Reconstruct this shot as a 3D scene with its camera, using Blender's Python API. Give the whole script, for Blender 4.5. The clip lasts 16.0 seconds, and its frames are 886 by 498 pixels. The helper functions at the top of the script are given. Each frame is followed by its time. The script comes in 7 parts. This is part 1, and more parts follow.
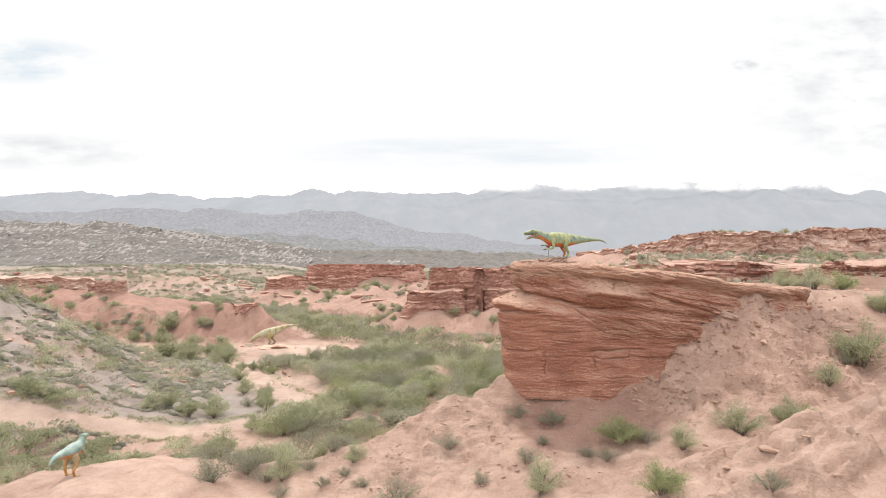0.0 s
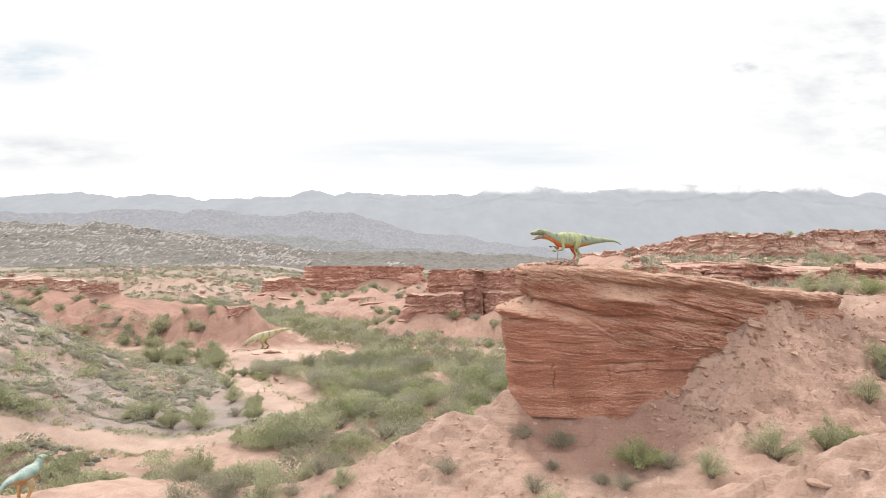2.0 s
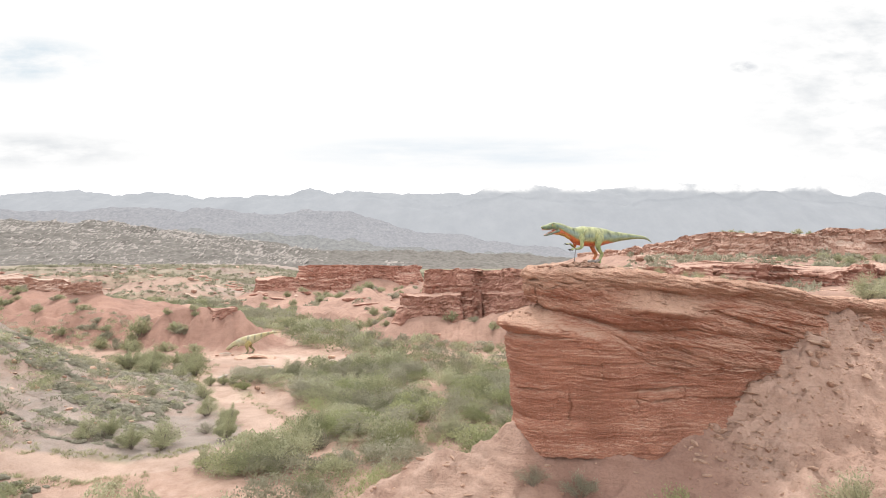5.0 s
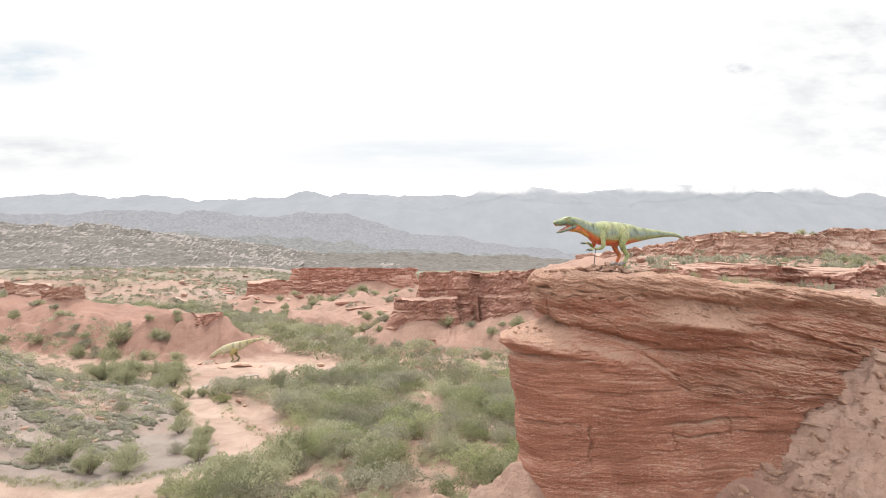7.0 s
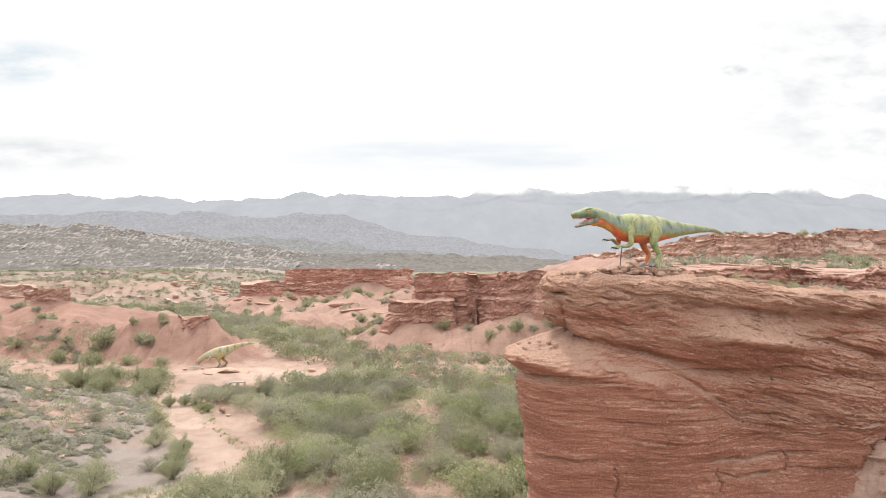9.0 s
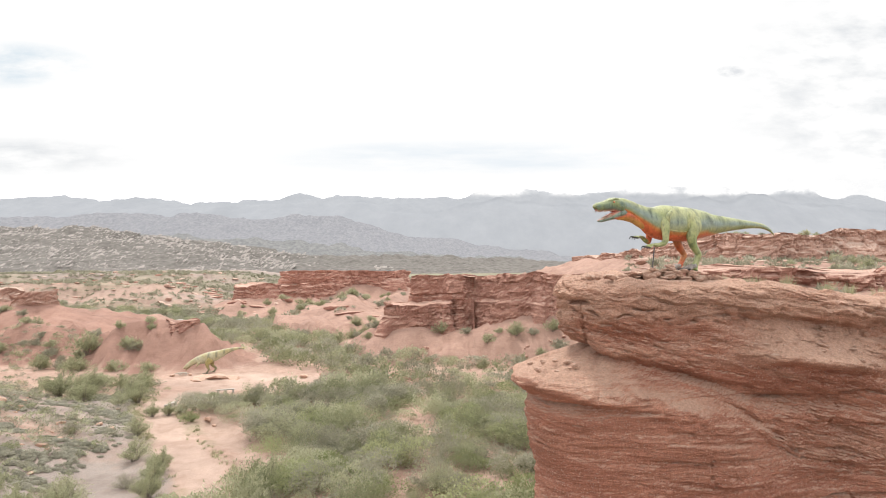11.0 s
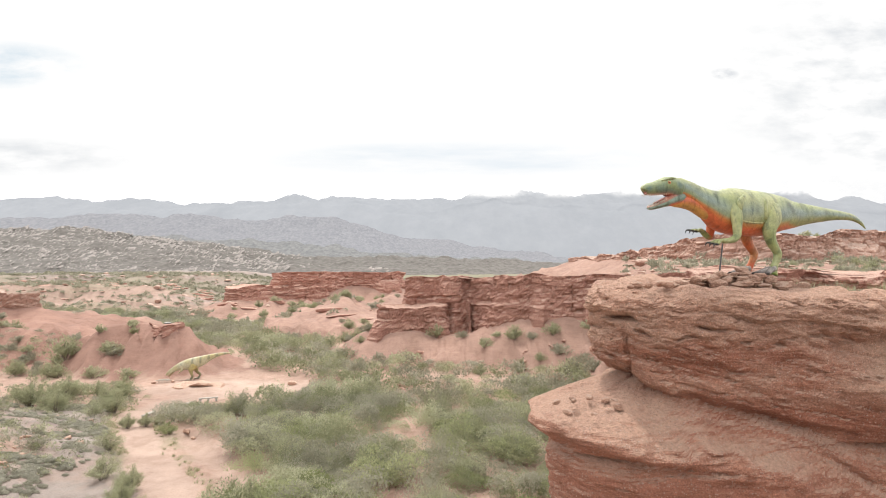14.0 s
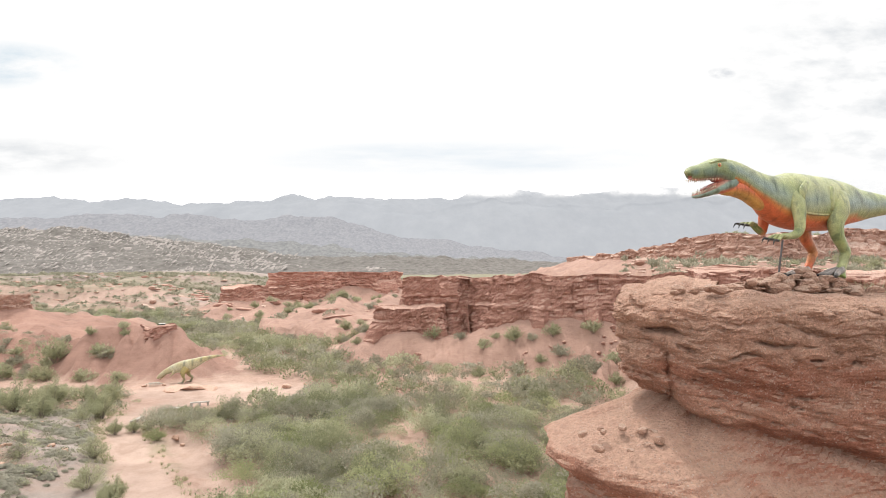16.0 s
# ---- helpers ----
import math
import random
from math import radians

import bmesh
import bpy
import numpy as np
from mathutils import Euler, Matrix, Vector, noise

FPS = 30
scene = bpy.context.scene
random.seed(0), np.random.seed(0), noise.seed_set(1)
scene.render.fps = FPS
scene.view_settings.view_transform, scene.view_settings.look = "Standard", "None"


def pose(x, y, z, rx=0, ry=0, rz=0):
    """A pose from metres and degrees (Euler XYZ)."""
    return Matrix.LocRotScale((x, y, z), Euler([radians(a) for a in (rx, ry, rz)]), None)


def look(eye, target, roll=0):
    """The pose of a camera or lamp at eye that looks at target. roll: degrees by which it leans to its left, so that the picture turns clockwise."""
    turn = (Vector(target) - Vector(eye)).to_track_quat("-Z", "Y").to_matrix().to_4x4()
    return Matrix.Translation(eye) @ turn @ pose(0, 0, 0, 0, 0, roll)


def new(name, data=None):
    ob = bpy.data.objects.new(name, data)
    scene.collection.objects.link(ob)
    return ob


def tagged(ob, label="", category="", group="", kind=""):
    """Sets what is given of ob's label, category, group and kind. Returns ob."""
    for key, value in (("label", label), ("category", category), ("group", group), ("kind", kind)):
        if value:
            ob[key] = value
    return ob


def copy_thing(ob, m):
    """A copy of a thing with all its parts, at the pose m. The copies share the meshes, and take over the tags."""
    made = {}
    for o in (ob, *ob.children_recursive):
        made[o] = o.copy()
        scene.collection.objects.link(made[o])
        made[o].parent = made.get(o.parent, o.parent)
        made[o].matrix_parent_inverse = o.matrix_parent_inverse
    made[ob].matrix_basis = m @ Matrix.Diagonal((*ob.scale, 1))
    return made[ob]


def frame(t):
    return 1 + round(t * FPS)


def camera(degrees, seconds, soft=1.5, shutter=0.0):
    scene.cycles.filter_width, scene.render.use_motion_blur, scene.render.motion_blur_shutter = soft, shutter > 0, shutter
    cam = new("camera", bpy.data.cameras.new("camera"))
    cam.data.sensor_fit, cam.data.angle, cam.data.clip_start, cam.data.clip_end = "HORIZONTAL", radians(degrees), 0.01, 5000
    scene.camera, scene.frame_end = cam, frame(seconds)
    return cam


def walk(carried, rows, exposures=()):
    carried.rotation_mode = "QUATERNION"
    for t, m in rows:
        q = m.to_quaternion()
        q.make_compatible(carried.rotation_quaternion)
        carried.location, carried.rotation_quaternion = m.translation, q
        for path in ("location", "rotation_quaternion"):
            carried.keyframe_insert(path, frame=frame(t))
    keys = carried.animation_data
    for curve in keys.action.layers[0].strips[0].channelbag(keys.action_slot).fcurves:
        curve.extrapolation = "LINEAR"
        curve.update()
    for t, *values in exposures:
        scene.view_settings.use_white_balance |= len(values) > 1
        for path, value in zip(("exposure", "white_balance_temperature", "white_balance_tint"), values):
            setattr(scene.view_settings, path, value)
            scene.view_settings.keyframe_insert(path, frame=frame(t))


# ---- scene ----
cam = camera(73.8, 16.0, soft=0.95)
PATH = [
    (0, (0.022, 0.717, 14.949), (0.022, 2.717, 14.976), -0.1),
    (0.5, (0.022, 1.617, 14.964), (0.021, 3.617, 14.991), -0.1),
    (1, (0.068, 2.663, 14.968), (0.068, 4.663, 14.997), -0.0),
    (1.5, (0.14, 3.711, 14.987), (0.14, 5.711, 15.017), -0.1),
    (2, (0.137, 4.749, 14.982), (0.138, 6.749, 15.015), 0.0),
    (2.5, (0.242, 5.722, 14.993), (0.244, 7.722, 15.028), 0.0),
    (3, (0.304, 6.788, 15.002), (0.307, 8.788, 15.036), 0.0),
    (3.5, (0.422, 7.936, 15.038), (0.426, 9.936, 15.069), -0.1),
    (4, (0.484, 9.225, 15.022), (0.489, 11.224, 15.053), 0.0),
    (4.2, (0.504, 9.784, 15.026), (0.508, 11.783, 15.055), 0.1),
    (6.3, (0.851, 15.999, 15.099), (0.863, 17.999, 15.129), -0.1),
    (6.5, (0.879, 16.56, 15.096), (0.893, 18.559, 15.129), -0.2),
    (7, (0.933, 17.849, 15.084), (0.949, 19.848, 15.12), -0.1),
    (7.5, (1.045, 19.046, 15.088), (1.063, 21.045, 15.124), -0.1),
    (8, (1.063, 20.191, 15.088), (1.082, 22.19, 15.126), -0.1),
    (8.5, (1.1, 21.249, 15.061), (1.122, 23.249, 15.098), -0.2),
    (9, (1.076, 22.263, 15.056), (1.103, 24.263, 15.095), -0.1),
    (9.2, (1.077, 22.654, 15.067), (1.106, 24.653, 15.104), -0.0),
    (11.5, (1.239, 26.699, 15.074), (1.278, 28.698, 15.119), -0.3),
    (12, (1.249, 27.474, 15.107), (1.292, 29.473, 15.152), -0.3),
    (12.5, (1.261, 28.229, 15.084), (1.304, 30.228, 15.131), -0.2),
    (13, (1.282, 28.993, 15.083), (1.329, 30.992, 15.13), -0.2),
    (13.5, (1.297, 29.658, 15.069), (1.345, 31.656, 15.117), -0.2),
    (14, (1.304, 30.275, 15.081), (1.356, 32.274, 15.129), -0.2),
    (14.5, (1.293, 30.827, 15.075), (1.347, 32.826, 15.123), -0.2),
    (15, (1.295, 31.404, 15.061), (1.351, 33.402, 15.11), -0.2),
    (15.5, (1.299, 31.943, 15.083), (1.357, 33.941, 15.131), -0.3),
    (16, (1.317, 32.498, 15.099), (1.377, 34.496, 15.146), -0.3),
]
walk(cam, [(t, look(eye, target, roll)) for t, eye, target, roll in PATH])

# ---- world, sun ----
SUN_DIR = Vector((-0.18, 0.34, 0.92)).normalized()
world = bpy.data.worlds.new("hazy_sky")
scene.world = world
world.use_nodes = True
wn, wl = world.node_tree.nodes, world.node_tree.links
wn.clear()
w_out = wn.new("ShaderNodeOutputWorld")
w_bg = wn.new("ShaderNodeBackground")
w_sky = wn.new("ShaderNodeTexSky")
w_sky.sky_type = "NISHITA"
w_sky.sun_disc = False
w_sky.sun_elevation = math.asin(SUN_DIR.z)
w_sky.sun_rotation = math.atan2(SUN_DIR.x, SUN_DIR.y)
w_sky.dust_density = 3.0
w_co = wn.new("ShaderNodeTexCoord")
w_map = wn.new("ShaderNodeMapping")
w_map.inputs["Scale"].default_value = (1.0, 1.0, 4.2)
w_map.inputs["Location"].default_value = (0.37, 0.1, 0.25)
w_noise = wn.new("ShaderNodeTexNoise")
w_noise.inputs["Scale"].default_value = 3.4
w_noise.inputs["Detail"].default_value = 7.0
w_noise.inputs["Roughness"].default_value = 0.55
w_ramp = wn.new("ShaderNodeValToRGB")
w_ramp.color_ramp.elements[0].position = 0.33
w_ramp.color_ramp.elements[0].color = (0.80, 0.80, 0.80, 1)
w_ramp.color_ramp.elements[1].position = 0.53
w_scale = wn.new("ShaderNodeVectorMath")
w_scale.operation = "SCALE"
w_scale.inputs["Scale"].default_value = 0.11
w_map2 = wn.new("ShaderNodeMapping")
w_map2.inputs["Scale"].default_value = (2.2, 2.2, 9.0)
w_noise2 = wn.new("ShaderNodeTexNoise")
w_noise2.inputs["Scale"].default_value = 2.6
w_noise2.inputs["Detail"].default_value = 6.0
w_ramp2 = wn.new("ShaderNodeValToRGB")
w_ramp2.color_ramp.elements[0].position = 0.29
w_ramp2.color_ramp.elements[0].color = (0.60, 0.60, 0.605, 1)
w_ramp2.color_ramp.elements[1].position = 0.56
w_ramp2.color_ramp.elements[1].color = (1.06, 1.04, 1.005, 1)
w_mix = wn.new("ShaderNodeMix")
w_mix.data_type = "RGBA"
wl.new(w_co.outputs["Generated"], w_map.inputs["Vector"])
wl.new(w_map.outputs["Vector"], w_noise.inputs["Vector"])
wl.new(w_noise.outputs["Fac"], w_ramp.inputs["Fac"])
wl.new(w_co.outputs["Generated"], w_map2.inputs["Vector"])
wl.new(w_map2.outputs["Vector"], w_noise2.inputs["Vector"])
wl.new(w_noise2.outputs["Fac"], w_ramp2.inputs["Fac"])
wl.new(w_sky.outputs["Color"], w_scale.inputs[0])
wl.new(w_ramp.outputs["Color"], w_mix.inputs["Factor"])
wl.new(w_scale.outputs["Vector"], w_mix.inputs["A"])
wl.new(w_ramp2.outputs["Color"], w_mix.inputs["B"])


def w_math(op, a, b=0.0, clamp=False):
    n = wn.new("ShaderNodeMath")
    n.operation, n.use_clamp = op, clamp
    for i, v in enumerate((a, b)):
        if isinstance(v, (int, float)):
            n.inputs[i].default_value = v
        else:
            wl.new(v, n.inputs[i])
    return n.outputs[0]


# broken cloud towards the north: a thin blue rift over the range, grey billows to the east, a small rift in the west
w_sep = wn.new("ShaderNodeSeparateXYZ")
wl.new(w_co.outputs["Generated"], w_sep.inputs["Vector"])
w_ahead = w_math("GREATER_THAN", w_sep.outputs["Y"], 0.05)
w_u = w_math("DIVIDE", w_sep.outputs["X"], w_math("MAXIMUM", w_sep.outputs["Y"], 0.05))
w_v = w_math("DIVIDE", w_sep.outputs["Z"], w_math("MAXIMUM", w_sep.outputs["Y"], 0.05))
cloud = w_mix.outputs["Result"]
for u0, u1, v0, v1, sx, sy, low, high, tint, share in ((0.06, 0.32, 0.178, 0.028, 5.0, 34.0, 0.30, 0.66, (0.415, 0.445, 0.472), 0.9), (-0.72, 0.14, 0.335, 0.038, 9.0, 26.0, 0.36, 0.62, (0.385, 0.425, 0.455), 1.0),
                                                       (0.82, 0.30, 0.30, 0.19, 9.0, 24.0, 0.46, 0.74, (0.36, 0.375, 0.39), 0.9), (0.515, 0.024, 0.326, 0.010, 40.0, 90.0, 0.3, 0.6, (0.38, 0.39, 0.405), 0.9),
                                                       (-0.70, 0.20, 0.18, 0.03, 8.0, 30.0, 0.38, 0.66, (0.40, 0.41, 0.42), 1.0)):
    w_vec = wn.new("ShaderNodeCombineXYZ")
    wl.new(w_math("MULTIPLY", w_u, sx), w_vec.inputs["X"])
    wl.new(w_math("MULTIPLY", w_v, sy), w_vec.inputs["Y"])
    w_n = wn.new("ShaderNodeTexNoise")
    w_n.inputs["Scale"].default_value, w_n.inputs["Detail"].default_value, w_n.inputs["Roughness"].default_value = 1.0, 8.0, 0.6
    wl.new(w_vec.outputs["Vector"], w_n.inputs["Vector"])
    du = w_math("DIVIDE", w_math("SUBTRACT", w_u, u0), u1)
    dv = w_math("DIVIDE", w_math("SUBTRACT", w_v, v0), v1)
    far_off = w_math("ADD", w_math("MULTIPLY", du, du), w_math("MULTIPLY", dv, dv))
    veil = w_math("MULTIPLY", w_math("SUBTRACT", 2.2, far_off, True), w_ahead)
    near = w_math("SUBTRACT", 1.3, far_off, True)
    puff = w_math("DIVIDE", w_math("SUBTRACT", w_n.outputs["Fac"], low), high - low, True)
    w_cover = w_math("MULTIPLY", w_math("MULTIPLY", w_math("MULTIPLY", near, puff), w_ahead), share)
    for fac, color in ((veil, (0.516, 0.515, 0.514)), (w_cover, tint)):
        w_layer = wn.new("ShaderNodeMix")
        w_layer.data_type = "RGBA"
        wl.new(fac, w_layer.inputs["Factor"])
        wl.new(cloud, w_layer.inputs["A"])
        w_layer.inputs["B"].default_value = (*color, 1)
        cloud = w_layer.outputs["Result"]
wl.new(cloud, w_bg.inputs["Color"])
w_bg.inputs["Strength"].default_value = 1.22
wl.new(w_bg.outputs["Background"], w_out.inputs["Surface"])

sun_data = bpy.data.lights.new("sun", "SUN")
sun_data.energy = 1.65
sun_data.angle = radians(5)
sun_data.color = (1.0, 0.95, 0.88)
sun = new("sun", sun_data)
sun.matrix_world = look(SUN_DIR * 200, (0, 0, 0))
scene.view_settings.exposure = 0.70


# ---- arithmetic helpers ----
def lattice(ix, iy, iz, seed):
    n = (ix * 374761393 + iy * 668265263 + iz * 2147483647 + seed * 974634541) & 0xFFFFFFFF
    n = ((n ^ (n >> 13)) * 1274126177) & 0xFFFFFFFF
    n = ((n ^ (n >> 16)) * 2246822519) & 0xFFFFFFFF
    return ((n ^ (n >> 15)) & 0xFFFFFF) / float(0xFFFFFF)


def vnoise(x, y, z=0.0, seed=0):
    """Smooth lattice noise, -1 to 1."""
    x, y, z = np.broadcast_arrays(np.asarray(x, float), np.asarray(y, float), np.asarray(z, float))
    fx, fy, fz = np.floor(x), np.floor(y), np.floor(z)
    ix, iy, iz = fx.astype(np.int64), fy.astype(np.int64), fz.astype(np.int64)
    u, v, w = x - fx, y - fy, z - fz
    u, v, w = [a * a * a * (a * (a * 6 - 15) + 10) for a in (u, v, w)]
    total = 0.0
    for dx in (0, 1):
        for dy in (0, 1):
            for dz in (0, 1):
                weight = (u if dx else 1 - u) * (v if dy else 1 - v) * (w if dz else 1 - w)
                total = total + weight * lattice(ix + dx, iy + dy, iz + dz, seed)
    return total * 2 - 1


def fbm(x, y, z=0.0, octaves=4, seed=0, gain=0.5):
    total, amp, f = 0.0, 1.0, 1.0
    for o in range(octaves):
        total = total + amp * vnoise(np.asarray(x) * f + 17.3 * o, np.asarray(y) * f - 9.1 * o, np.asarray(z) * f + 5.7 * o, seed + o)
        amp, f = amp * gain, f * 2.03
    return total


def sstep(a, b, x):
    t = np.clip((np.asarray(x, float) - a) / (b - a), 0, 1)
    return t * t * (3 - 2 * t)


def smooth_line(points, step):
    """Catmull-Rom line through the points, resampled at even steps."""
    p = np.array(points, float)
    p = np.vstack([2 * p[0] - p[1], p, 2 * p[-1] - p[-2]])
    out = []
    for i in range(1, len(p) - 2):
        t = np.linspace(0, 1, 24, endpoint=False)[:, None]
        out.append(0.5 * (2 * p[i] + (p[i + 1] - p[i - 1]) * t + (2 * p[i - 1] - 5 * p[i] + 4 * p[i + 1] - p[i + 2]) * t ** 2
                          + (3 * p[i] - p[i - 1] - 3 * p[i + 1] + p[i + 2]) * t ** 3))
    out = np.vstack(out + [p[-2][None]])
    s = np.concatenate([[0], np.cumsum(np.linalg.norm(np.diff(out[:, :2], axis=0), axis=1))])
    q = np.linspace(0, s[-1], max(3, int(s[-1] / step) + 1))
    return np.stack([np.interp(q, s, out[:, k]) for k in range(out.shape[1])], 1), q


def line_distance(x, y, line):
    """Distance of points to a polyline, and on which side they lie (positive: to its left as it runs)."""
    best = np.full(x.shape, 1e9)
    side = np.zeros(x.shape)
    for (ax, ay), (bx, by) in zip(line[:-1, :2], line[1:, :2]):
        vx, vy = bx - ax, by - ay
        t = np.clip(((x - ax) * vx + (y - ay) * vy) / (vx * vx + vy * vy), 0, 1)
        d = np.hypot(x - ax - t * vx, y - ay - t * vy)
        closer = d < best - 1e-9
        best = np.where(closer, d, best)
        side = np.where(closer, np.sign(vx * (y - ay) - vy * (x - ax)), side)
    return best, side


def grid_mesh(name, pos, material, smooth=True, attributes=None):
    """A mesh from an array of rows x columns x 3."""
    rows, cols = pos.shape[:2]
    idx = np.arange(rows * cols).reshape(rows, cols)
    a, b, c, d = idx[:-1, :-1], idx[:-1, 1:], idx[1:, 1:], idx[1:, :-1]
    quads = np.stack([a, b, c, d], -1).reshape(-1, 4)
    return raw_mesh(name, pos.reshape(-1, 3), quads, material, smooth, attributes)


def raw_mesh(name, verts, polys, material, smooth=True, attributes=None):
    """A mesh from arrays of corners and of polygons that have all the same number of corners."""
    verts, polys = np.asarray(verts, np.float32), np.asarray(polys, np.int32)
    me = bpy.data.meshes.new(name)
    n = polys.shape[1]
    me.vertices.add(len(verts))
    me.vertices.foreach_set("co", verts.ravel())
    me.loops.add(polys.size)
    me.loops.foreach_set("vertex_index", polys.ravel())
    me.polygons.add(len(polys))
    me.polygons.foreach_set("loop_start", np.arange(0, polys.size, n, dtype=np.int32))
    me.polygons.foreach_set("use_smooth", np.full(len(polys), smooth))
    for key, values in (attributes or {}).items():
        values = np.asarray(values, np.float32)
        if values.ndim == 1:
            me.attributes.new(key, "FLOAT", "POINT").data.foreach_set("value", values)
        else:
            me.attributes.new(key, "FLOAT_COLOR", "POINT").data.foreach_set("color", values.ravel())
    me.update()
    me.validate()
    for m in (material if isinstance(material, (list, tuple)) else [material]):
        me.materials.append(m)
    return me


def part(name, me, parent=None, label=""):
    """Links a mesh as one object under a thing."""
    ob = new(name, me)
    if parent is not None:
        ob.parent = parent
    if label:
        ob["label"] = label
    return ob


# ---- materials ----
def material(name, rough=0.9):
    m = bpy.data.materials.new(name)
    m.use_nodes = True
    nodes, links = m.node_tree.nodes, m.node_tree.links
    b = nodes["Principled BSDF"]
    b.inputs["Roughness"].default_value = rough
    b.inputs["Specular IOR Level"].default_value = 0.25
    return m, nodes, links, b


def noise_node(nodes, links, scale, detail=5.0, coords=None, stretch=None, rough=0.55):
    n = nodes.new("ShaderNodeTexNoise")
    n.inputs["Scale"].default_value = scale
    n.inputs["Detail"].default_value = detail
    n.inputs["Roughness"].default_value = rough
    if coords is None:
        coords = nodes.new("ShaderNodeNewGeometry").outputs["Position"]
    if stretch:
        mp = nodes.new("ShaderNodeMapping")
        mp.inputs["Scale"].default_value = stretch
        links.new(coords, mp.inputs["Vector"])
        coords = mp.outputs["Vector"]
    links.new(coords, n.inputs["Vector"])
    return n.outputs["Fac"]


def ramp_node(nodes, links, fac, stops):
    r = nodes.new("ShaderNodeValToRGB")
    e = r.color_ramp.elements
    while len(e) < len(stops):
        e.new(0.5)
    for el, (p, c) in zip(e, stops):
        el.position = p
        el.color = (*c, 1) if len(c) == 3 else c
    links.new(fac, r.inputs["Fac"])
    return r.outputs["Color"]


def mix_node(nodes, links, fac, a, b, blend="MIX"):
    n = nodes.new("ShaderNodeMix")
    n.data_type, n.blend_type = "RGBA", blend
    for key, v in (("Factor", fac), ("A", a), ("B", b)):
        if isinstance(v, (int, float)):
            n.inputs[key].default_value = v
        elif isinstance(v, tuple):
            n.inputs[key].default_value = (*v, 1)
        else:
            links.new(v, n.inputs[key])
    return n.outputs["Result"]


def math_node(nodes, links, op, a, b=0.0, clamp=False):
    n = nodes.new("ShaderNodeMath")
    n.operation, n.use_clamp = op, clamp
    for i, v in enumerate((a, b)):
        if isinstance(v, (int, float)):
            n.inputs[i].default_value = v
        else:
            links.new(v, n.inputs[i])
    return n.outputs[0]


def attribute_node(nodes, name, color=False):
    n = nodes.new("ShaderNodeAttribute")
    n.attribute_name = name
    return n.outputs["Color" if color else "Fac"]


def bump_node(nodes, links, b, height, strength, distance):
    n = nodes.new("ShaderNodeBump")
    n.inputs["Strength"].default_value = strength
    n.inputs["Distance"].default_value = distance
    links.new(height, n.inputs["Height"])
    links.new(n.outputs["Normal"], b.inputs["Normal"])


def soil_material():
    m, nodes, links, b = material("desert_soil", 0.95)
    big = noise_node(nodes, links, 0.07, 5)
    mid = noise_node(nodes, links, 0.9, 6)
    fine = noise_node(nodes, links, 7.0, 8, rough=0.7)
    col = ramp_node(nodes, links, mid, [(0.3, (0.345, 0.235, 0.190)), (0.5, (0.40, 0.282, 0.230)), (0.72, (0.445, 0.326, 0.272))])
    # redder ground, greyer ground, trodden ground, sparse green
    for key, tint, soft in (("red", (0.318, 0.196, 0.158), 0.6), ("grey", (0.298, 0.258, 0.236), 0.9), ("trodden", (0.425, 0.320, 0.268), 0.25),
                            ("green", (0.20, 0.20, 0.125), 1.0)):
        a = attribute_node(nodes, key)
        broken = math_node(nodes, links, "ADD", a, math_node(nodes, links, "MULTIPLY", math_node(nodes, links, "SUBTRACT", mid, 0.5), soft))
        broken = math_node(nodes, links, "MULTIPLY", broken, math_node(nodes, links, "MULTIPLY", a, 1.6, True), True)
        col = mix_node(nodes, links, broken, col, tint)
    col = mix_node(nodes, links, 0.8, col, ramp_node(nodes, links, big, [(0.35, (0.78, 0.75, 0.74)), (0.65, (1.08, 1.06, 1.04))]), "MULTIPLY")
    patch = noise_node(nodes, links, 0.33, 7, rough=0.68)
    col = mix_node(nodes, links, 0.8, col, ramp_node(nodes, links, patch, [(0.36, (0.80, 0.76, 0.74)), (0.5, (1, 1, 1)), (0.66, (1.10, 1.09, 1.08))]), "MULTIPLY")
    col = mix_node(nodes, links, 0.5, col, ramp_node(nodes, links, fine, [(0.30, (0.62, 0.60, 0.58)), (0.5, (1, 1, 1)), (0.72, (1.18, 1.16, 1.14))]), "MULTIPLY")
    strata = noise_node(nodes, links, 1.0, 7, stretch=(0.45, 0.45, 4.5), rough=0.68)
    col = mix_node(nodes, links, 0.28, col, ramp_node(nodes, links, strata, [(0.34, (0.76, 0.71, 0.68)), (0.5, (1, 1, 1)), (0.68, (1.12, 1.11, 1.1))]), "MULTIPLY")
    links.new(col, b.inputs["Base Color"])
    h = math_node(nodes, links, "ADD", math_node(nodes, links, "MULTIPLY", mid, 1.0), math_node(nodes, links, "MULTIPLY", fine, 0.7))
    h = math_node(nodes, links, "ADD", h, math_node(nodes, links, "MULTIPLY", strata, 0.8))
    bump_node(nodes, links, b, h, 0.8, 0.18)
    return m


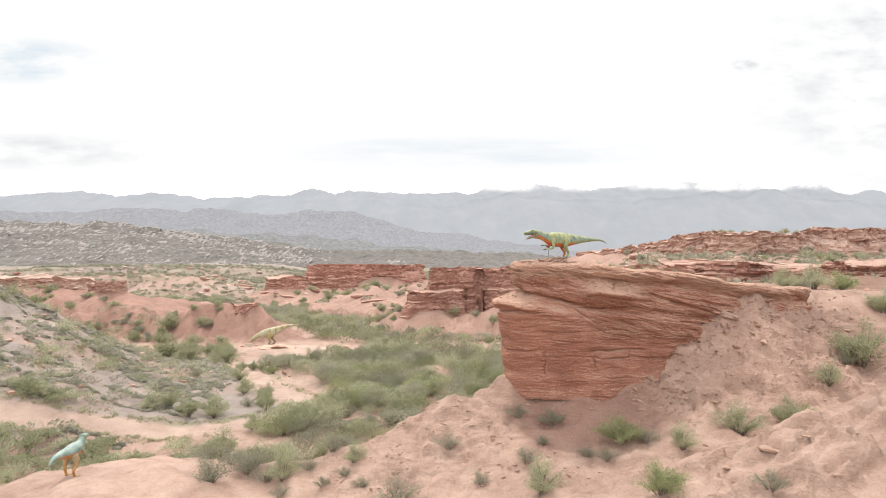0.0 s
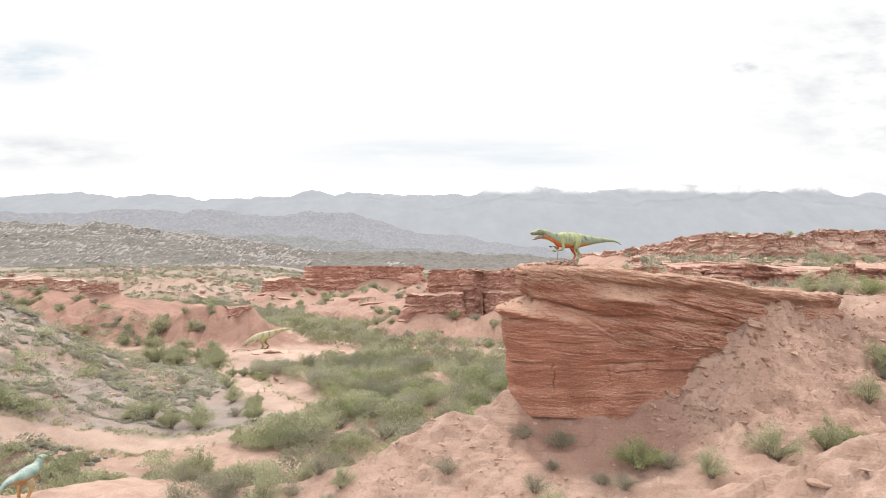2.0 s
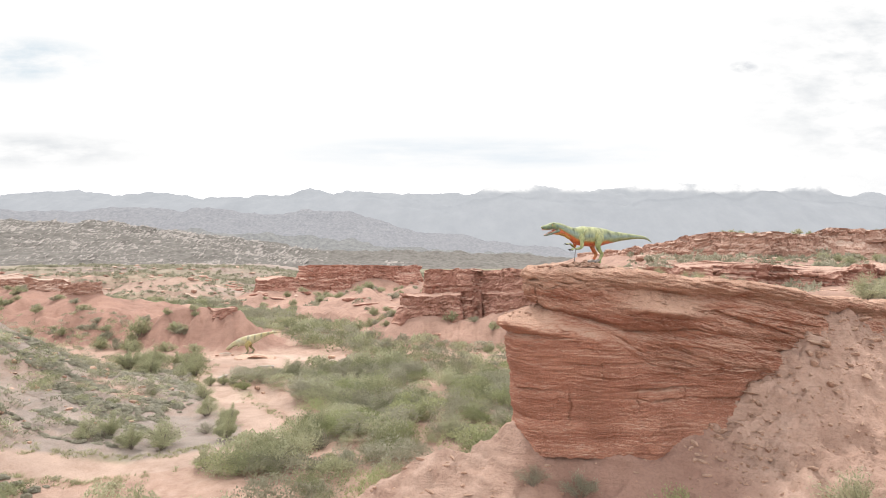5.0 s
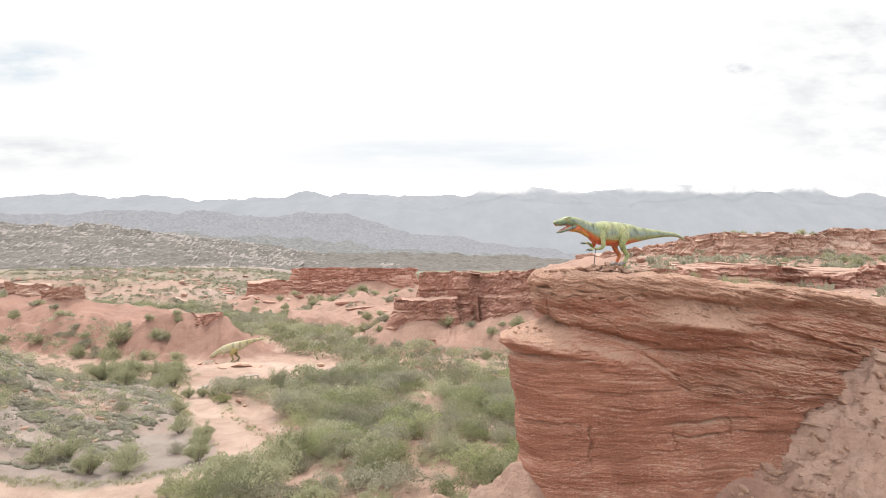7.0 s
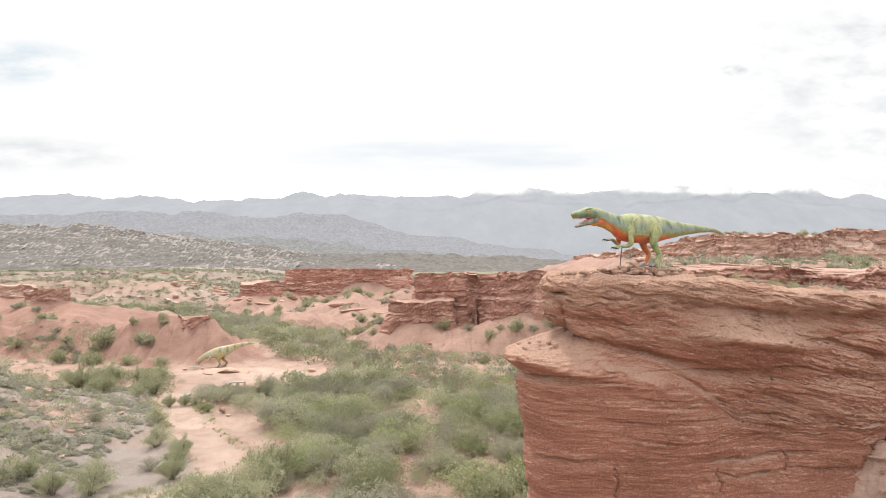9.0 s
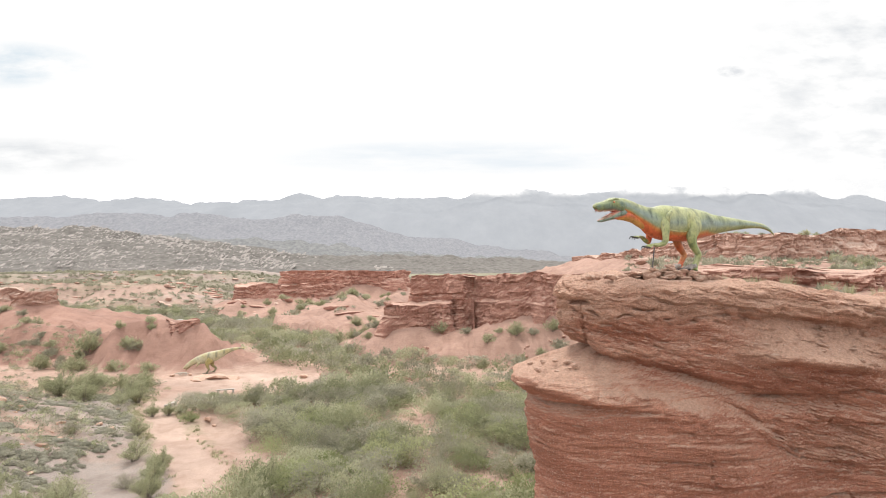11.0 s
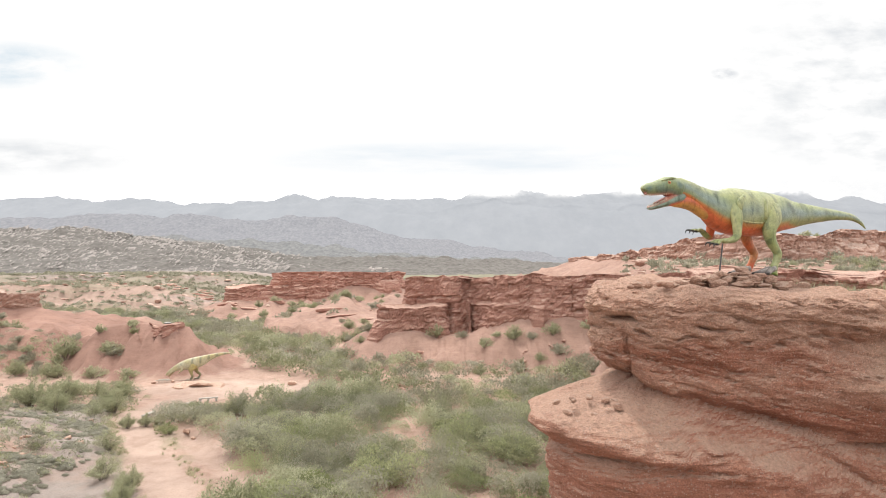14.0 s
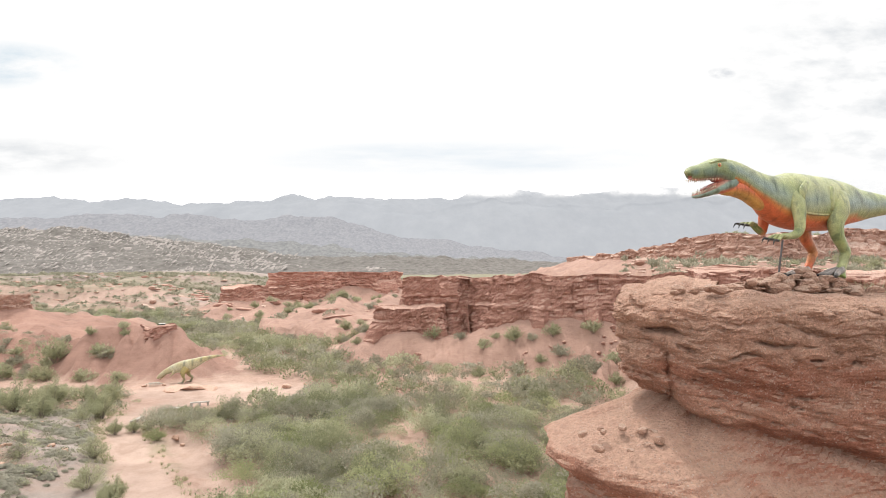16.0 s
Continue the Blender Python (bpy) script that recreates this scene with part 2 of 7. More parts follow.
def rock_material(name, dark, light, dust, band=1.0, scale=1.0):
    """Bedded sandstone: colour follows thin, nearly level beds; dust lies on what faces up."""
    m, nodes, links, b = material(name, 0.92)
    geo = nodes.new("ShaderNodeNewGeometry")
    beds = noise_node(nodes, links, scale, 8, geo.outputs["Position"], (0.16, 0.16, 1.9 * band), 0.66)
    fine_beds = noise_node(nodes, links, scale, 7, geo.outputs["Position"], (0.7, 0.7, 8.0 * band), 0.7)
    blot = noise_node(nodes, links, 0.55 * scale, 6)
    grain = noise_node(nodes, links, 11.0 * scale, 9, rough=0.72)
    col = ramp_node(nodes, links, beds, [(0.30, dark), (0.5, tuple((p + q) / 2 for p, q in zip(dark, light))), (0.68, light)])
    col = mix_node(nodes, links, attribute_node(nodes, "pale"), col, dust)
    col = mix_node(nodes, links, 0.62, col, ramp_node(nodes, links, fine_beds, [(0.32, (0.66, 0.61, 0.58)), (0.5, (1, 1, 1)), (0.72, (1.18, 1.17, 1.14))]), "MULTIPLY")
    col = mix_node(nodes, links, 0.6, col, ramp_node(nodes, links, blot, [(0.32, (0.78, 0.75, 0.73)), (0.6, (1.08, 1.08, 1.08))]), "MULTIPLY")
    col = mix_node(nodes, links, 0.7, col, ramp_node(nodes, links, grain, [(0.30, (0.66, 0.63, 0.61)), (0.5, (1, 1, 1)), (0.70, (1.22, 1.2, 1.18))]), "MULTIPLY")
    speck = noise_node(nodes, links, 46.0 * scale, 3, rough=0.8)
    col = mix_node(nodes, links, 0.6, col, ramp_node(nodes, links, speck, [(0.36, (0.76, 0.74, 0.72)), (0.54, (1, 1, 1)), (0.66, (1.55, 1.52, 1.48))]), "MULTIPLY")
    pebble = nodes.new("ShaderNodeTexVoronoi")
    pebble.inputs["Scale"].default_value = 24.0 * scale
    pebble.inputs["Randomness"].default_value = 1.0
    links.new(geo.outputs["Position"], pebble.inputs["Vector"])
    col = mix_node(nodes, links, 0.5, col, ramp_node(nodes, links, pebble.outputs["Distance"], [(0.05, (1.25, 1.24, 1.22)), (0.30, (1, 1, 1)), (0.75, (0.72, 0.70, 0.68))]), "MULTIPLY")
    grit = nodes.new("ShaderNodeTexVoronoi")
    grit.inputs["Scale"].default_value = 24.0 * scale
    links.new(geo.outputs["Position"], grit.inputs["Vector"])
    kind = nodes.new("ShaderNodeSeparateColor")
    links.new(grit.outputs["Color"], kind.inputs["Color"])
    grain_mask = math_node(nodes, links, "MULTIPLY", math_node(nodes, links, "GREATER_THAN", kind.outputs["Red"], 0.64), math_node(nodes, links, "LESS_THAN", grit.outputs["Distance"], 0.36))
    sep = nodes.new("ShaderNodeSeparateXYZ")
    links.new(geo.outputs["Normal"], sep.inputs["Vector"])
    lie = math_node(nodes, links, "ADD", sep.outputs["Z"], math_node(nodes, links, "MULTIPLY", math_node(nodes, links, "SUBTRACT", blot, 0.5), 0.7))
    lie = ramp_node(nodes, links, lie, [(0.50, (0, 0, 0)), (0.90, (1, 1, 1))])
    col = mix_node(nodes, links, lie, col, mix_node(nodes, links, 0.85, dust, ramp_node(nodes, links, grain, [(0.3, (0.7, 0.68, 0.66)), (0.6, (1.1, 1.1, 1.1))]), "MULTIPLY"))
    col = mix_node(nodes, links, math_node(nodes, links, "MULTIPLY", grain_mask, 0.6), col, mix_node(nodes, links, kind.outputs["Green"], (0.66, 0.54, 0.46), (0.30, 0.17, 0.13)))
    links.new(col, b.inputs["Base Color"])
    h = math_node(nodes, links, "ADD", math_node(nodes, links, "MULTIPLY", fine_beds, 1.0), math_node(nodes, links, "MULTIPLY", grain, 1.5))
    h = math_node(nodes, links, "SUBTRACT", h, math_node(nodes, links, "MULTIPLY", pebble.outputs["Distance"], 0.35))
    h = math_node(nodes, links, "ADD", h, math_node(nodes, links, "MULTIPLY", grain_mask, 0.12))
    bump_node(nodes, links, b, h, 1.0, 0.12 / scale)
    return m


def leaf_material(name, c1, c2, c3, rough_bump=0.0):
    m, nodes, links, b = material(name, 0.7)
    geo = nodes.new("ShaderNodeNewGeometry")
    tint = attribute_node(nodes, "tint")
    mixv = math_node(nodes, links, "ADD", math_node(nodes, links, "MULTIPLY", geo.outputs["Random Per Island"], 0.20), math_node(nodes, links, "MULTIPLY", tint, 0.80))
    col = ramp_node(nodes, links, mixv, [(0.15, c1), (0.5, c2), (0.85, c3)])
    tuft = noise_node(nodes, links, 9.0, 4, rough=0.7)
    col = mix_node(nodes, links, 0.6 if rough_bump else 0.2, col, ramp_node(nodes, links, tuft, [(0.35, (0.62, 0.64, 0.60)), (0.6, (1.15, 1.15, 1.12))]), "MULTIPLY")
    links.new(col, b.inputs["Base Color"])
    if rough_bump:
        bump_node(nodes, links, b, tuft, 1.0, rough_bump)
    tr = nodes.new("ShaderNodeBsdfTranslucent")
    links.new(col, tr.inputs["Color"])
    ms = nodes.new("ShaderNodeMixShader")
    ms.inputs["Fac"].default_value = 0.38
    links.new(b.outputs["BSDF"], ms.inputs[1])
    links.new(tr.outputs["BSDF"], ms.inputs[2])
    links.new(ms.outputs["Shader"], nodes["Material Output"].inputs["Surface"])
    return m


def plain_material(name, color, rough=0.7, var=0.35, scale=6.0, bump=0.01, metal=0.0):
    m, nodes, links, b = material(name, rough)
    n = noise_node(nodes, links, scale, 5)
    col = mix_node(nodes, links, var, color, ramp_node(nodes, links, n, [(0.3, (0.6, 0.58, 0.56)), (0.7, (1.25, 1.23, 1.2))]), "MULTIPLY")
    links.new(col, b.inputs["Base Color"])
    b.inputs["Metallic"].default_value = metal
    bump_node(nodes, links, b, n, 0.4, bump)
    return m


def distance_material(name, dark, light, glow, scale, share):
    """Distant ranges: a backdrop that glows faintly, the haze of miles of air put into its colour."""
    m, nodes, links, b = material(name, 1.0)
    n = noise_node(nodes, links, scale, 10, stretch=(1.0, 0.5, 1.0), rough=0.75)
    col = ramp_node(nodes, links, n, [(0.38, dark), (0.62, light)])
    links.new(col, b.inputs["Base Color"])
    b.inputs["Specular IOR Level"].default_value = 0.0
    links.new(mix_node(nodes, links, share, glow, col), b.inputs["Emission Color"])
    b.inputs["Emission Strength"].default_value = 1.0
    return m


SOIL = soil_material()
ROCK = rock_material("red_sandstone", (0.430, 0.190, 0.131), (0.560, 0.287, 0.205), (0.61, 0.392, 0.298))
ROCK_FAR = rock_material("dark_red_sandstone", (0.345, 0.170, 0.134), (0.485, 0.278, 0.222), (0.52, 0.345, 0.28), 0.7)
ROCK_PALE = rock_material("pale_red_sandstone", (0.41, 0.245, 0.195), (0.54, 0.365, 0.30), (0.52, 0.395, 0.33), 0.6)
RUBBLE = rock_material("broken_sandstone", (0.46, 0.275, 0.205), (0.59, 0.39, 0.30), (0.57, 0.40, 0.315), 1.0, 2.0)
BOULDER = plain_material("granite", (0.325, 0.298, 0.283), 0.9, 0.5, 0.3, 0.3)
SCRUB_HILL = plain_material("grey_scrub_slope", (0.142, 0.134, 0.127), 1.0, 1.0, 0.16, 1.5)
LEAF = leaf_material("scrub_leaves", (0.245, 0.254, 0.150), (0.345, 0.350, 0.220), (0.45, 0.448, 0.308))
LEAF_GREY = leaf_material("grey_scrub_leaves", (0.265, 0.255, 0.188), (0.335, 0.323, 0.245), (0.395, 0.382, 0.30))
LEAF_FRESH = leaf_material("fresh_green_leaves", (0.245, 0.268, 0.132), (0.335, 0.358, 0.190), (0.415, 0.43, 0.25))
CUSHION = leaf_material("cushion_plant", (0.30, 0.285, 0.225), (0.365, 0.345, 0.275), (0.43, 0.405, 0.325), 0.25)
DRY_GRASS = leaf_material("dry_grass", (0.30, 0.29, 0.17), (0.38, 0.37, 0.23), (0.46, 0.44, 0.30))
TWIG = plain_material("twigs", (0.21, 0.18, 0.15), 0.9, 0.4, 9.0)

# ---- the lie of the land ----
TRACK = np.array([(-47, 58), (-40, 61.5), (-32.4, 65), (-25.1, 68), (-20.1, 72), (-18.4, 76.5), (-21, 82.5), (-26, 90), (-31, 97.5), (-36, 107), (-36, 112), (-32, 119), (-22, 121.5), (-12, 124)], float)
WASH = np.array([(-25.5, 98), (-22, 93), (-17.5, 86), (-14.5, 79)], float)
TRACK, _ = smooth_line(TRACK, 1.5)

# the outcrop's edge, from its back round the prow and along its face
EDGE, EDGE_S = smooth_line([(16.0, 70), (11.8, 58), (7.7, 49), (5.25, 44.7), (5.05, 43.0), (6.2, 42.35), (8.5, 42.25), (12, 42.6), (16, 43.4), (20, 44.9), (26, 47.6), (34, 50.6), (46, 54)], 0.06)
RIM_X, RIM_Z = (4, 8, 10, 14, 17, 22, 30, 46), (14.62, 14.5, 14.35, 14.02, 13.8, 12.9, 12.2, 11.6)

# closed outlines of the mesas (counter-clockwise), top and foot of their faces
MESAS = {
    "middle_mesa": dict(line=[(0, 176), (-3, 168), (-2.5, 162), (2, 160), (6.5, 155), (11, 156), (15, 147), (22, 142), (30, 140.5), (38, 139), (50, 138), (60, 142), (60, 172), (20, 185), (-2, 180)],
                        top=11.6, foot=1.5, slope=0.62, cell=1.7, seed=3, jag=0.05, fall=-0.04, mat=ROCK_FAR, label="long dark red sandstone mesa with blocky vertical cracks"),
    "mesa_spur": dict(line=[(-9.5, 157), (-9, 152.5), (-5, 150.5), (0, 151), (5, 152.5), (5, 160), (-3, 163)],
                      top=6.4, foot=0.2, slope=0.55, cell=1.5, seed=5, jag=0.10, mat=ROCK_FAR, label="low broken red sandstone spur below a mesa"),
    "stepped_mesa": dict(line=[(-86, 292), (-80, 280), (-72, 276), (-64, 279), (-57, 275), (-49, 271), (-43, 274), (-38, 282), (-30, 288), (-28, 320), (-60, 325)],
                         top=5.7, foot=-1.2, slope=0.42, cell=2.5, seed=8, jag=0.10, mat=ROCK_FAR, label="low red sandstone mesa with layered ledges"),
    "upper_mesa": dict(line=[(-67, 294), (-58, 286), (-42, 283), (-28, 286), (-19, 284), (-11, 290), (-15, 318), (-50, 322)],
                       top=11.0, foot=4.0, slope=0.7, cell=2.7, seed=11, jag=0.05, fall=-0.035, mat=ROCK_FAR, label="flat-topped red sandstone cap of a stepped mesa"),
    "left_mesa": dict(line=[(-110, 185), (-106, 181.5), (-101.5, 182), (-99, 186), (-103, 190), (-108, 190)],
                      top=7.4, foot=3.0, slope=0.35, cell=1.6, seed=15, jag=0.12, mat=ROCK_PALE, label="low crumbling red sandstone scarp"),
    "left_scarp": dict(line=[(-128, 196), (-123, 190), (-116, 189), (-113, 193), (-118, 199), (-126, 202)],
                       top=8.4, foot=3.6, slope=0.35, cell=1.8, seed=16, jag=0.14, mat=ROCK_PALE, label="low crumbling red sandstone scarp"),
    "left_ledge": dict(line=[(-165, 205), (-152, 199), (-142, 201), (-136, 204), (-141, 211), (-160, 215)],
                       top=8.4, foot=4.6, slope=0.35, cell=2.2, seed=17, jag=0.16, mat=ROCK_PALE, label="low crumbling red sandstone ledge"),
    "right_mesa": dict(line=[(108, 238), (116, 229), (130, 233), (150, 234), (172, 236), (215, 245), (300, 250), (300, 300), (170, 290), (118, 262)],
                       top=24.8, foot=15.6, slope=0.5, cell=4.2, seed=21, jag=0.10, deep=6.0, mat=ROCK_PALE, label="high red sandstone mesa with a broken rim"),
    "receding_mesa": dict(line=[(92, 405), (96, 370), (100, 330), (104, 290), (108, 262), (113, 250), (150, 262), (150, 400), (110, 420)],
                          top=20.0, foot=16.0, slope=0.42, cell=4.0, seed=27, jag=0.12, deep=10.0, fall=-0.052, mat=ROCK_PALE, label="pale eroded sandstone slope of a long mesa"),
    "terrace_ledge": dict(line=[(57, 150), (64, 140), (75, 141), (84, 137), (96, 141), (98, 150), (110, 146), (120, 143), (140, 150), (140, 172), (90, 175), (62, 165)],
                          top=13.3, foot=9.0, slope=0.5, cell=3.4, seed=31, jag=0.16, mat=ROCK_FAR, label="long red sandstone ledge with a split rim"),
    "red_cap": dict(line=[(-51.0, 143.2), (-48.5, 140.6), (-46.0, 140.4), (-44.9, 142), (-46, 145), (-50, 145.5)],
                    top=4.1, foot=1.4, slope=0.6, cell=1.1, seed=37, mat=ROCK_FAR, label="small dark red sandstone cap on an eroded mound"),
}
for spec in MESAS.values():
    spec["curve"], spec["s"] = smooth_line(spec["line"] + spec["line"][:1], 0.9)


def land(x, y):
    """Height of the ground, and how red, grey, trodden and green it is."""
    x, y = np.asarray(x, float), np.asarray(y, float)
    rough = fbm(x * 0.12, y * 0.12, 0, 5, 41)
    z = -4.4 + 0.35 * rough + np.interp(y, (0, 60, 130, 170, 205, 250, 300, 450, 900, 5000), (0, 0, 0.2, 0.0, -0.9, -1.3, 0.8, 4.0, 6.5, 6.5))
    far = sstep(200, 290, y) * (1 - sstep(700, 900, y)) * (1 - sstep(-140, -92, x + 0.1 * (y - 280)))
    steps = fbm(x * 0.011, y * 0.02, 0, 4, 45)
    z += far * (2.2 * sstep(-0.25, -0.21, steps) + 2.6 * sstep(0.05, 0.09, steps) + 2.2 * sstep(0.33, 0.37, steps) + 0.5 * rough)
    red, grey = 0.35 * sstep(180, 260, y), np.zeros(x.shape)
    # hillside
    lean = np.maximum(-29 - x + 2.5 * fbm(x * 0.05, y * 0.05, 0, 3, 50), 0)
    window = sstep(46, 62, y) * (1 - sstep(84, 118, y + 0.25 * (x + 60)))
    hill = np.minimum(0.27 * lean + 0.0025 * lean ** 2, 24) * window
    z += hill * (1 + 0.10 * fbm(x * 0.2, y * 0.2, 0, 3, 51)) + 0.25 * window * sstep(1, 6, lean) * fbm(x * 0.5, y * 0.5, 0, 3, 52)
    grey = np.maximum(grey, sstep(0.5, 6, lean) * window * (0.85 + 0.8 * fbm(x * 0.09, y * 0.09, 0, 4, 53)))
    swath = sstep(-0.12, 0.22, fbm(x * 0.018, y * 0.05, 0, 4, 58))
    red = np.maximum(red, 0.30 * swath * sstep(190, 230, y) * (1 - sstep(420, 560, y)) * (x < 40))
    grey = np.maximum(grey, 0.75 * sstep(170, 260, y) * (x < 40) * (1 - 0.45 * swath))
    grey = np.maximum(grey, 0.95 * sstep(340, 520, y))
    side_x = np.interp(y, TRACK[:, 1], TRACK[:, 0])
    grey = np.maximum(grey, sstep(1.5, 3.5, side_x - x) * sstep(57, 62, y) * (1 - sstep(106, 114, y)) * (0.85 + 0.5 * fbm(x * 0.15, y * 0.15, 0, 3, 54)))
    # mounds
    for cx, cy, top, base, rx, ry, seed in ((-7, 200, 2.2, -5.4, 18, 46, 65),):
        dx, dy = (x - cx) / rx, (y - cy) / ry
        d = np.hypot(dx, dy)
        gully = 0.06 * np.abs(fbm(np.arctan2(dy, dx) * 3.2, d * 0.8, 0, 3, seed)) * sstep(0.1, 0.5, d)
        m = base + (top - base) * (1 - np.power(np.clip((d + gully + 0.05 * rough - 0.07) / 0.95, 0, 1), 0.85))
        z = np.where((d < 1.25), np.maximum(z, m), z)
        bald = 1 - sstep(0.8, 1.05, d)
        red = np.maximum(red, 0.55 * bald)
        grey = grey * (1 - bald)
    # steep red mounds with a narrow top, fluted by gullies
    for ax, ay, bx, by, top, fall, seed in ((-59, 145, -46.5, 143, 3.9, 0.80, 60), (-84, 152, -76, 148, 2.4, 0.75, 61), (-112, 177, -98, 167, 3.9, 0.45, 62), (-135, 188, -112, 177, 5.4, 0.42, 66),
                                            (-28, 238, -26, 222, 3.6, 0.25, 63), (-31, 212, -30, 200, -1.6, 0.25, 58), (-62, 272, -60, 262, 0.6, 0.36, 64), (-47, 268, -45, 258, 0.6, 0.40, 67), (-78, 272, -77, 264, -0.6, 0.36, 68), (-12, 280, -14, 250, 2.5, 0.25, 69)):
        t = np.clip(((x - ax) * (bx - ax) + (y - ay) * (by - ay)) / ((bx - ax) ** 2 + (by - ay) ** 2), 0, 1)
        d = np.hypot((x - ax - t * (bx - ax)) * (1.0 if ay < 190 else 1.9), y - ay - t * (by - ay))
        wide = 1.0 if ay < 190 else 0.55
        flute = np.abs(vnoise((x * 0.42 + 0.15 * y) * wide, (y * 0.10 - 0.1 * x) * wide, 0, seed)) + 0.2 * np.abs(vnoise(x * 0.8 + 0.3 * y, y * 0.25, 0, seed + 7))
        m = top - fall * np.maximum(d - 0.8, 0) * (1 - 0.012 * d) - (3.2 if ay < 190 else 1.8) * (0.6 - flute) * sstep(0.5, 4, d) + 0.3 * rough
        m = np.where(d < 42, m, -50)
        bald = sstep(-0.6, 0.4, m - z)
        z = np.maximum(z, m)
        red = np.maximum(red, bald * (1.0 if y.size and ay < 190 else 0.6))
        grey = grey * (1 - bald)
    # apron below the mesas
    for spec in MESAS.values():
        c = spec["curve"]
        reach = 40
        near = (x > c[:, 0].min() - reach) & (x < c[:, 0].max() + reach) & (y > c[:, 1].min() - reach) & (y < c[:, 1].max() + reach)
        if not near.any():
            continue
        xs, ys = x[near], y[near]
        d, side = line_distance(xs, ys, c[::4])
        d = np.where(side > 0, 0, d)
        apron = spec["foot"] + 0.4 + 0.16 * (spec["top"] - spec["foot"]) * (0.6 + 1.6 * fbm(xs * 0.07, ys * 0.07, 0, 3, spec["seed"] + 1)) - spec["slope"] * d * (1 + 0.30 * fbm(xs * 0.13, ys * 0.13, 0, 3, spec["seed"])) * (1 - 0.006 * d)
        apron = apron - 1.1 * np.abs(vnoise(xs * 0.30 + 0.12 * ys, ys * 0.10 - 0.1 * xs, 0, spec['seed'] + 2)) * sstep(0.5, 5, d) - 0.35 * np.abs(vnoise(xs * 0.8, ys * 0.3, 0, spec['seed'] + 3)) * sstep(0.5, 4, d) + 0.55 * sstep(0.5, 5, d)
        apron = np.where(d > 36, -50, apron)
        lift = apron > z[near]
        z[near] = np.maximum(z[near], apron)
        red[near] = np.maximum(red[near], lift * 0.6)
        grey[near] = grey[near] * (1 - lift)
    # plateau behind the outcrop
    level = np.interp(y, (45, 58, 76, 125, 150, 215, 240, 420, 900), (13.4, 13.2, 9.2, 8.2, 9.4, 14.2, 15.0, 13.0, 6.0)) + 0.5 * rough
    mask = sstep(-3, 7, x - (13 + np.maximum(y - 62, 0) * 0.34)) * sstep(56, 62, y) * (1 - sstep(420, 600, y))
    z = np.maximum(z, z + (level - z) * mask)
    red = np.maximum(red, 0.55 * mask * (y < 230))
    # rise in front of and beside the outcrop
    face = np.interp(x, (-60, 4, 13, 17, 20, 26, 34, 46, 80), (43, 43, 43, 43.6, 44.8, 47.6, 50.6, 54.2, 64))
    crest = np.interp(x, (-60, -22, -8.5, 4, 11, 15.8, 18, 20, 21, 23, 30, 46, 80), (-3.5, -1.0, 0.7, 6.4, 6.1, 7.5, 9.2, 10.8, 11.6, 12.0, 11.7, 11.2, 11.4))
    low = np.interp(x, (-60, -20, -8, 0, 6, 10, 15, 24, 40, 80), (-3.6, -1.6, -0.9, 0.5, 2.1, 2.8, 3.9, 4.9, 6.0, 8))
    start = np.interp(x, (-60, 17, 28, 46, 80), (35.5, 36, 39.5, 45, 55))
    t = np.clip((y - start) / (face - start), 0, 1)
    power = np.interp(x, (-9, 4, 9, 14), (1.1, 1.5, 2.1, 1.8))
    front = low + (crest - low) * np.power(t, power)
    behind = crest - np.interp(x, (-20, 4), (0.35, 0.8)) * np.maximum(y - face, 0)
    rise = np.where(y > face, behind, front)
    ridge_top = np.interp(x, (-2, 6, 15, 22, 40, 80), (-0.2, 3.0, 5.25, 8.1, 12, 18))
    ridge = ridge_top - np.where(y > 31, 0.42 * (y - 31) + 0.03 * (y - 31) ** 2, 0.06 * (31 - y)) + 0.35 * fbm(x * 0.16, y * 0.16, 0, 3, 70)
    pits = fbm(x * 0.34, y * 0.62, 0, 4, 78)
    ridge = ridge - 0.42 * sstep(0.20, 0.25, pits) - 0.26 * sstep(0.44, 0.48, pits) - 0.28 * sstep(-0.16, -0.20, pits)
    rise = np.maximum(rise, ridge * (x > -3) - 40 * (x <= -3))
    dome = 0.85 - ((x + 20.5) / 9.5) ** 2 * 1.5 - ((y - 39.5) / 7.5) ** 2 * 1.7
    rise = np.maximum(rise, dome)
    crumble = 0.30 * fbm(x * 0.42, y * 0.42, 0, 5, 71) - 0.35 * sstep(0.18, 0.34, fbm(x * 0.16 + 0.3 * y * 0.16, y * 0.40, 0, 3, 75)) * sstep(2.5, 4, rise) + 0.10 * sstep(0.0, 0.12, vnoise(x * 0.5, y * 0.9 + rise * 1.2, 0, 72)) * sstep(2, 8, rise)
    ledges = rise + crumble
    lumps = fbm(x * 1.1, y * 1.5, 0, 4, 76, 0.62)
    ledges = ledges + (0.12 * lumps + 0.08 * sstep(0.15, 0.5, lumps)) * sstep(13, 17, x) * sstep(37, 39, y) + 0.11 * lumps * (y > 20) * sstep(-6, 3, x)
    ledges = ledges + 0.075 * fbm(x * 1.7, y * 2.3, 0, 2, 79) * sstep(33, 37, y) * sstep(-8, -4, x) * (1 - 0.6 * np.exp(-((x - 10) / 5.0) ** 4))
    # bedding breaks the slope into low steps, some beds thicker than others
    warp = fbm(x * 0.33, y * 0.4, 0, 4, 73, 0.6)
    stepped = ledges
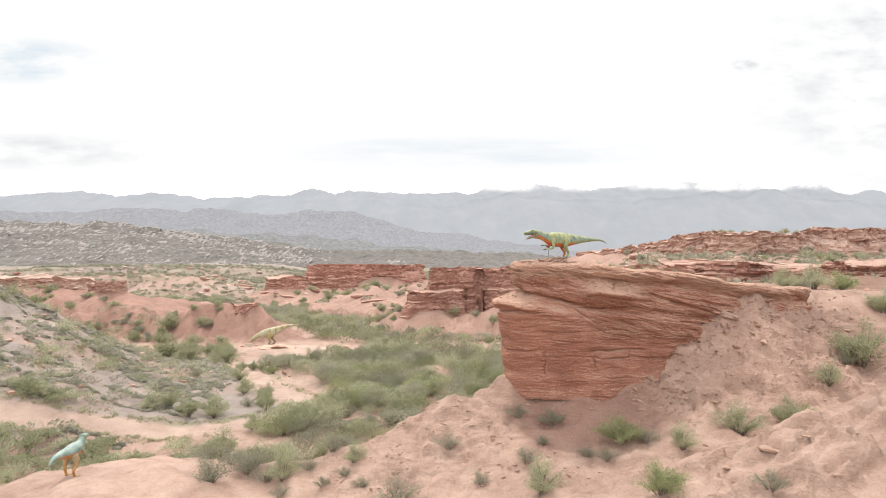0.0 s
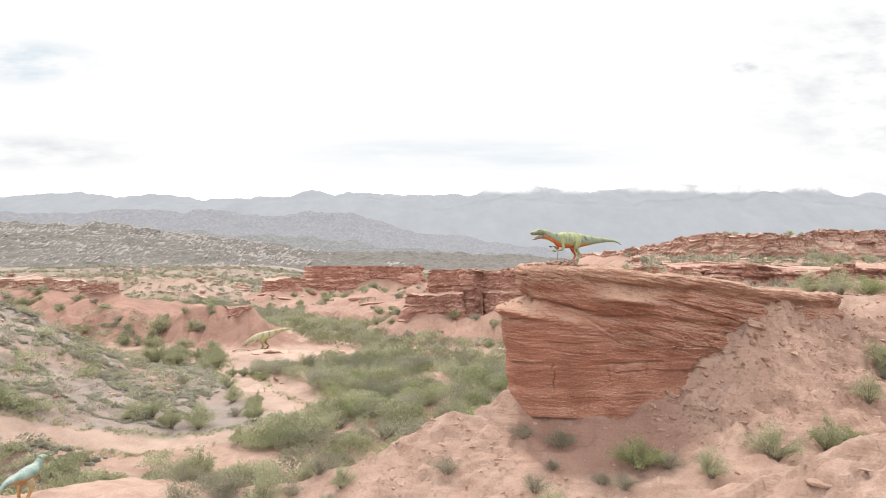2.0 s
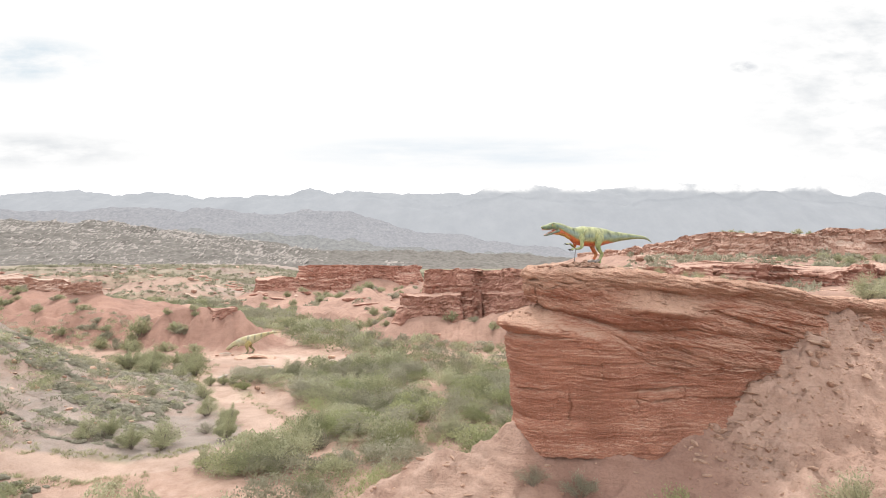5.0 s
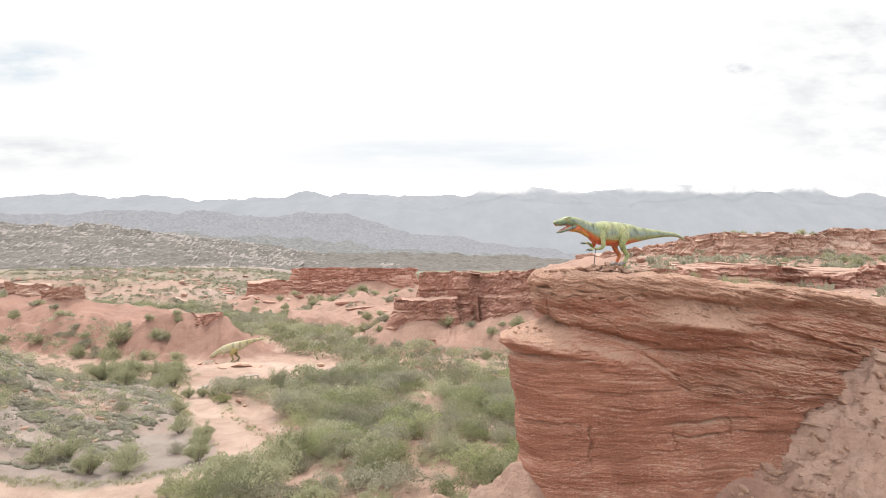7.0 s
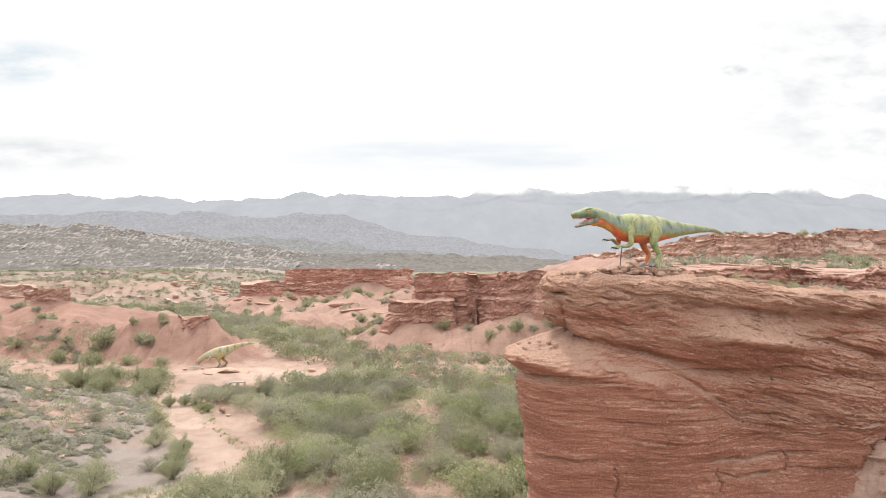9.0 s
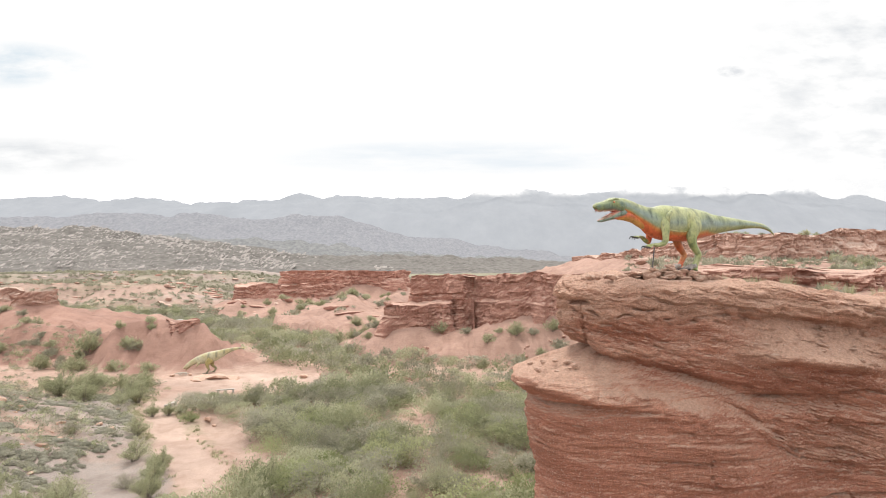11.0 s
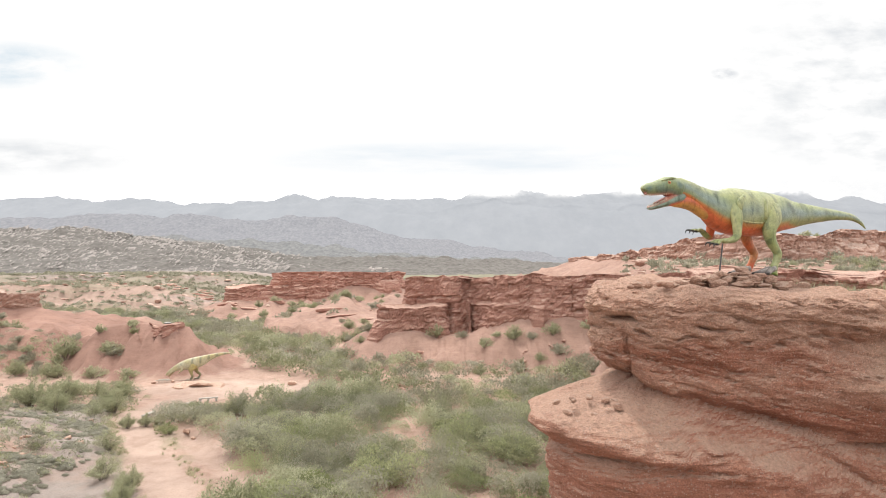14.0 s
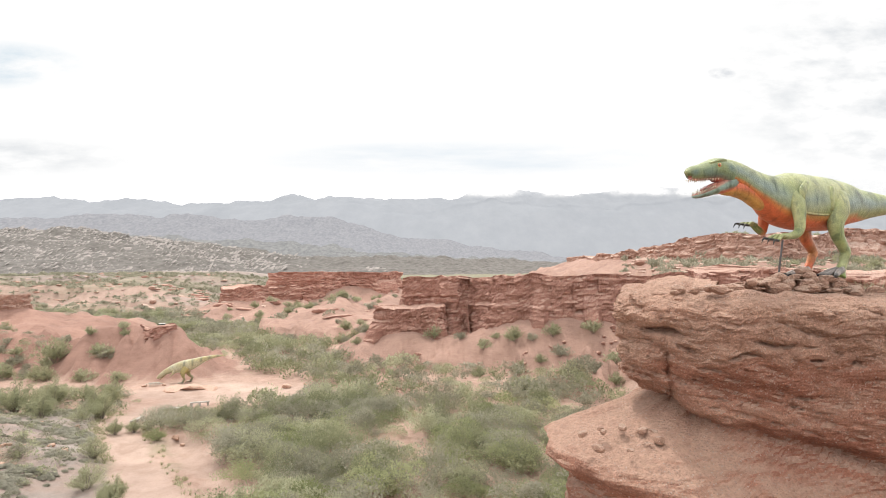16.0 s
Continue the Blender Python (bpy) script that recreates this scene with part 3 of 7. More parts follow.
    for thick, seed, share in ((0.62, 74, 0.62), (0.23, 77, 0.75)):
        bed = stepped / thick + 0.55 * warp / thick * 0.5 + 0.5 * fbm(x * 1.3, y * 1.6, 0, 2, seed)
        hold = share * sstep(-0.30, 0.15, vnoise(x * 0.35, y * 0.5, np.floor(bed) * 1.7, seed + 30))
        stepped = stepped + hold * thick * (np.floor(bed) + sstep(0.66, 0.98, bed - np.floor(bed)) - bed)
    where = sstep(13.5, 16.5, x) * sstep(36.5, 39.0, y) + (1 - sstep(3.5, 7, x)) * sstep(36.5, 38.5, y) * sstep(-10, -5, x) + 0.35 * sstep(5, 8, x) * (1 - sstep(13, 16, x)) * sstep(35, 36.5, y) * (1 - sstep(38.5, 39.5, y))
    rise = ledges + (stepped - ledges) * np.clip(where, 0, 1)
    zone = (y < 60)
    z = np.where(zone, np.maximum(np.where(y < 44, -6.0, z), rise), z)
    # inside the outcrop the ground stands level with its rim
    near = (x > 3) & (x < 60) & (y > 38) & (y < 67)
    if near.any():
        xs, ys = x[near], y[near]
        d, side = line_distance(xs, ys, EDGE[::8])
        rim = np.interp(xs, RIM_X, RIM_Z) - 0.04 - 0.045 * np.maximum(d - 1, 0)
        rim = np.maximum(rim, 11.4) + 0.06 * fbm(xs * 0.9, ys * 0.9, 0, 3, 80)
        z[near] = np.where(side > 0, z[near] + (np.maximum(rim, z[near] * mask[near]) - z[near]) * sstep(1.25, 1.6, d), z[near])
    wall = np.exp(-((x - 10) / 6.0) ** 4) * sstep(36.5, 39.5, y) * (y < 46)
    slope_red = sstep(12, 18, x) * sstep(38, 40, y) * (y < 52) * (x < 40)
    red = np.maximum(red, np.maximum(0.85 * wall, 0.4 * slope_red * (y < face + 1)))
    # trodden ground
    d, _ = line_distance(x, y, TRACK[::2])
    d2, _ = line_distance(x, y, WASH)
    wob = 0.9 * fbm(x * 0.25, y * 0.25, 0, 3, 90)
    trodden = np.maximum(1 - sstep(1.6, 3.0, d + wob), 0.8 * (1 - sstep(1.0, 2.4, d2 + wob)))
    clearing = 1 - sstep(0.75, 1.05, np.hypot((x + 30) / 14, (y - 124.5) / 7.5) + 0.12 * wob)
    trodden = np.maximum(trodden, clearing)
    trodden *= (y > 55)
    z = z - 0.15 * trodden
    z -= 0.5 * (1 - sstep(0.8, 1.6, d2 + 0.5 * wob)) * (y > 55)
    edge = sstep(1.2, 2.0, d + wob) * (1 - sstep(2.8, 4.6, d + wob)) * (y > 55) * (y < 112)
    green = 0.55 * edge * sstep(-0.2, 0.5, fbm(x * 0.3, y * 0.3, 0, 3, 91))
    green = np.maximum(green, 0.5 * sstep(140, 220, y) * (1 - sstep(650, 900, y)) * sstep(-0.3, 0.3, fbm(x * 0.02, y * 0.035, 0, 3, 92)) * (x < 40))
    green = np.maximum(green, 0.8 * sstep(330, 520, y) * sstep(-160, -40, x) * (x < 420))
    green = np.maximum(green, 1.2 * np.exp(-(((x + 84) / 9) ** 2 + ((y - 226) / 10) ** 2)))
    green = green * (1 - sstep(0.46, 0.55, red))
    return z, np.clip(red, 0, 1), np.clip(grey, 0, 1), np.clip(trodden, 0, 1), np.clip(green, 0, 1)


def height(x, y):
    return float(land(np.array([float(x)]), np.array([float(y)]))[0][0])


def axis(segments, growth, limit):
    """Grid lines: even steps within the segments, growing steps beyond them."""
    lines = [segments[0][0]]
    for a, b, step in segments:
        lines += list(np.linspace(a, b, int((b - a) / step) + 1)[1:])
    step = segments[-1][2]
    while lines[-1] < limit:
        step *= growth
        lines.append(lines[-1] + step)
    back, step = [], segments[0][2]
    low = segments[0][0]
    while low > -limit:
        step *= growth
        low -= step
        back.append(low)
    return np.array(back[::-1] + lines)


GX = axis([(-330, -115, 5.0), (-115, -90, 1.5), (-90, -34, 0.85), (-34, -12, 0.7), (-12, -8, 0.24), (-8, 32, 0.125), (32, 60, 1.0)], 1.10, 4700)
GY = axis([(12, 26, 0.6), (26, 36, 0.16), (36, 49, 0.125), (49, 80, 0.8), (80, 170, 1.2), (170, 300, 1.9), (300, 620, 6.0)], 1.08, 4700)
gx, gy = np.meshgrid(GX, GY)
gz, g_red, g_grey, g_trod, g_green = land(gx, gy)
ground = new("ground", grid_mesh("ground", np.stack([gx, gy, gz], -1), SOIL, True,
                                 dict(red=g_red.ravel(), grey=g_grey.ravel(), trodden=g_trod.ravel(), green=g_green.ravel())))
tagged(ground, "dusty pink desert soil with a trodden track", "ground", kind="structure")


# ---- the sandstone outcrop ----
def beds(x, y, z, seed, scale=1.0):
    """Relief of thin beds that run nearly level: each stands out by its own measure, with a sharp hollow between it and the next."""
    wob = 0.22 * vnoise(x * 0.25, y * 0.25, 0, seed) + 0.05 * vnoise(x * 1.1, y * 1.1, 0, seed + 1)
    total = 0.0
    for n, (thick, a, f) in enumerate(((0.62, 0.06, 0.35), (0.23, 0.038, 0.6), (0.095, 0.034, 0.8))):
        b = (z + wob) / (thick * scale) + 0.35 * vnoise(x * 0.3, y * 0.3, z * 0.8, seed + 2 + n)
        i = np.floor(b)
        t = b - i
        stand = vnoise(x * f, y * f + i * 7.31, i * 3.7, seed + 11 + n)
        stand = np.sign(stand) * np.abs(stand) ** 0.7
        total = total + a * stand - a * 0.9 * (sstep(0.80, 0.98, t) + sstep(0.16, 0.0, t) * 0.5) * (0.15 + 1.25 * sstep(0.0, 0.6, vnoise(x * f * 0.7, y * f + i * 5.1, 0, seed + 21 + n)))
    return total


def notch(over, sharp, fade):
    """An undercut: sharp above, easing out below."""
    return np.where(over > 0, np.exp(-(over / sharp) ** 2), np.exp(over / fade))


def outcrop():
    keep = (EDGE[:, 1] < 52) & (EDGE[:, 0] < 30)
    line, s = EDGE[keep], EDGE_S[keep]
    tangent = np.gradient(line[:, :2], axis=0)
    tangent /= np.linalg.norm(tangent, axis=1)[:, None]
    k = np.ones(25) / 25
    pad = np.pad(tangent, ((12, 12), (0, 0)), "edge")
    tangent = np.stack([np.convolve(pad[:, i], k, "valid") for i in (0, 1)], 1)
    tangent /= np.linalg.norm(tangent, axis=1)[:, None]
    out = np.stack([tangent[:, 1], -tangent[:, 0]], 1)
    x, y = line[:, 0], line[:, 1]
    s0 = s[np.argmin((x - 5.05) ** 2 + (y - 43) ** 2)]
    along = np.where(s < s0, 5.05, x)
    rim = np.interp(x, RIM_X, RIM_Z) + 0.07 * vnoise(s * 0.5, 0, 0, 5) + 0.06 * vnoise(s * 1.7, 0, 0, 6) + 0.03 * vnoise(s * 5.0, 0, 0, 9)
    q = np.concatenate([[0.0, 0.02, 0.05, 0.09], np.arange(0.13, 9.4, 0.036)])[:, None]
    # the upper block stands back over a shelf; the joint between them sinks away from the prow
    joint = (1.92 + 0.205 * np.clip(along - 5.4, 0, 6))[None]
    u, v = q / joint, q - joint
    block_left = np.interp(u, (0, 0.02, 0.07, 0.25, 0.30, 0.40, 0.62, 0.80, 0.93, 1.0), (-0.12, -0.05, 0.0, 0.03, -0.03, -0.05, -0.10, -0.20, -0.40, -0.85))
    block_front = np.interp(u, (0, 0.02, 0.07, 0.25, 0.32, 0.45, 0.65, 0.84, 0.95, 1.0), (0.34, 0.42, 0.50, 0.54, 0.48, 0.47, 0.43, 0.37, 0.28, 0.06))
    shelf_left = np.interp(v, (0, 0.10, 0.35, 0.62, 0.85, 1.0, 1.14, 1.30, 1.7, 2.7, 3.5, 4.5, 5.7, 8.0), (-0.95, -0.62, 0.25, 0.95, 1.35, 1.46, 1.38, 1.20, 1.30, 1.10, 0.86, 0.76, 0.55, 0.6))
    shelf_front = np.interp(v, (0, 0.10, 0.35, 0.62, 0.85, 1.1, 1.35, 1.7, 2.7, 3.6, 4.6, 5.7, 8.0), (0.02, 0.10, 0.34, 0.60, 0.82, 0.96, 0.92, 0.90, 0.72, 0.56, 0.43, 0.36, 0.7))
    left = sstep(s0 + 1.8, s0 + 0.2, s)[None]
    at_prow = np.where(u < 1, block_left * left + block_front * (1 - left), shelf_left * left + shelf_front * (1 - left))
    at_face = np.interp(q, (0, 0.04, 0.2, 0.5, 0.62, 0.8, 1.05, 1.25, 1.7, 2.2, 2.7, 3.0, 3.4, 4.2, 5.0, 6.2, 7.4, 9.6),
                        (0.26, 0.34, 0.40, 0.42, 0.25, 0.12, 0.05, 0.28, 0.50, 0.58, 0.50, 0.30, 0.44, 0.42, 0.36, 0.36, 0.5, 1.1)) * np.ones_like(at_prow)
    back = sstep(s0 - 3.2, s0 - 0.7, s)[None]
    at_prow = np.where(at_prow > -0.3, -0.3 + (at_prow + 0.3) * back, at_prow)
    gone = sstep(s0 - 2.5, s0 - 5.0, s)[None]
    at_prow = at_prow * (1 - gone) - 0.1 * gone
    prow = 1 - sstep(s0 + 3.0, s0 + 7.2, s)[None]
    push = at_prow * prow + at_face * (1 - prow)
    X, Y = np.broadcast_to(x, push.shape), np.broadcast_to(y, push.shape)
    Z = rim[None] - q
    S = np.broadcast_to(s, push.shape)
    Q = np.broadcast_to(q, push.shape)
    V = np.broadcast_to(v, push.shape)
    upper = sstep(0.5, -0.1, V - 1.4 * (1 - prow))
    fade = 0.55 + 0.45 * sstep(0.0, 0.2, Q)
    shelf = prow * sstep(-0.02, 0.15, V) * sstep(1.3, 0.9, V)
    sweep_z = Z + 0.20 * (X - 5.4) * upper + (0.10 * (X - 5) + 0.30 * np.sin(X * 0.42)) * sstep(6.5, 1.5, Q) * (1 - upper) + 0.03 * (X - 5)
    worn = 0.40 + 0.60 * sstep(-0.3, 0.35, fbm(S * 0.14, Z * 0.55, 0, 3, 119))
    push = push + fade * (1 - 0.7 * shelf) * beds(S, 0 * S, sweep_z, 100) * (0.62 + 0.70 * upper) * worn
    push = push + fade * (0.20 * fbm(S * 0.30, Z * 0.42, 0, 3, 120) + (0.065 + 0.05 * upper) * fbm(S * 0.75, sweep_z * 1.9, 0, 5, 121, 0.52) + (0.006 + 0.008 * upper) * fbm(S * 5, Z * 7, 0, 3, 122) + (0.004 + 0.007 * upper) * fbm(S * 13, Z * 17, 0, 2, 123))
    # weathering: ragged scallops stretched along the beds, pits, and knobs where harder stone stands out
    rag = np.abs(fbm(S * 0.9, sweep_z * 3.2, 0, 4, 126, 0.6))
    push = push - fade * (0.03 + 0.035 * upper) * sstep(0.30, 0.0, rag) * (1 - 0.6 * shelf)
    push = push + (0.014 + 0.018 * upper) * fbm(S * 3.2, sweep_z * 6.5, 0, 3, 127, 0.65)
    push = push + 0.03 * sstep(0.45, 0.8, vnoise(S * 4.5, Z * 5.5, 0, 128)) - 0.03 * sstep(0.62, 0.9, vnoise(S * 3.4, Z * 6.5, 0, 129)) * (0.3 + 0.7 * upper)
    # the shelf's nose is broken
    nose = prow * sstep(0.55, 0.9, V) * sstep(1.9, 1.2, V)
    push = push + nose * (0.13 * fbm(S * 1.1, Z * 1.6, 0, 4, 131, 0.6) - 0.12 * sstep(0.1, 0.4, vnoise(S * 1.3, Z * 2.5, 0, 132)))
    # broad flutes that water has worn down the sheer face
    push = push + 0.07 * vnoise(S * 0.9, Z * 0.12, 0, 124) * (1 - upper) * sstep(0.9, 2.0, V)
    # undercut beds: the level, its slope, how deep, the seed
    for z0, lean, deep, seed in ((13.92, -0.11, 0.20, 1), (13.45, -0.20, 0.24, 2), (12.95, -0.24, 0.15, 3), (11.25, 0.03, 0.30, 4), (10.5, -0.03, 0.10, 5), (9.75, 0.02, 0.14, 6), (9.1, -0.02, 0.11, 7), (8.45, 0.0, 0.36, 8),
                                 (7.95, -0.02, 0.22, 9), (12.1, 0.16, 0.20, 10), (11.7, 0.10, 0.13, 11),
                                 (14.22, -0.05, 0.12, 3.1), (13.72, -0.09, 0.14, 3.2), (13.22, -0.15, 0.13, 3.3), (13.05, -0.19, 0.10, 3.4)):
        over = Z - z0 - lean * (X - 8) - 0.10 * vnoise(S * 0.5, seed * 1.3, 0, 150) - 0.05 * vnoise(S * 2.1, seed * 1.7, 0, 170)
        there = sstep(-0.25, 0.35, vnoise(S * 0.30, seed * 3.7, 0, 190)) * (0.55 + 0.45 * sstep(-0.3, 0.2, vnoise(S * 1.6, seed * 5.1, 0, 191)))
        if seed >= 10:
            there = there * sstep(11.2, 12.6, X)
        push = push - fade * (1 - 0.85 * shelf) * deep * there * notch(over, 0.022, 0.12 if 3 < seed < 4 else 0.26) * (Y < 50)
    # the overhang of the cap, which thickens along the face
    over = Q - (0.60 + 0.16 * (X - 8.2) + 0.10 * vnoise(S * 0.6, 0, 0, 160))
    push = push - (1 - prow) * 0.22 * notch(-over, 0.03, 0.35) * sstep(7.5, 9.5, X)
    # a slope of debris lying on a bench below the overhang, and the bulge that carries it
    heap = np.exp(-np.abs((X - 11.8) / 2.1) ** 3) * (Y < 46)
    talus = -0.08 + 1.15 * (Q - 0.85) + 0.09 * fbm(S * 2.4, Z * 2.4, 0, 4, 135, 0.65) + 0.11 * sstep(0.1, 0.3, vnoise(S * 2.0, Z * 3.0, 0, 136))
    push = push + (np.maximum(talus, push - 0.3) - push) * heap * sstep(0.74, 0.88, Q) * sstep(2.2, 1.8, Q)
    push = push + 0.36 * np.exp(-((X - 11.5) / 2.0) ** 2 - ((Q - 2.35) / 0.55) ** 2) * (Y < 46)
    # upright cracks and small hollows
    for cx, q0, q1, wide in ((7.15, 6.1, 7.6, 0.045), (5.45, 0.75, 1.75, 0.03), (10.6, 6.2, 7.0, 0.04), (13.2, 5.6, 6.3, 0.03), (8.6, 4.6, 5.3, 0.02)):
        push = push - 0.13 * np.exp(-((X - cx - 0.10 * vnoise(Q * 2.2, 0, 0, 7) - 0.04 * vnoise(Q * 9, 0, 0, 8)) / wide) ** 2) * sstep(q0 - 0.15, q0 + 0.15, Q) * (1 - sstep(q1, q1 + 0.3, Q)) * (Y < 46)
    push = push - 0.32 * np.exp(-((S - s0 - 0.50) / 0.34) ** 4 - ((Q - 0.60 - 0.04 * (S - s0) - 0.03 * vnoise(S * 4, 0, 0, 166)) / 0.042) ** 2)
    for hx, hq, wide, tall in ((5.75, 0.84, 0.12, 0.035), (6.45, 0.93, 0.2, 0.025), (7.6, 0.98, 0.14, 0.03), (8.3, 1.05, 0.10, 0.03), (9.2, 0.80, 0.3, 0.04), (6.05, 1.12, 0.14, 0.02), (6.9, 0.72, 0.3, 0.03)):
        push = push - 0.20 * np.exp(-((X - hx) / wide) ** 4 - ((Q - hq - 0.05 * vnoise(S * 3, 0, 0, 165)) / tall) ** 2) * (Y < 44.5)
    pos = np.stack([X + out[None, :, 0] * push, Y + out[None, :, 1] * push, Z], -1)
    # the top runs in from the lip
    d = np.array([1.5, 1.3, 1.15, 1.0, 0.85, 0.7, 0.58, 0.46, 0.36, 0.27, 0.19, 0.12, 0.06])[:, None]
    top_push = push[0][None] - d
    lift = 0.02 + 0.06 * fbm(np.broadcast_to(s, top_push.shape) * 0.9, np.broadcast_to(d, top_push.shape) * 2.2, 0, 4, 140) - 0.05 * sstep(0.5, 1.5, d)
    lift = lift + 0.07 * sstep(0.0, 0.08, vnoise(np.broadcast_to(s, top_push.shape) * 0.7, np.broadcast_to(d, top_push.shape) * 1.6, 0, 141)) * sstep(0.05, 0.3, d)
    top = np.stack([x[None] + out[None, :, 0] * top_push, y[None] + out[None, :, 1] * top_push, rim[None] + lift], -1)
    pos = np.concatenate([top, pos], 0)
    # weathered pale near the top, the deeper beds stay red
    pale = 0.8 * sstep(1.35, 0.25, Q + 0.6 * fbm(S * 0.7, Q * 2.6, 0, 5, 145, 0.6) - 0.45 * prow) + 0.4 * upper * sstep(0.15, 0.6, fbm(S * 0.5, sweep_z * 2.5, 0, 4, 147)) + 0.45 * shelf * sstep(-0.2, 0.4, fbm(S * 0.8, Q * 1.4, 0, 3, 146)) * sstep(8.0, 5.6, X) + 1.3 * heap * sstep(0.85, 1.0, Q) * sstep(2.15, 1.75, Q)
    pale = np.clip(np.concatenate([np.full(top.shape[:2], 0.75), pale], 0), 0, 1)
    root = new("rock_outcrop")
    depth = np.concatenate([np.zeros(len(top)), q[:, 0]])
    a, b = int(np.argmax(depth > 0.64)), int(np.argmax(depth > 2.2))
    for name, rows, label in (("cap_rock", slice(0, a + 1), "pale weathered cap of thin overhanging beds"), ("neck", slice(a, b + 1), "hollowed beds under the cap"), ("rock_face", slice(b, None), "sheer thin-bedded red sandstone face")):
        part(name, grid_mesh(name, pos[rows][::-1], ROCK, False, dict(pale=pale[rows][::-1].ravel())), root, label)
    return tagged(root, "layered red sandstone outcrop with an overhanging prow", "rock outcrop")


outcrop()


def mesa(name, spec):
    far = spec["curve"][:, 1].mean()
    step = 0.0021 * far
    line, s = smooth_line(spec["line"] + spec["line"][:1], step)
    tangent = np.roll(line, -1, 0) - np.roll(line, 1, 0)
    tangent[0] = tangent[-1] = line[1] - line[-2]
    tangent /= np.linalg.norm(tangent, axis=1)[:, None]
    out = np.stack([tangent[:, 1], -tangent[:, 0]], 1)
    seed, tall = spec["seed"], spec["top"] - spec["foot"] + spec.get("deep", 3.0)
    cx, cy = line[:, 0], line[:, 1]
    unit = spec["cell"]
    rim = spec["top"] + spec.get("jag", 0.10) * tall * fbm(cx / (unit * 4), cy / (unit * 4), 0, 4, seed)
    rim = rim + spec.get("fall", 0.0) * (cy - cy.mean())
    q = np.linspace(0, 1, max(24, int(tall / step)))[:, None] * tall
    X, Y = np.broadcast_to(cx, (len(q), len(cx))), np.broadcast_to(cy, (len(q), len(cx)))
    Z = rim[None] - q
    Q = np.broadcast_to(q, X.shape)
    # blocks between upright joints, which step from bed to bed
    bedh = unit * 0.30
    zz = Z + 0.25 * unit * vnoise(X / (unit * 4), Y / (unit * 4), 0, seed + 1)
    b = zz / bedh + 0.9 * vnoise(0 * Z, 0 * Z, zz / (unit * 0.9), seed + 12) + 0.25 * vnoise(X / (unit * 1.5), Y / (unit * 1.5), zz / unit, seed + 13)
    bed = np.floor(b)
    tb = b - bed
    along = X * 0.8 + Y * 0.6
    u = along / (unit * 0.8) + 0.5 * vnoise(X / unit, Y / unit, 0.15 * Z / unit, seed + 2)
    col = np.floor(u)
    tu = u - col
    blocks = lattice(col.astype(np.int64), bed.astype(np.int64), np.zeros(X.shape, np.int64), seed + 3) - 0.5
    stand = vnoise(along / (unit * 3), bed * 5.3, 0, seed + 7)
    open_bed = sstep(0.0, 0.7, vnoise(along / (unit * 1.5), bed * 3.1, 0, seed + 8))
    open_col = sstep(-0.1, 0.5, vnoise(col * 2.7, bed * 0.25, 0, seed + 10))
    b2, u2 = b * 2.0 + 0.3, u * 2.3 + 0.4 * lattice(np.floor(b * 2.0 + 0.3).astype(np.int64), np.zeros(X.shape, np.int64), np.zeros(X.shape, np.int64), seed + 31)
    small = lattice(np.floor(u2).astype(np.int64), np.floor(b2).astype(np.int64), np.zeros(X.shape, np.int64), seed + 30) - 0.5
    small = small - 0.5 * sstep(0.8, 0.98, u2 - np.floor(u2)) - 0.35 * sstep(0.75, 0.98, b2 - np.floor(b2))
    relief = 0.26 * unit * blocks * (0.4 + 0.6 * open_col) + 0.13 * unit * stand + 0.17 * unit * small
    relief = relief - 0.20 * unit * sstep(0.76, 0.95, tb) * (0.12 + 0.9 * open_bed) - 0.20 * unit * sstep(0.86, 0.96, tu) * open_col
    relief = relief + 0.8 * unit * fbm(X / (unit * 4.4), Y / (unit * 5.0), Z / (unit * 9), 4, seed + 4) + 0.16 * unit * fbm(X / unit, Y / unit, Z / (unit * 0.6), 4, seed + 6, 0.6)
    chute = sstep(0.10, 0.45, fbm(X / (unit * 3.2), Y / (unit * 3.2), 0, 2, seed + 20))
    push = (0.08 + 0.22 * chute * sstep(0.12, 0.5, Q / tall)) * Q + relief * (1 - 0.55 * chute * sstep(0.3, 0.6, Q / tall)) + 0.10 * unit * (1 - sstep(0.05, 0.12, Q / tall))
    pos = np.stack([X + out[None, :, 0] * push, Y + out[None, :, 1] * push, Z], -1)
    mid = np.array([cx.mean(), cy.mean()])
    k = np.array([0.02, 0.35, 0.6, 0.8, 0.9, 0.96, 0.985])[:, None]
    tx, ty = mid[0] + (pos[0, :, 0][None] - mid[0]) * k, mid[1] + (pos[0, :, 1][None] - mid[1]) * k
    tz = rim.mean() - 0.12 * tall * (1 - k) ** 0.5 + (rim[None] - rim.mean()) * k + 0.12 * unit * fbm(tx / unit, ty / unit, 0, 3, seed + 9) * (1 - k) ** 0.3
    pos = np.concatenate([np.stack([tx, ty, tz], -1), pos], 0)
    ob = new("rock_mesa")
    a = len(k) + int(0.22 * len(q))
    part("cap_rock", grid_mesh("cap_rock", pos[:a + 1][::-1], spec["mat"], False), ob)
    part("rock_face", grid_mesh("rock_face", pos[a:][::-1], spec["mat"], False), ob)
    return tagged(ob, spec["label"], "mesa", "mesas across the valley")


for key, spec in MESAS.items():
    mesa(key, spec)


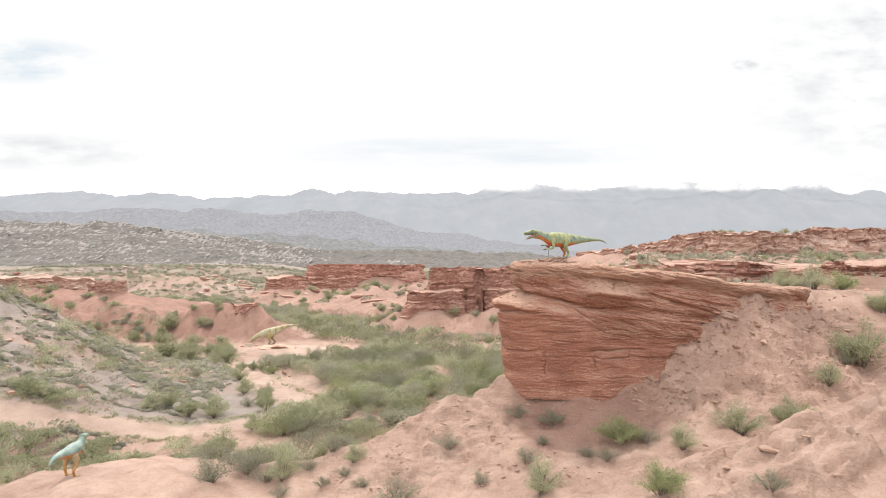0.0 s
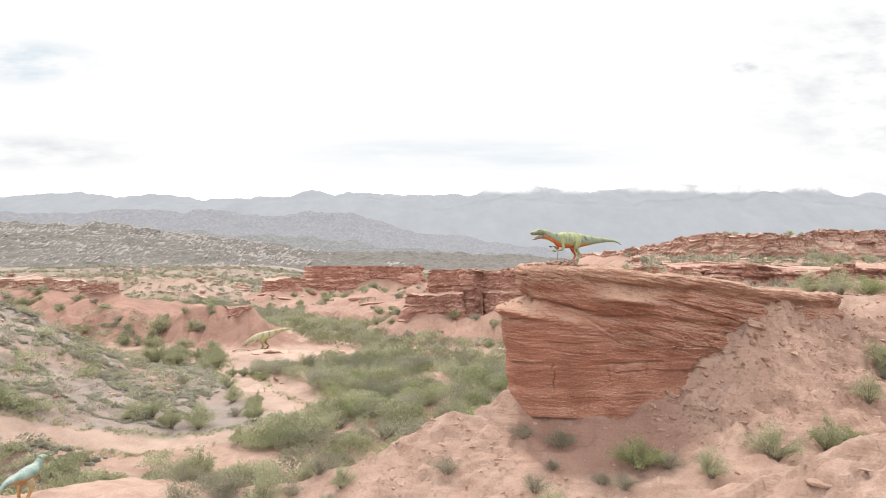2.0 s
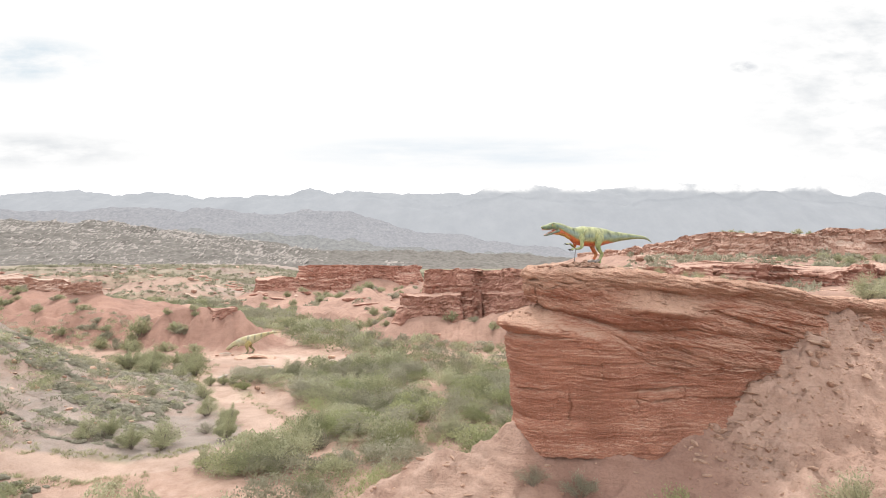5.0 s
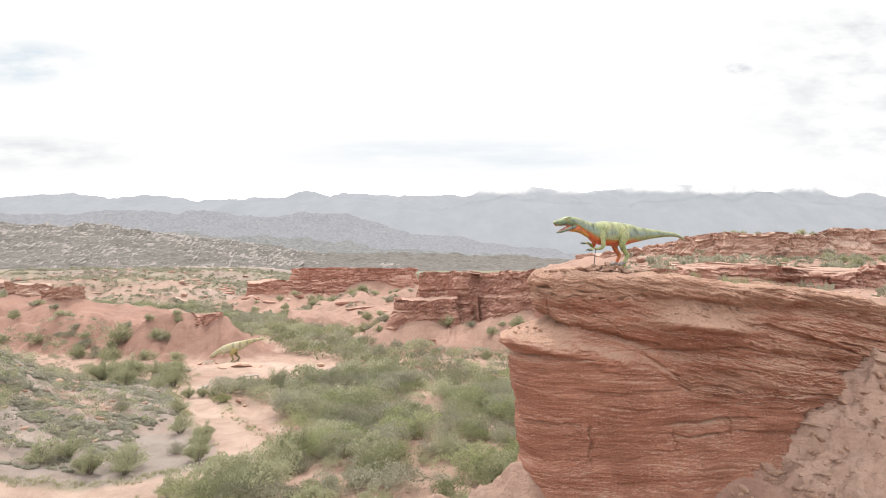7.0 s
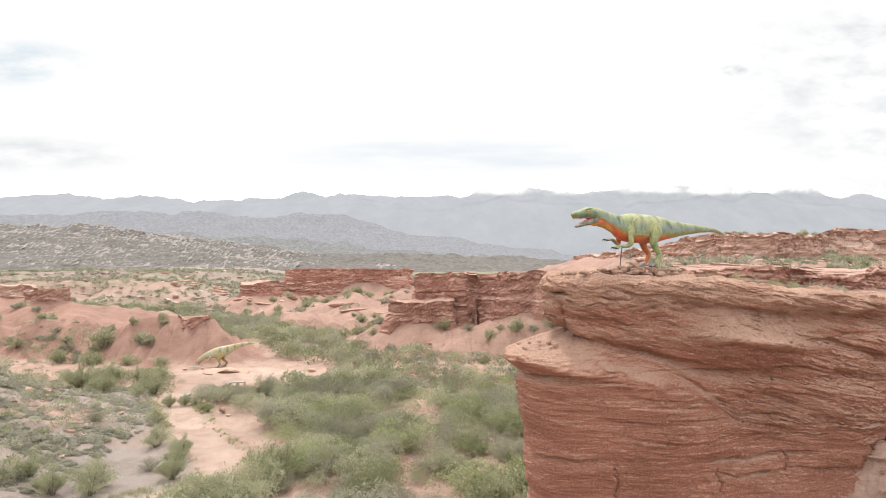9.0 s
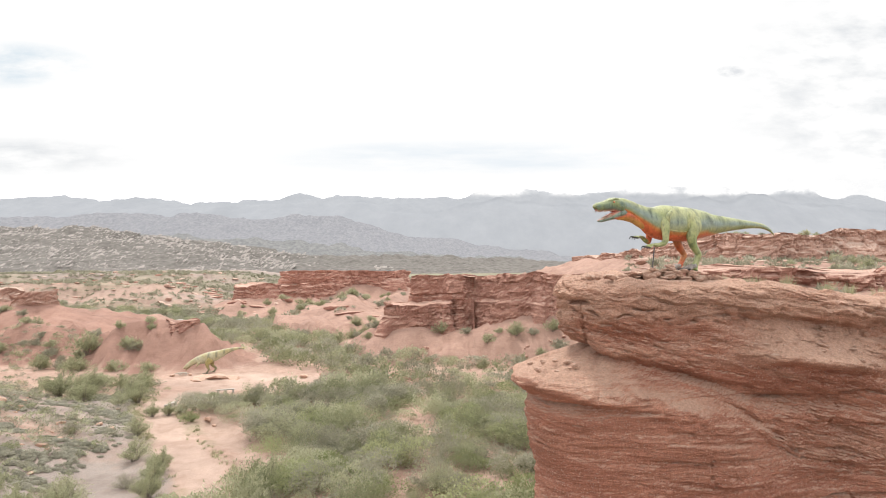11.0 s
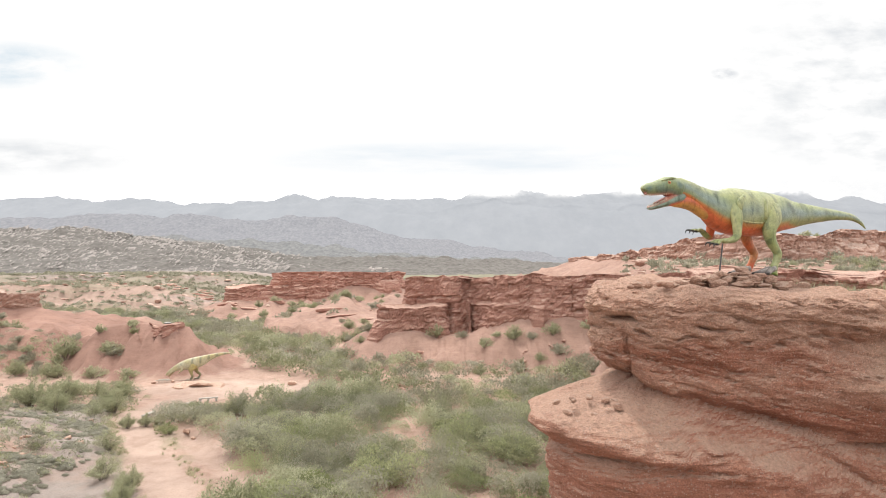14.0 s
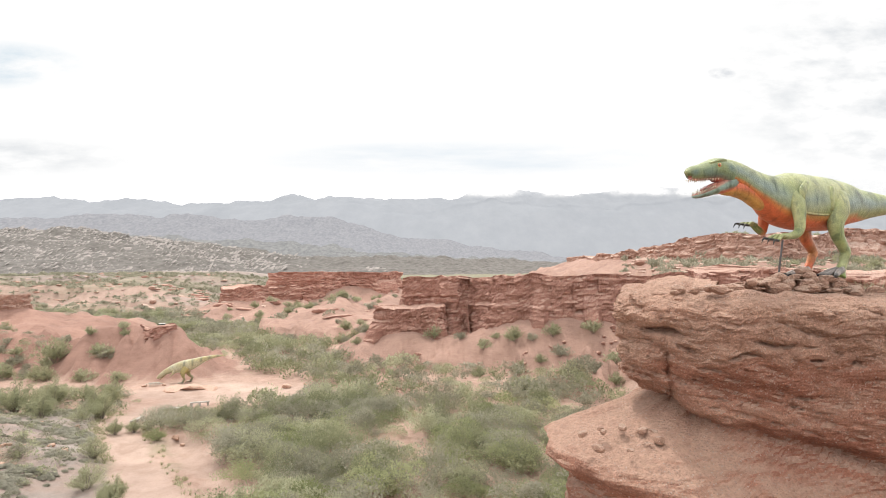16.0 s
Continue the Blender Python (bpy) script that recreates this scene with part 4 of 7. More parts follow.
# ---- hills and ranges far off ----
def hill(name, x0, x1, y0, y1, crest_x, crest_z, mat, label, step, rough, seed, power=1.0):
    xs = np.arange(x0, x1, step)
    ys = np.arange(y0, y1, step * 1.5)
    X, Y = np.meshgrid(xs, ys)
    t = (Y - y0) / (y1 - y0)
    shape = np.power(np.clip(np.sin(np.minimum(t / 0.75, 1.3) * math.pi / 2), 0, 1), power)
    crest = np.interp(X, crest_x, crest_z)
    Z = -12 + (crest + 12) * shape + rough * shape * fbm(X / (rough * 7), Y / (rough * 7), 0, 6, seed, 0.55) - rough * 0.9 * shape * np.abs(fbm(X / (rough * 9), Y / (rough * 16), 0, 4, seed + 1))
    ob = new(name, grid_mesh(name, np.stack([X, Y, Z], -1), mat))
    tagged(ob, label, "hill", kind="structure")
    return X, Y, Z


# the haze painted into each glow colour grows paler with distance
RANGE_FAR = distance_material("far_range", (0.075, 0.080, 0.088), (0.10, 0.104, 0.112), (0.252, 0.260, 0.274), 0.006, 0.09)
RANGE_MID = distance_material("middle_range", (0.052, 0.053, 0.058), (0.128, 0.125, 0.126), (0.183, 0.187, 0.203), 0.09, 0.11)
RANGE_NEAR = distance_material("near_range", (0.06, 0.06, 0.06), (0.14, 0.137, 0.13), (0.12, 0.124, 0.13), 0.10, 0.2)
HX, HY, HZ = hill("hill", -1500, 250, 430, 1250, (-1500, -760, -580, -465, -350, -250, -150, 0, 250), (78, 76, 72, 62, 46, 27, 12, 2, -4), SCRUB_HILL,
                  "grey scrub hill strewn with pale granite boulders", 4.0, 8.0, 200)
hill("hill", -420, 420, 640, 1180, (-420, -250, -80, 40, 140, 230, 330, 420), (30, 27, 25, 22, 19, 13, 4, -6), SCRUB_HILL, "low grey-green scrub ridge beyond the mesas", 5.0, 5.0, 205)
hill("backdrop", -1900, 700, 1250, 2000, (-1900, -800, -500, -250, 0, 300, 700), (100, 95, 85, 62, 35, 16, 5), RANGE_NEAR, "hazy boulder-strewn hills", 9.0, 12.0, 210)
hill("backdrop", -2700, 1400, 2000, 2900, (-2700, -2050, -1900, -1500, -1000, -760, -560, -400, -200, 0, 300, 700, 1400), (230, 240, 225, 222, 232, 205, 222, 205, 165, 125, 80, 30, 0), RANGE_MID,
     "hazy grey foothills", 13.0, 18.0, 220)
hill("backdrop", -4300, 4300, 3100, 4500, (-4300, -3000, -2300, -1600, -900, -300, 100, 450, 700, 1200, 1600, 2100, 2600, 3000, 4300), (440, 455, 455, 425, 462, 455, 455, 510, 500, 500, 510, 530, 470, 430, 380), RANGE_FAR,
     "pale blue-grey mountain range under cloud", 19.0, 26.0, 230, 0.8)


def cloud_bank():
    """Cloud clinging to the crest of the far range, thin at its lower hem."""
    m, nodes, links, b = material("low_cloud", 1.0)
    geo = nodes.new("ShaderNodeNewGeometry")
    sep = nodes.new("ShaderNodeSeparateXYZ")
    links.new(geo.outputs["Position"], sep.inputs["Vector"])
    billow = noise_node(nodes, links, 0.0042, 8, geo.outputs["Position"], (1.0, 0.2, 1.7), 0.6)
    tall = math_node(nodes, links, "DIVIDE", math_node(nodes, links, "SUBTRACT", sep.outputs["Z"], 409.0), 46.0, True)
    cover = math_node(nodes, links, "ADD", tall, math_node(nodes, links, "MULTIPLY", math_node(nodes, links, "SUBTRACT", billow, 0.49), 5.0))
    cover = math_node(nodes, links, "MULTIPLY", math_node(nodes, links, "MULTIPLY", cover, 1.0, True), math_node(nodes, links, "MULTIPLY", tall, 1.6, True), True)
    cover = math_node(nodes, links, "MULTIPLY", cover, math_node(nodes, links, "DIVIDE", math_node(nodes, links, "ADD", sep.outputs["X"], 500.0), 900.0, True), True)
    cover = math_node(nodes, links, "MULTIPLY", cover, math_node(nodes, links, "DIVIDE", math_node(nodes, links, "SUBTRACT", 590.0, sep.outputs["Z"]), 90.0, True), True)
    glow = nodes.new("ShaderNodeEmission")
    links.new(ramp_node(nodes, links, billow, [(0.35, (0.565, 0.57, 0.58)), (0.55, (0.645, 0.64, 0.635))]), glow.inputs["Color"])
    clear = nodes.new("ShaderNodeBsdfTransparent")
    ms = nodes.new("ShaderNodeMixShader")
    links.new(cover, ms.inputs["Fac"])
    links.new(clear.outputs["BSDF"], ms.inputs[1])
    links.new(glow.outputs["Emission"], ms.inputs[2])
    links.new(ms.outputs["Shader"], nodes["Material Output"].inputs["Surface"])
    xs, zs = np.linspace(-3200, 3200, 65), np.linspace(400, 600, 6)
    X, Z = np.meshgrid(xs, zs)
    ob = new("backdrop", grid_mesh("backdrop", np.stack([X, 3680 + 30 * np.sin(X * 0.004), Z], -1), m))
    tagged(ob, "white cloud clinging to the mountain crest", "cloud", kind="structure")


cloud_bank()


# ---- plants ----
def stem_ends(rng, radius, tall, count):
    """Tips of the stems of one bush: they fan out unevenly from its foot."""
    a = rng.uniform(0, 2 * math.pi, count)
    r = radius * np.sqrt(rng.uniform(0.01, 1.0, count))
    h = tall * (1 - 0.5 * (r / radius) ** 2) * rng.uniform(0.6, 1.18, count)
    p1, p2 = rng.uniform(0, 2 * math.pi, 2)
    r = r * (1 + 0.22 * np.sin(a + p1) + 0.18 * np.sin(2 * a + p2))
    return np.stack([r * np.cos(a), r * np.sin(a), h], 1)


def shrub_arrays(rng, radius, tall, leaves, size, lobes, ends=None):
    """Leaf sprays of one bush, as slender triangles set along its stems, thickest towards the tips."""
    if ends is None:
        ends = stem_ends(rng, radius, tall, lobes * 3)
    e = ends[rng.integers(0, len(ends), leaves)]
    t = (0.28 + 0.76 * np.power(rng.uniform(0, 1, leaves), 0.62))[:, None]
    p = np.concatenate([e[:, :2] * np.power(t, 1.25), e[:, 2:] * np.power(t, 0.85)], 1)
    p += rng.normal(size=(leaves, 3)) * radius * 0.082 * (0.45 + t) * np.array([1, 1, 0.8])
    p[:, 2] = np.maximum(p[:, 2], 0.05 * tall * rng.uniform(0.4, 1.6, leaves))
    d1 = e / (np.linalg.norm(e, axis=1)[:, None] + 1e-6) * 0.8 + rng.normal(size=(leaves, 3)) * 0.55 + np.array([0, 0, 0.2])
    d1 /= np.linalg.norm(d1, axis=1)[:, None]
    d2 = np.cross(d1, rng.normal(size=(leaves, 3)))
    d2 /= np.linalg.norm(d2, axis=1)[:, None] + 1e-6
    w = size * rng.uniform(0.6, 1.6, leaves)[:, None]
    tri = np.stack([p - d2 * w * 0.24, p + d2 * w * 0.24, p + d1 * w], 1)
    return tri.reshape(-1, 3)


def clump_arrays(rng, radius, tall, leaves, size, lobes):
    """Leaf sprays of a rounded, many-headed bush seen from afar."""
    a, r = rng.uniform(0, 2 * math.pi, lobes), radius * np.sqrt(rng.uniform(0.0, 0.62, lobes))
    c = np.stack([r * np.cos(a), r * np.sin(a), tall * (0.50 - 0.26 * (r / radius) ** 2) * rng.uniform(0.75, 1.15, lobes)], 1)
    big = radius * rng.uniform(0.26, 0.50, lobes)
    pick = rng.integers(0, lobes, leaves)
    v = rng.normal(size=(leaves, 3))
    v[:, 2] = np.abs(v[:, 2]) * np.where(rng.uniform(0, 1, leaves) < 0.2, -1, 1)
    v /= np.linalg.norm(v, axis=1)[:, None]
    p = c[pick] + v * (big[pick] * rng.uniform(0.72, 1.08, leaves))[:, None] * np.array([1, 1, 0.85 * tall / radius])
    p[:, 2] = np.maximum(p[:, 2], 0.05 * tall * rng.uniform(0.4, 1.6, leaves))
    d1 = v * 0.7 + rng.normal(size=(leaves, 3)) * 0.6 + np.array([0, 0, 0.3])
    d1 /= np.linalg.norm(d1, axis=1)[:, None]
    d2 = np.cross(d1, rng.normal(size=(leaves, 3)))
    d2 /= np.linalg.norm(d2, axis=1)[:, None] + 1e-6
    w = size * rng.uniform(0.6, 1.5, leaves)[:, None]
    return np.stack([p - d2 * w * 0.32, p + d2 * w * 0.32, p + d1 * w * 0.85], 1).reshape(-1, 3)


def tubes(paths, sides=4):
    """Tapered stems: each path is a list of (point, radius)."""
    verts, quads = [], []
    for path in paths:
        base = len(verts)
        for i, (p, r) in enumerate(path):
            a = Vector(path[max(i - 1, 0)][0])
            b = Vector(path[min(i + 1, len(path) - 1)][0])
            d = (b - a).normalized()
            e = d.cross(Vector((0.3, 0.9, 0.2))).normalized()
            f = d.cross(e)
            for k in range(sides):
                t = 2 * math.pi * k / sides
                verts.append(Vector(p) + e * (r * math.cos(t)) + f * (r * math.sin(t)))
        for i in range(len(path) - 1):
            for k in range(sides):
                k2 = (k + 1) % sides
                quads.append((base + i * sides + k, base + i * sides + k2, base + (i + 1) * sides + k2, base + (i + 1) * sides + k))
    return np.array([tuple(v) for v in verts]), np.array(quads)


def stem_paths(rng, ends, thick):
    paths = []
    for tip in ends:
        foot = np.array([tip[0] * 0.06, tip[1] * 0.06, -0.15])
        bend = np.array([tip[0] * 0.42, tip[1] * 0.42, tip[2] * 0.55]) + rng.normal(size=3) * 0.03
        paths.append([(foot, thick), (bend, thick * 0.6), (tip * 0.97, thick * 0.15)])
        twig = bend + (tip - bend) * 0.6 + rng.normal(size=3) * 0.16
        twig[2] = abs(twig[2]) + 0.05
        paths.append([(bend, thick * 0.4), (twig, thick * 0.12)])
    return paths


def shrub(label, radius, tall, leaves, size, lobes, mat, seed, stems=12, thick=0.03):
    rng = np.random.default_rng(seed)
    root = new("shrub")
    ends = stem_ends(rng, radius, tall, lobes * 3)
    verts = shrub_arrays(rng, radius, tall, leaves, size, lobes, ends)
    polys = np.arange(len(verts)).reshape(-1, 3)
    part("foliage", raw_mesh("foliage", verts, polys, mat, False, dict(tint=np.full(len(verts), rng.uniform(0.2, 0.8)))), root)
    v, f = tubes(stem_paths(rng, ends[:stems], thick))
    part("trunk", raw_mesh("trunk", v, f, TWIG), root, "thin grey-brown branching stem")
    return tagged(root, label, "shrub", "desert shrubs")


def plant(proto, x, y, scale=1.0, turn=0.0, used={}):
    m = pose(x, y, height(x, y) - (0.25 if y > 115 else 0.04), 0, 0, turn)
    if proto.name not in used:
        used[proto.name] = True
        proto.matrix_basis = m @ Matrix.Scale(scale, 4)
        return proto
    ob = copy_thing(proto, m)
    ob.scale = (scale, scale, scale)
    return ob


SHRUBS = [
    shrub("grey-green creosote shrub on dry soil", 1.0, 1.5, 5200, 0.072, 11, LEAF, 1, 16),
    shrub("olive desert shrub with sparse fine leaves", 1.0, 1.35, 3600, 0.07, 9, LEAF, 2, 18),
    shrub("dusty grey thorn shrub with bare twigs", 0.95, 1.0, 2000, 0.06, 10, LEAF_GREY, 3, 26, 0.018),
    shrub("fresh green bush with feathery leaves", 1.05, 1.25, 4200, 0.075, 9, LEAF_FRESH, 4, 16),
    shrub("low silvery scrub tuft", 0.85, 0.8, 2000, 0.062, 9, LEAF_GREY, 5, 20, 0.016),
]
SHRUBS_FAR = [
    shrub("grey-green desert shrub below a cliff", 1.0, 1.35, 1000, 0.15, 9, LEAF, 21, 8),
    shrub("olive desert shrub below a cliff", 1.0, 1.2, 900, 0.15, 9, LEAF, 22, 8),
    shrub("dusty grey desert shrub below a cliff", 0.95, 1.0, 800, 0.14, 9, LEAF_GREY, 23, 8),
]
# shrubs that stand by themselves: kind, place, size, turn
SINGLE = [
    (2, 5.1, 40.9, 0.85, 10), (4, 7.3, 40.6, 1.2, 60), (3, 11.2, 38.2, 1.25, 0), (1, 14.1, 35.6, 1.0, 30), (1, 18.05, 36.8, 1.3, 80), (0, 21.2, 37.2, 1.15, 120), (3, 22.6, 37.4, 0.8, 10),
    (2, 0.4, 39.8, 0.95, 15), (1, 27.0, 42.1, 1.1, 200), (0, 31.7, 45.4, 2.0, 50), (4, 30.0, 45.0, 1.1, 10), (2, 5.1, 37.1, 0.95, 140), (4, 8.9, 37.4, 0.7, 20), (0, 37.3, 50.8, 1.3, 20),
    (2, -2.66, 36.1, 1.6, 70), (1, 5.5, 33.8, 1.25, 10), (2, 2.2, 35.8, 0.75, 99), (3, 10.5, 29.3, 1.1, 44), (4, 14.6, 27.1, 0.9, 12), (2, 10.0, 36.8, 0.8, 31), (4, 6.4, 38.8, 0.7, 75), (2, 12.6, 37.6, 0.9, 200),
    (4, -5.2, 38.3, 0.7, 40), (4, -7.8, 39.0, 0.75, 90), (1, -10.9, 41.2, 1.3, 10), (2, -15.4, 39.9, 1.7, 120), (2, -13.6, 41.9, 1.2, 300),
    (0, -48.6, 113.6, 2.4, 20), (0, -38.9, 107.4, 1.7, 80), (0, -50.5, 109.0, 2.6, 140), (1, -40.0, 104.6, 1.3, 200), (0, -64.2, 139.2, 2.9, 33), (1, -56.0, 138.2, 2.0, 71), (1, -31.7, 92.5, 1.4, 110),
    (1, -28.3, 85.2, 1.5, 15), (2, -37.0, 89.4, 1.5, 64), (0, -45.2, 105.8, 1.9, 10), (0, -42.0, 112.0, 1.6, 250), (1, -34.9, 71.4, 1.5, 30), (0, -14.3, 67.3, 1.9, 77),
    (2, -13.5, 42.5, 1.5, 20), (1, -11.4, 43.5, 1.0, 66), (2, -9.2, 41.5, 0.9, 33), (4, -6.5, 39.5, 0.7, 12), (4, -15.5, 40.0, 0.8, 9), (1, -9.0, 45.5, 1.2, 128),
    (0, -17.5, 47.5, 1.6, 12), (1, -15, 49.5, 1.5, 40), (2, -20, 49, 1.4, 90),
    (0, -23.6, 79.3, 1.25, 0), (1, -27.6, 72.2, 1.7, 45), (0, -30.4, 71.5, 1.5, 10), (0, -33.5, 73.5, 1.4, 130), (3, -28.4, 98.9, 1.0, 20),
    (0, -42.3, 116.0, 1.9, 0), (0, -46.5, 117.5, 1.7, 55), (1, -50.5, 119, 2.0, 110), (0, -44.5, 121, 1.6, 200), (1, -66, 140.5, 2.4, 10), (0, -62, 133, 1.8, 40), (1, -55, 131.5, 1.9, 77), (0, -70, 135, 2.0, 5), (1, -48.5, 130, 1.6, 120), (0, -34.2, 101.5, 1.1, 9),
    (0, -15.5, 172, 2.4, 10), (0, -19.5, 178, 1.9, 70), (1, -12, 168, 1.6, 120), (0, 3, 150, 1.9, 30), (1, 12, 141, 1.7, 10), (0, 17, 138.5, 1.9, 88), (0, 24, 137.5, 1.7, 12), (2, 8, 146, 1.5, 50),
    (1, 31, 136.5, 2.0, 140), (0, -33, 250, 2.4, 20), (1, -45, 252, 2.2, 60), (0, -6, 262, 2.6, 90), (0, -3, 255, 2.2, 30), (1, -22, 232, 1.8, 20), (0, -36, 224, 1.7, 50), (0, 0, 240, 2.4, 10),
    (0, -12.5, 76, 2.0, 15), (1, -15.5, 69.5, 1.8, 80), (0, -13, 72.5, 1.6, 150), (2, -11.5, 72, 1.7, 31), (0, -22.3, 75.5, 1.4, 12), (1, -28.5, 74, 1.8, 300), (0, -24.2, 82, 1.3, 40), (2, -25.5, 78, 1.2, 90), (1, -21, 66.5, 1.3, 10), (2, -18, 66, 1.4, 55),
    (2, -17.5, 44.8, 1.2, 40), (2, -15.4, 43.8, 1.3, 140), (2, -12.0, 41.2, 1.1, 0), (2, -7.8, 43.0, 1.2, 210), (1, -6.0, 41.0, 0.9, 10), (2, -10.5, 39.0, 0.8, 77),
    (4, 21.5, 55.5, 1.3, 10), (4, 19.6, 56.0, 1.2, 70), (4, 23.4, 57.0, 1.3, 140), (1, 30.5, 53.5, 1.3, 30), (4, 32.5, 54.5, 1.5, 80), (1, 36, 58, 1.6, 12), (3, 40, 60, 1.5, 50),
]
SINGLE += [(k % 2, -32.8 + 1.25 * k, 103.0 + 0.40 * k + 0.5 * (k % 3), 1.0 + 0.10 * (k % 3), 37 * k) for k in range(11)]
for kind, x, y, size, turn in SINGLE:
    plant(SHRUBS_FAR[min(kind, 2)] if y > 115 else SHRUBS[kind], x, y, size, turn)
rng = np.random.default_rng(77)
for i in range(34):
    x = rng.uniform(62, 190)
    y = np.interp(x, (62, 100, 190), (168, 190, 215)) + rng.uniform(-14, 20)
    plant(SHRUBS_FAR[int(rng.integers(0, 3))], x, y, rng.uniform(1.4, 2.6), rng.uniform(0, 360))
for i in range(22):
    x = rng.uniform(8, 48)
    plant(SHRUBS_FAR[int(rng.integers(0, 3))], x, np.interp(x, (8, 16, 30, 48), (142, 134, 129, 128)) + rng.uniform(-9, 6), rng.uniform(1.0, 2.2), rng.uniform(0, 360))
for i in range(46):
    x, y = rng.uniform(-80, -2), rng.uniform(222, 272)
    plant(SHRUBS_FAR[int(rng.integers(0, 3))], x, y, rng.uniform(1.0, 2.3), rng.uniform(0, 360))
for i in range(60):
    x = rng.uniform(-135, -52)
    plant(SHRUBS_FAR[int(rng.integers(0, 3))], x, np.interp(x, (-135, -100, -52), (182, 164, 138)) + rng.uniform(-13, 8), rng.uniform(0.8, 2.0), rng.uniform(0, 360))
for i in range(18):
    x, y = rng.uniform(-24, 12), rng.uniform(150, 205)
    plant(SHRUBS_FAR[int(rng.integers(0, 3))], x, y, rng.uniform(1.0, 2.0), rng.uniform(0, 360))
for i in range(26):
    x, y = rng.uniform(110, 220), rng.uniform(244, 262)
    ob = plant(SHRUBS_FAR[int(rng.integers(0, 3))], x, y, rng.uniform(1.3, 2.2), rng.uniform(0, 360))
    ob.location.z = 24.2


def scatter(name, label, category, mat, places, kinds, seed, leaves, size):
    """Many bushes as one mass of leaf sprays."""
    rng = np.random.default_rng(seed)
    forms = []
    for i in range(kinds):
        tall = rng.uniform(0.85, 1.25)
        forms.append(clump_arrays(rng, 1.0, tall, leaves, size, int(rng.integers(7, 13))) if i % 4 else shrub_arrays(rng, 1.0, tall, leaves, size, 9))
    verts, tints = [], []
    zs = land(places[:, 0], places[:, 1])[0]
    for (x, y, r), z in zip(places, zs):
        a = rng.uniform(0, 2 * math.pi)
        c, s = math.cos(a), math.sin(a)
        f = forms[int(rng.integers(0, kinds))] * r * np.array([1, 1, rng.uniform(0.8, 1.15)])
        verts.append(np.stack([f[:, 0] * c - f[:, 1] * s + x, f[:, 0] * s + f[:, 1] * c + y, f[:, 2] + z - 0.05], 1))
        tints.append(np.full(len(f), rng.uniform(0, 1)))
    verts = np.concatenate(verts)
    ob = new(name, raw_mesh(name, verts, np.arange(len(verts)).reshape(-1, 3), mat, False, dict(tint=np.concatenate(tints))))
    return tagged(ob, label, category, kind="stuff")


def places_in(rng, count, x0, x1, y0, y1, r0, r1, chance):
    x, y = rng.uniform(x0, x1, count), rng.uniform(y0, y1, count)
    keep = rng.uniform(0, 1, count) < chance(x, y)
    x, y = x[keep], y[keep]
    return np.stack([x, y, rng.uniform(r0, r1, len(x)) * (0.75 + 0.5 * rng.uniform(0, 1, len(x)))], 1)


def bare(x, y):
    d, _ = line_distance(x, y, TRACK[::2])
    d2, _ = line_distance(x, y, WASH)
    free = sstep(2.0, 3.2, d) * sstep(1.5, 2.6, d2)
    free *= sstep(1.0, 1.15, np.hypot((x + 30) / 14, (y - 124.5) / 7.5))
    return free


def thicket(x, y):
    east = np.interp(y, (48, 62, 83, 110, 126, 140, 150, 160, 175, 190, 205, 226, 262), (1, 11, 18, 27, 28, 6, -8, -15, -24, -33, -41, -60, -95))
    west = np.interp(y, (48, 62, 70, 78, 86, 97, 103, 110, 116, 122, 130, 142, 150, 165, 190, 230, 270), (-20, -22, -17, -15.5, -15.8, -21.5, -33, -33, -17, -15, -22, -30, -36, -58, -90, -130, -150))
    inside = sstep(-1.5, 1.5, east - x) * sstep(-1.5, 1.5, x - west) * np.maximum(sstep(58, 68, y), 0.12 * sstep(46, 52, y))
    return inside * bare(x, y) * (1 - 0.97 * sstep(0.3, 0.5, land(x, y)[1]) * (y > 125)) * (0.45 + 0.55 * sstep(-0.75, -0.4, fbm(x * 0.09, y * 0.09, 0, 3, 300)))


rng = np.random.default_rng(5)
near_scrub = places_in(rng, 780, -36, 20, 48, 112, 1.2, 3.0, thicket)
far_scrub = places_in(rng, 3300, -150, 30, 112, 270, 1.3, 3.0, thicket)
scatter("scrub_thicket", "dense olive-green desert scrub filling the valley floor", "scrub", LEAF, near_scrub[::2], 9, 11, 2100, 0.062)
scatter("scrub_thicket", "dense olive-green desert scrub filling the valley floor", "scrub", LEAF_FRESH, near_scrub[1::6], 6, 12, 2100, 0.062)
scatter("scrub_thicket", "dense grey-green desert scrub filling the valley floor", "scrub", LEAF_GREY, np.concatenate([near_scrub[3::6], near_scrub[5::6]]), 7, 13, 2000, 0.060)
scatter("scrub_thicket", "olive-green scrub in the middle of the valley", "scrub", LEAF, far_scrub[::2], 8, 14, 420, 0.125)
scatter("scrub_thicket", "grey-green scrub in the middle of the valley", "scrub", LEAF_GREY, far_scrub[1::2], 8, 15, 420, 0.125)


def hillside(x, y):
    lean = -29 - x
    return sstep(2, 8, lean) * sstep(48, 62, y) * bare(x, y) * (0.55 + 0.45 * sstep(-0.2, 0.3, fbm(x * 0.07, y * 0.07, 0, 3, 310)))


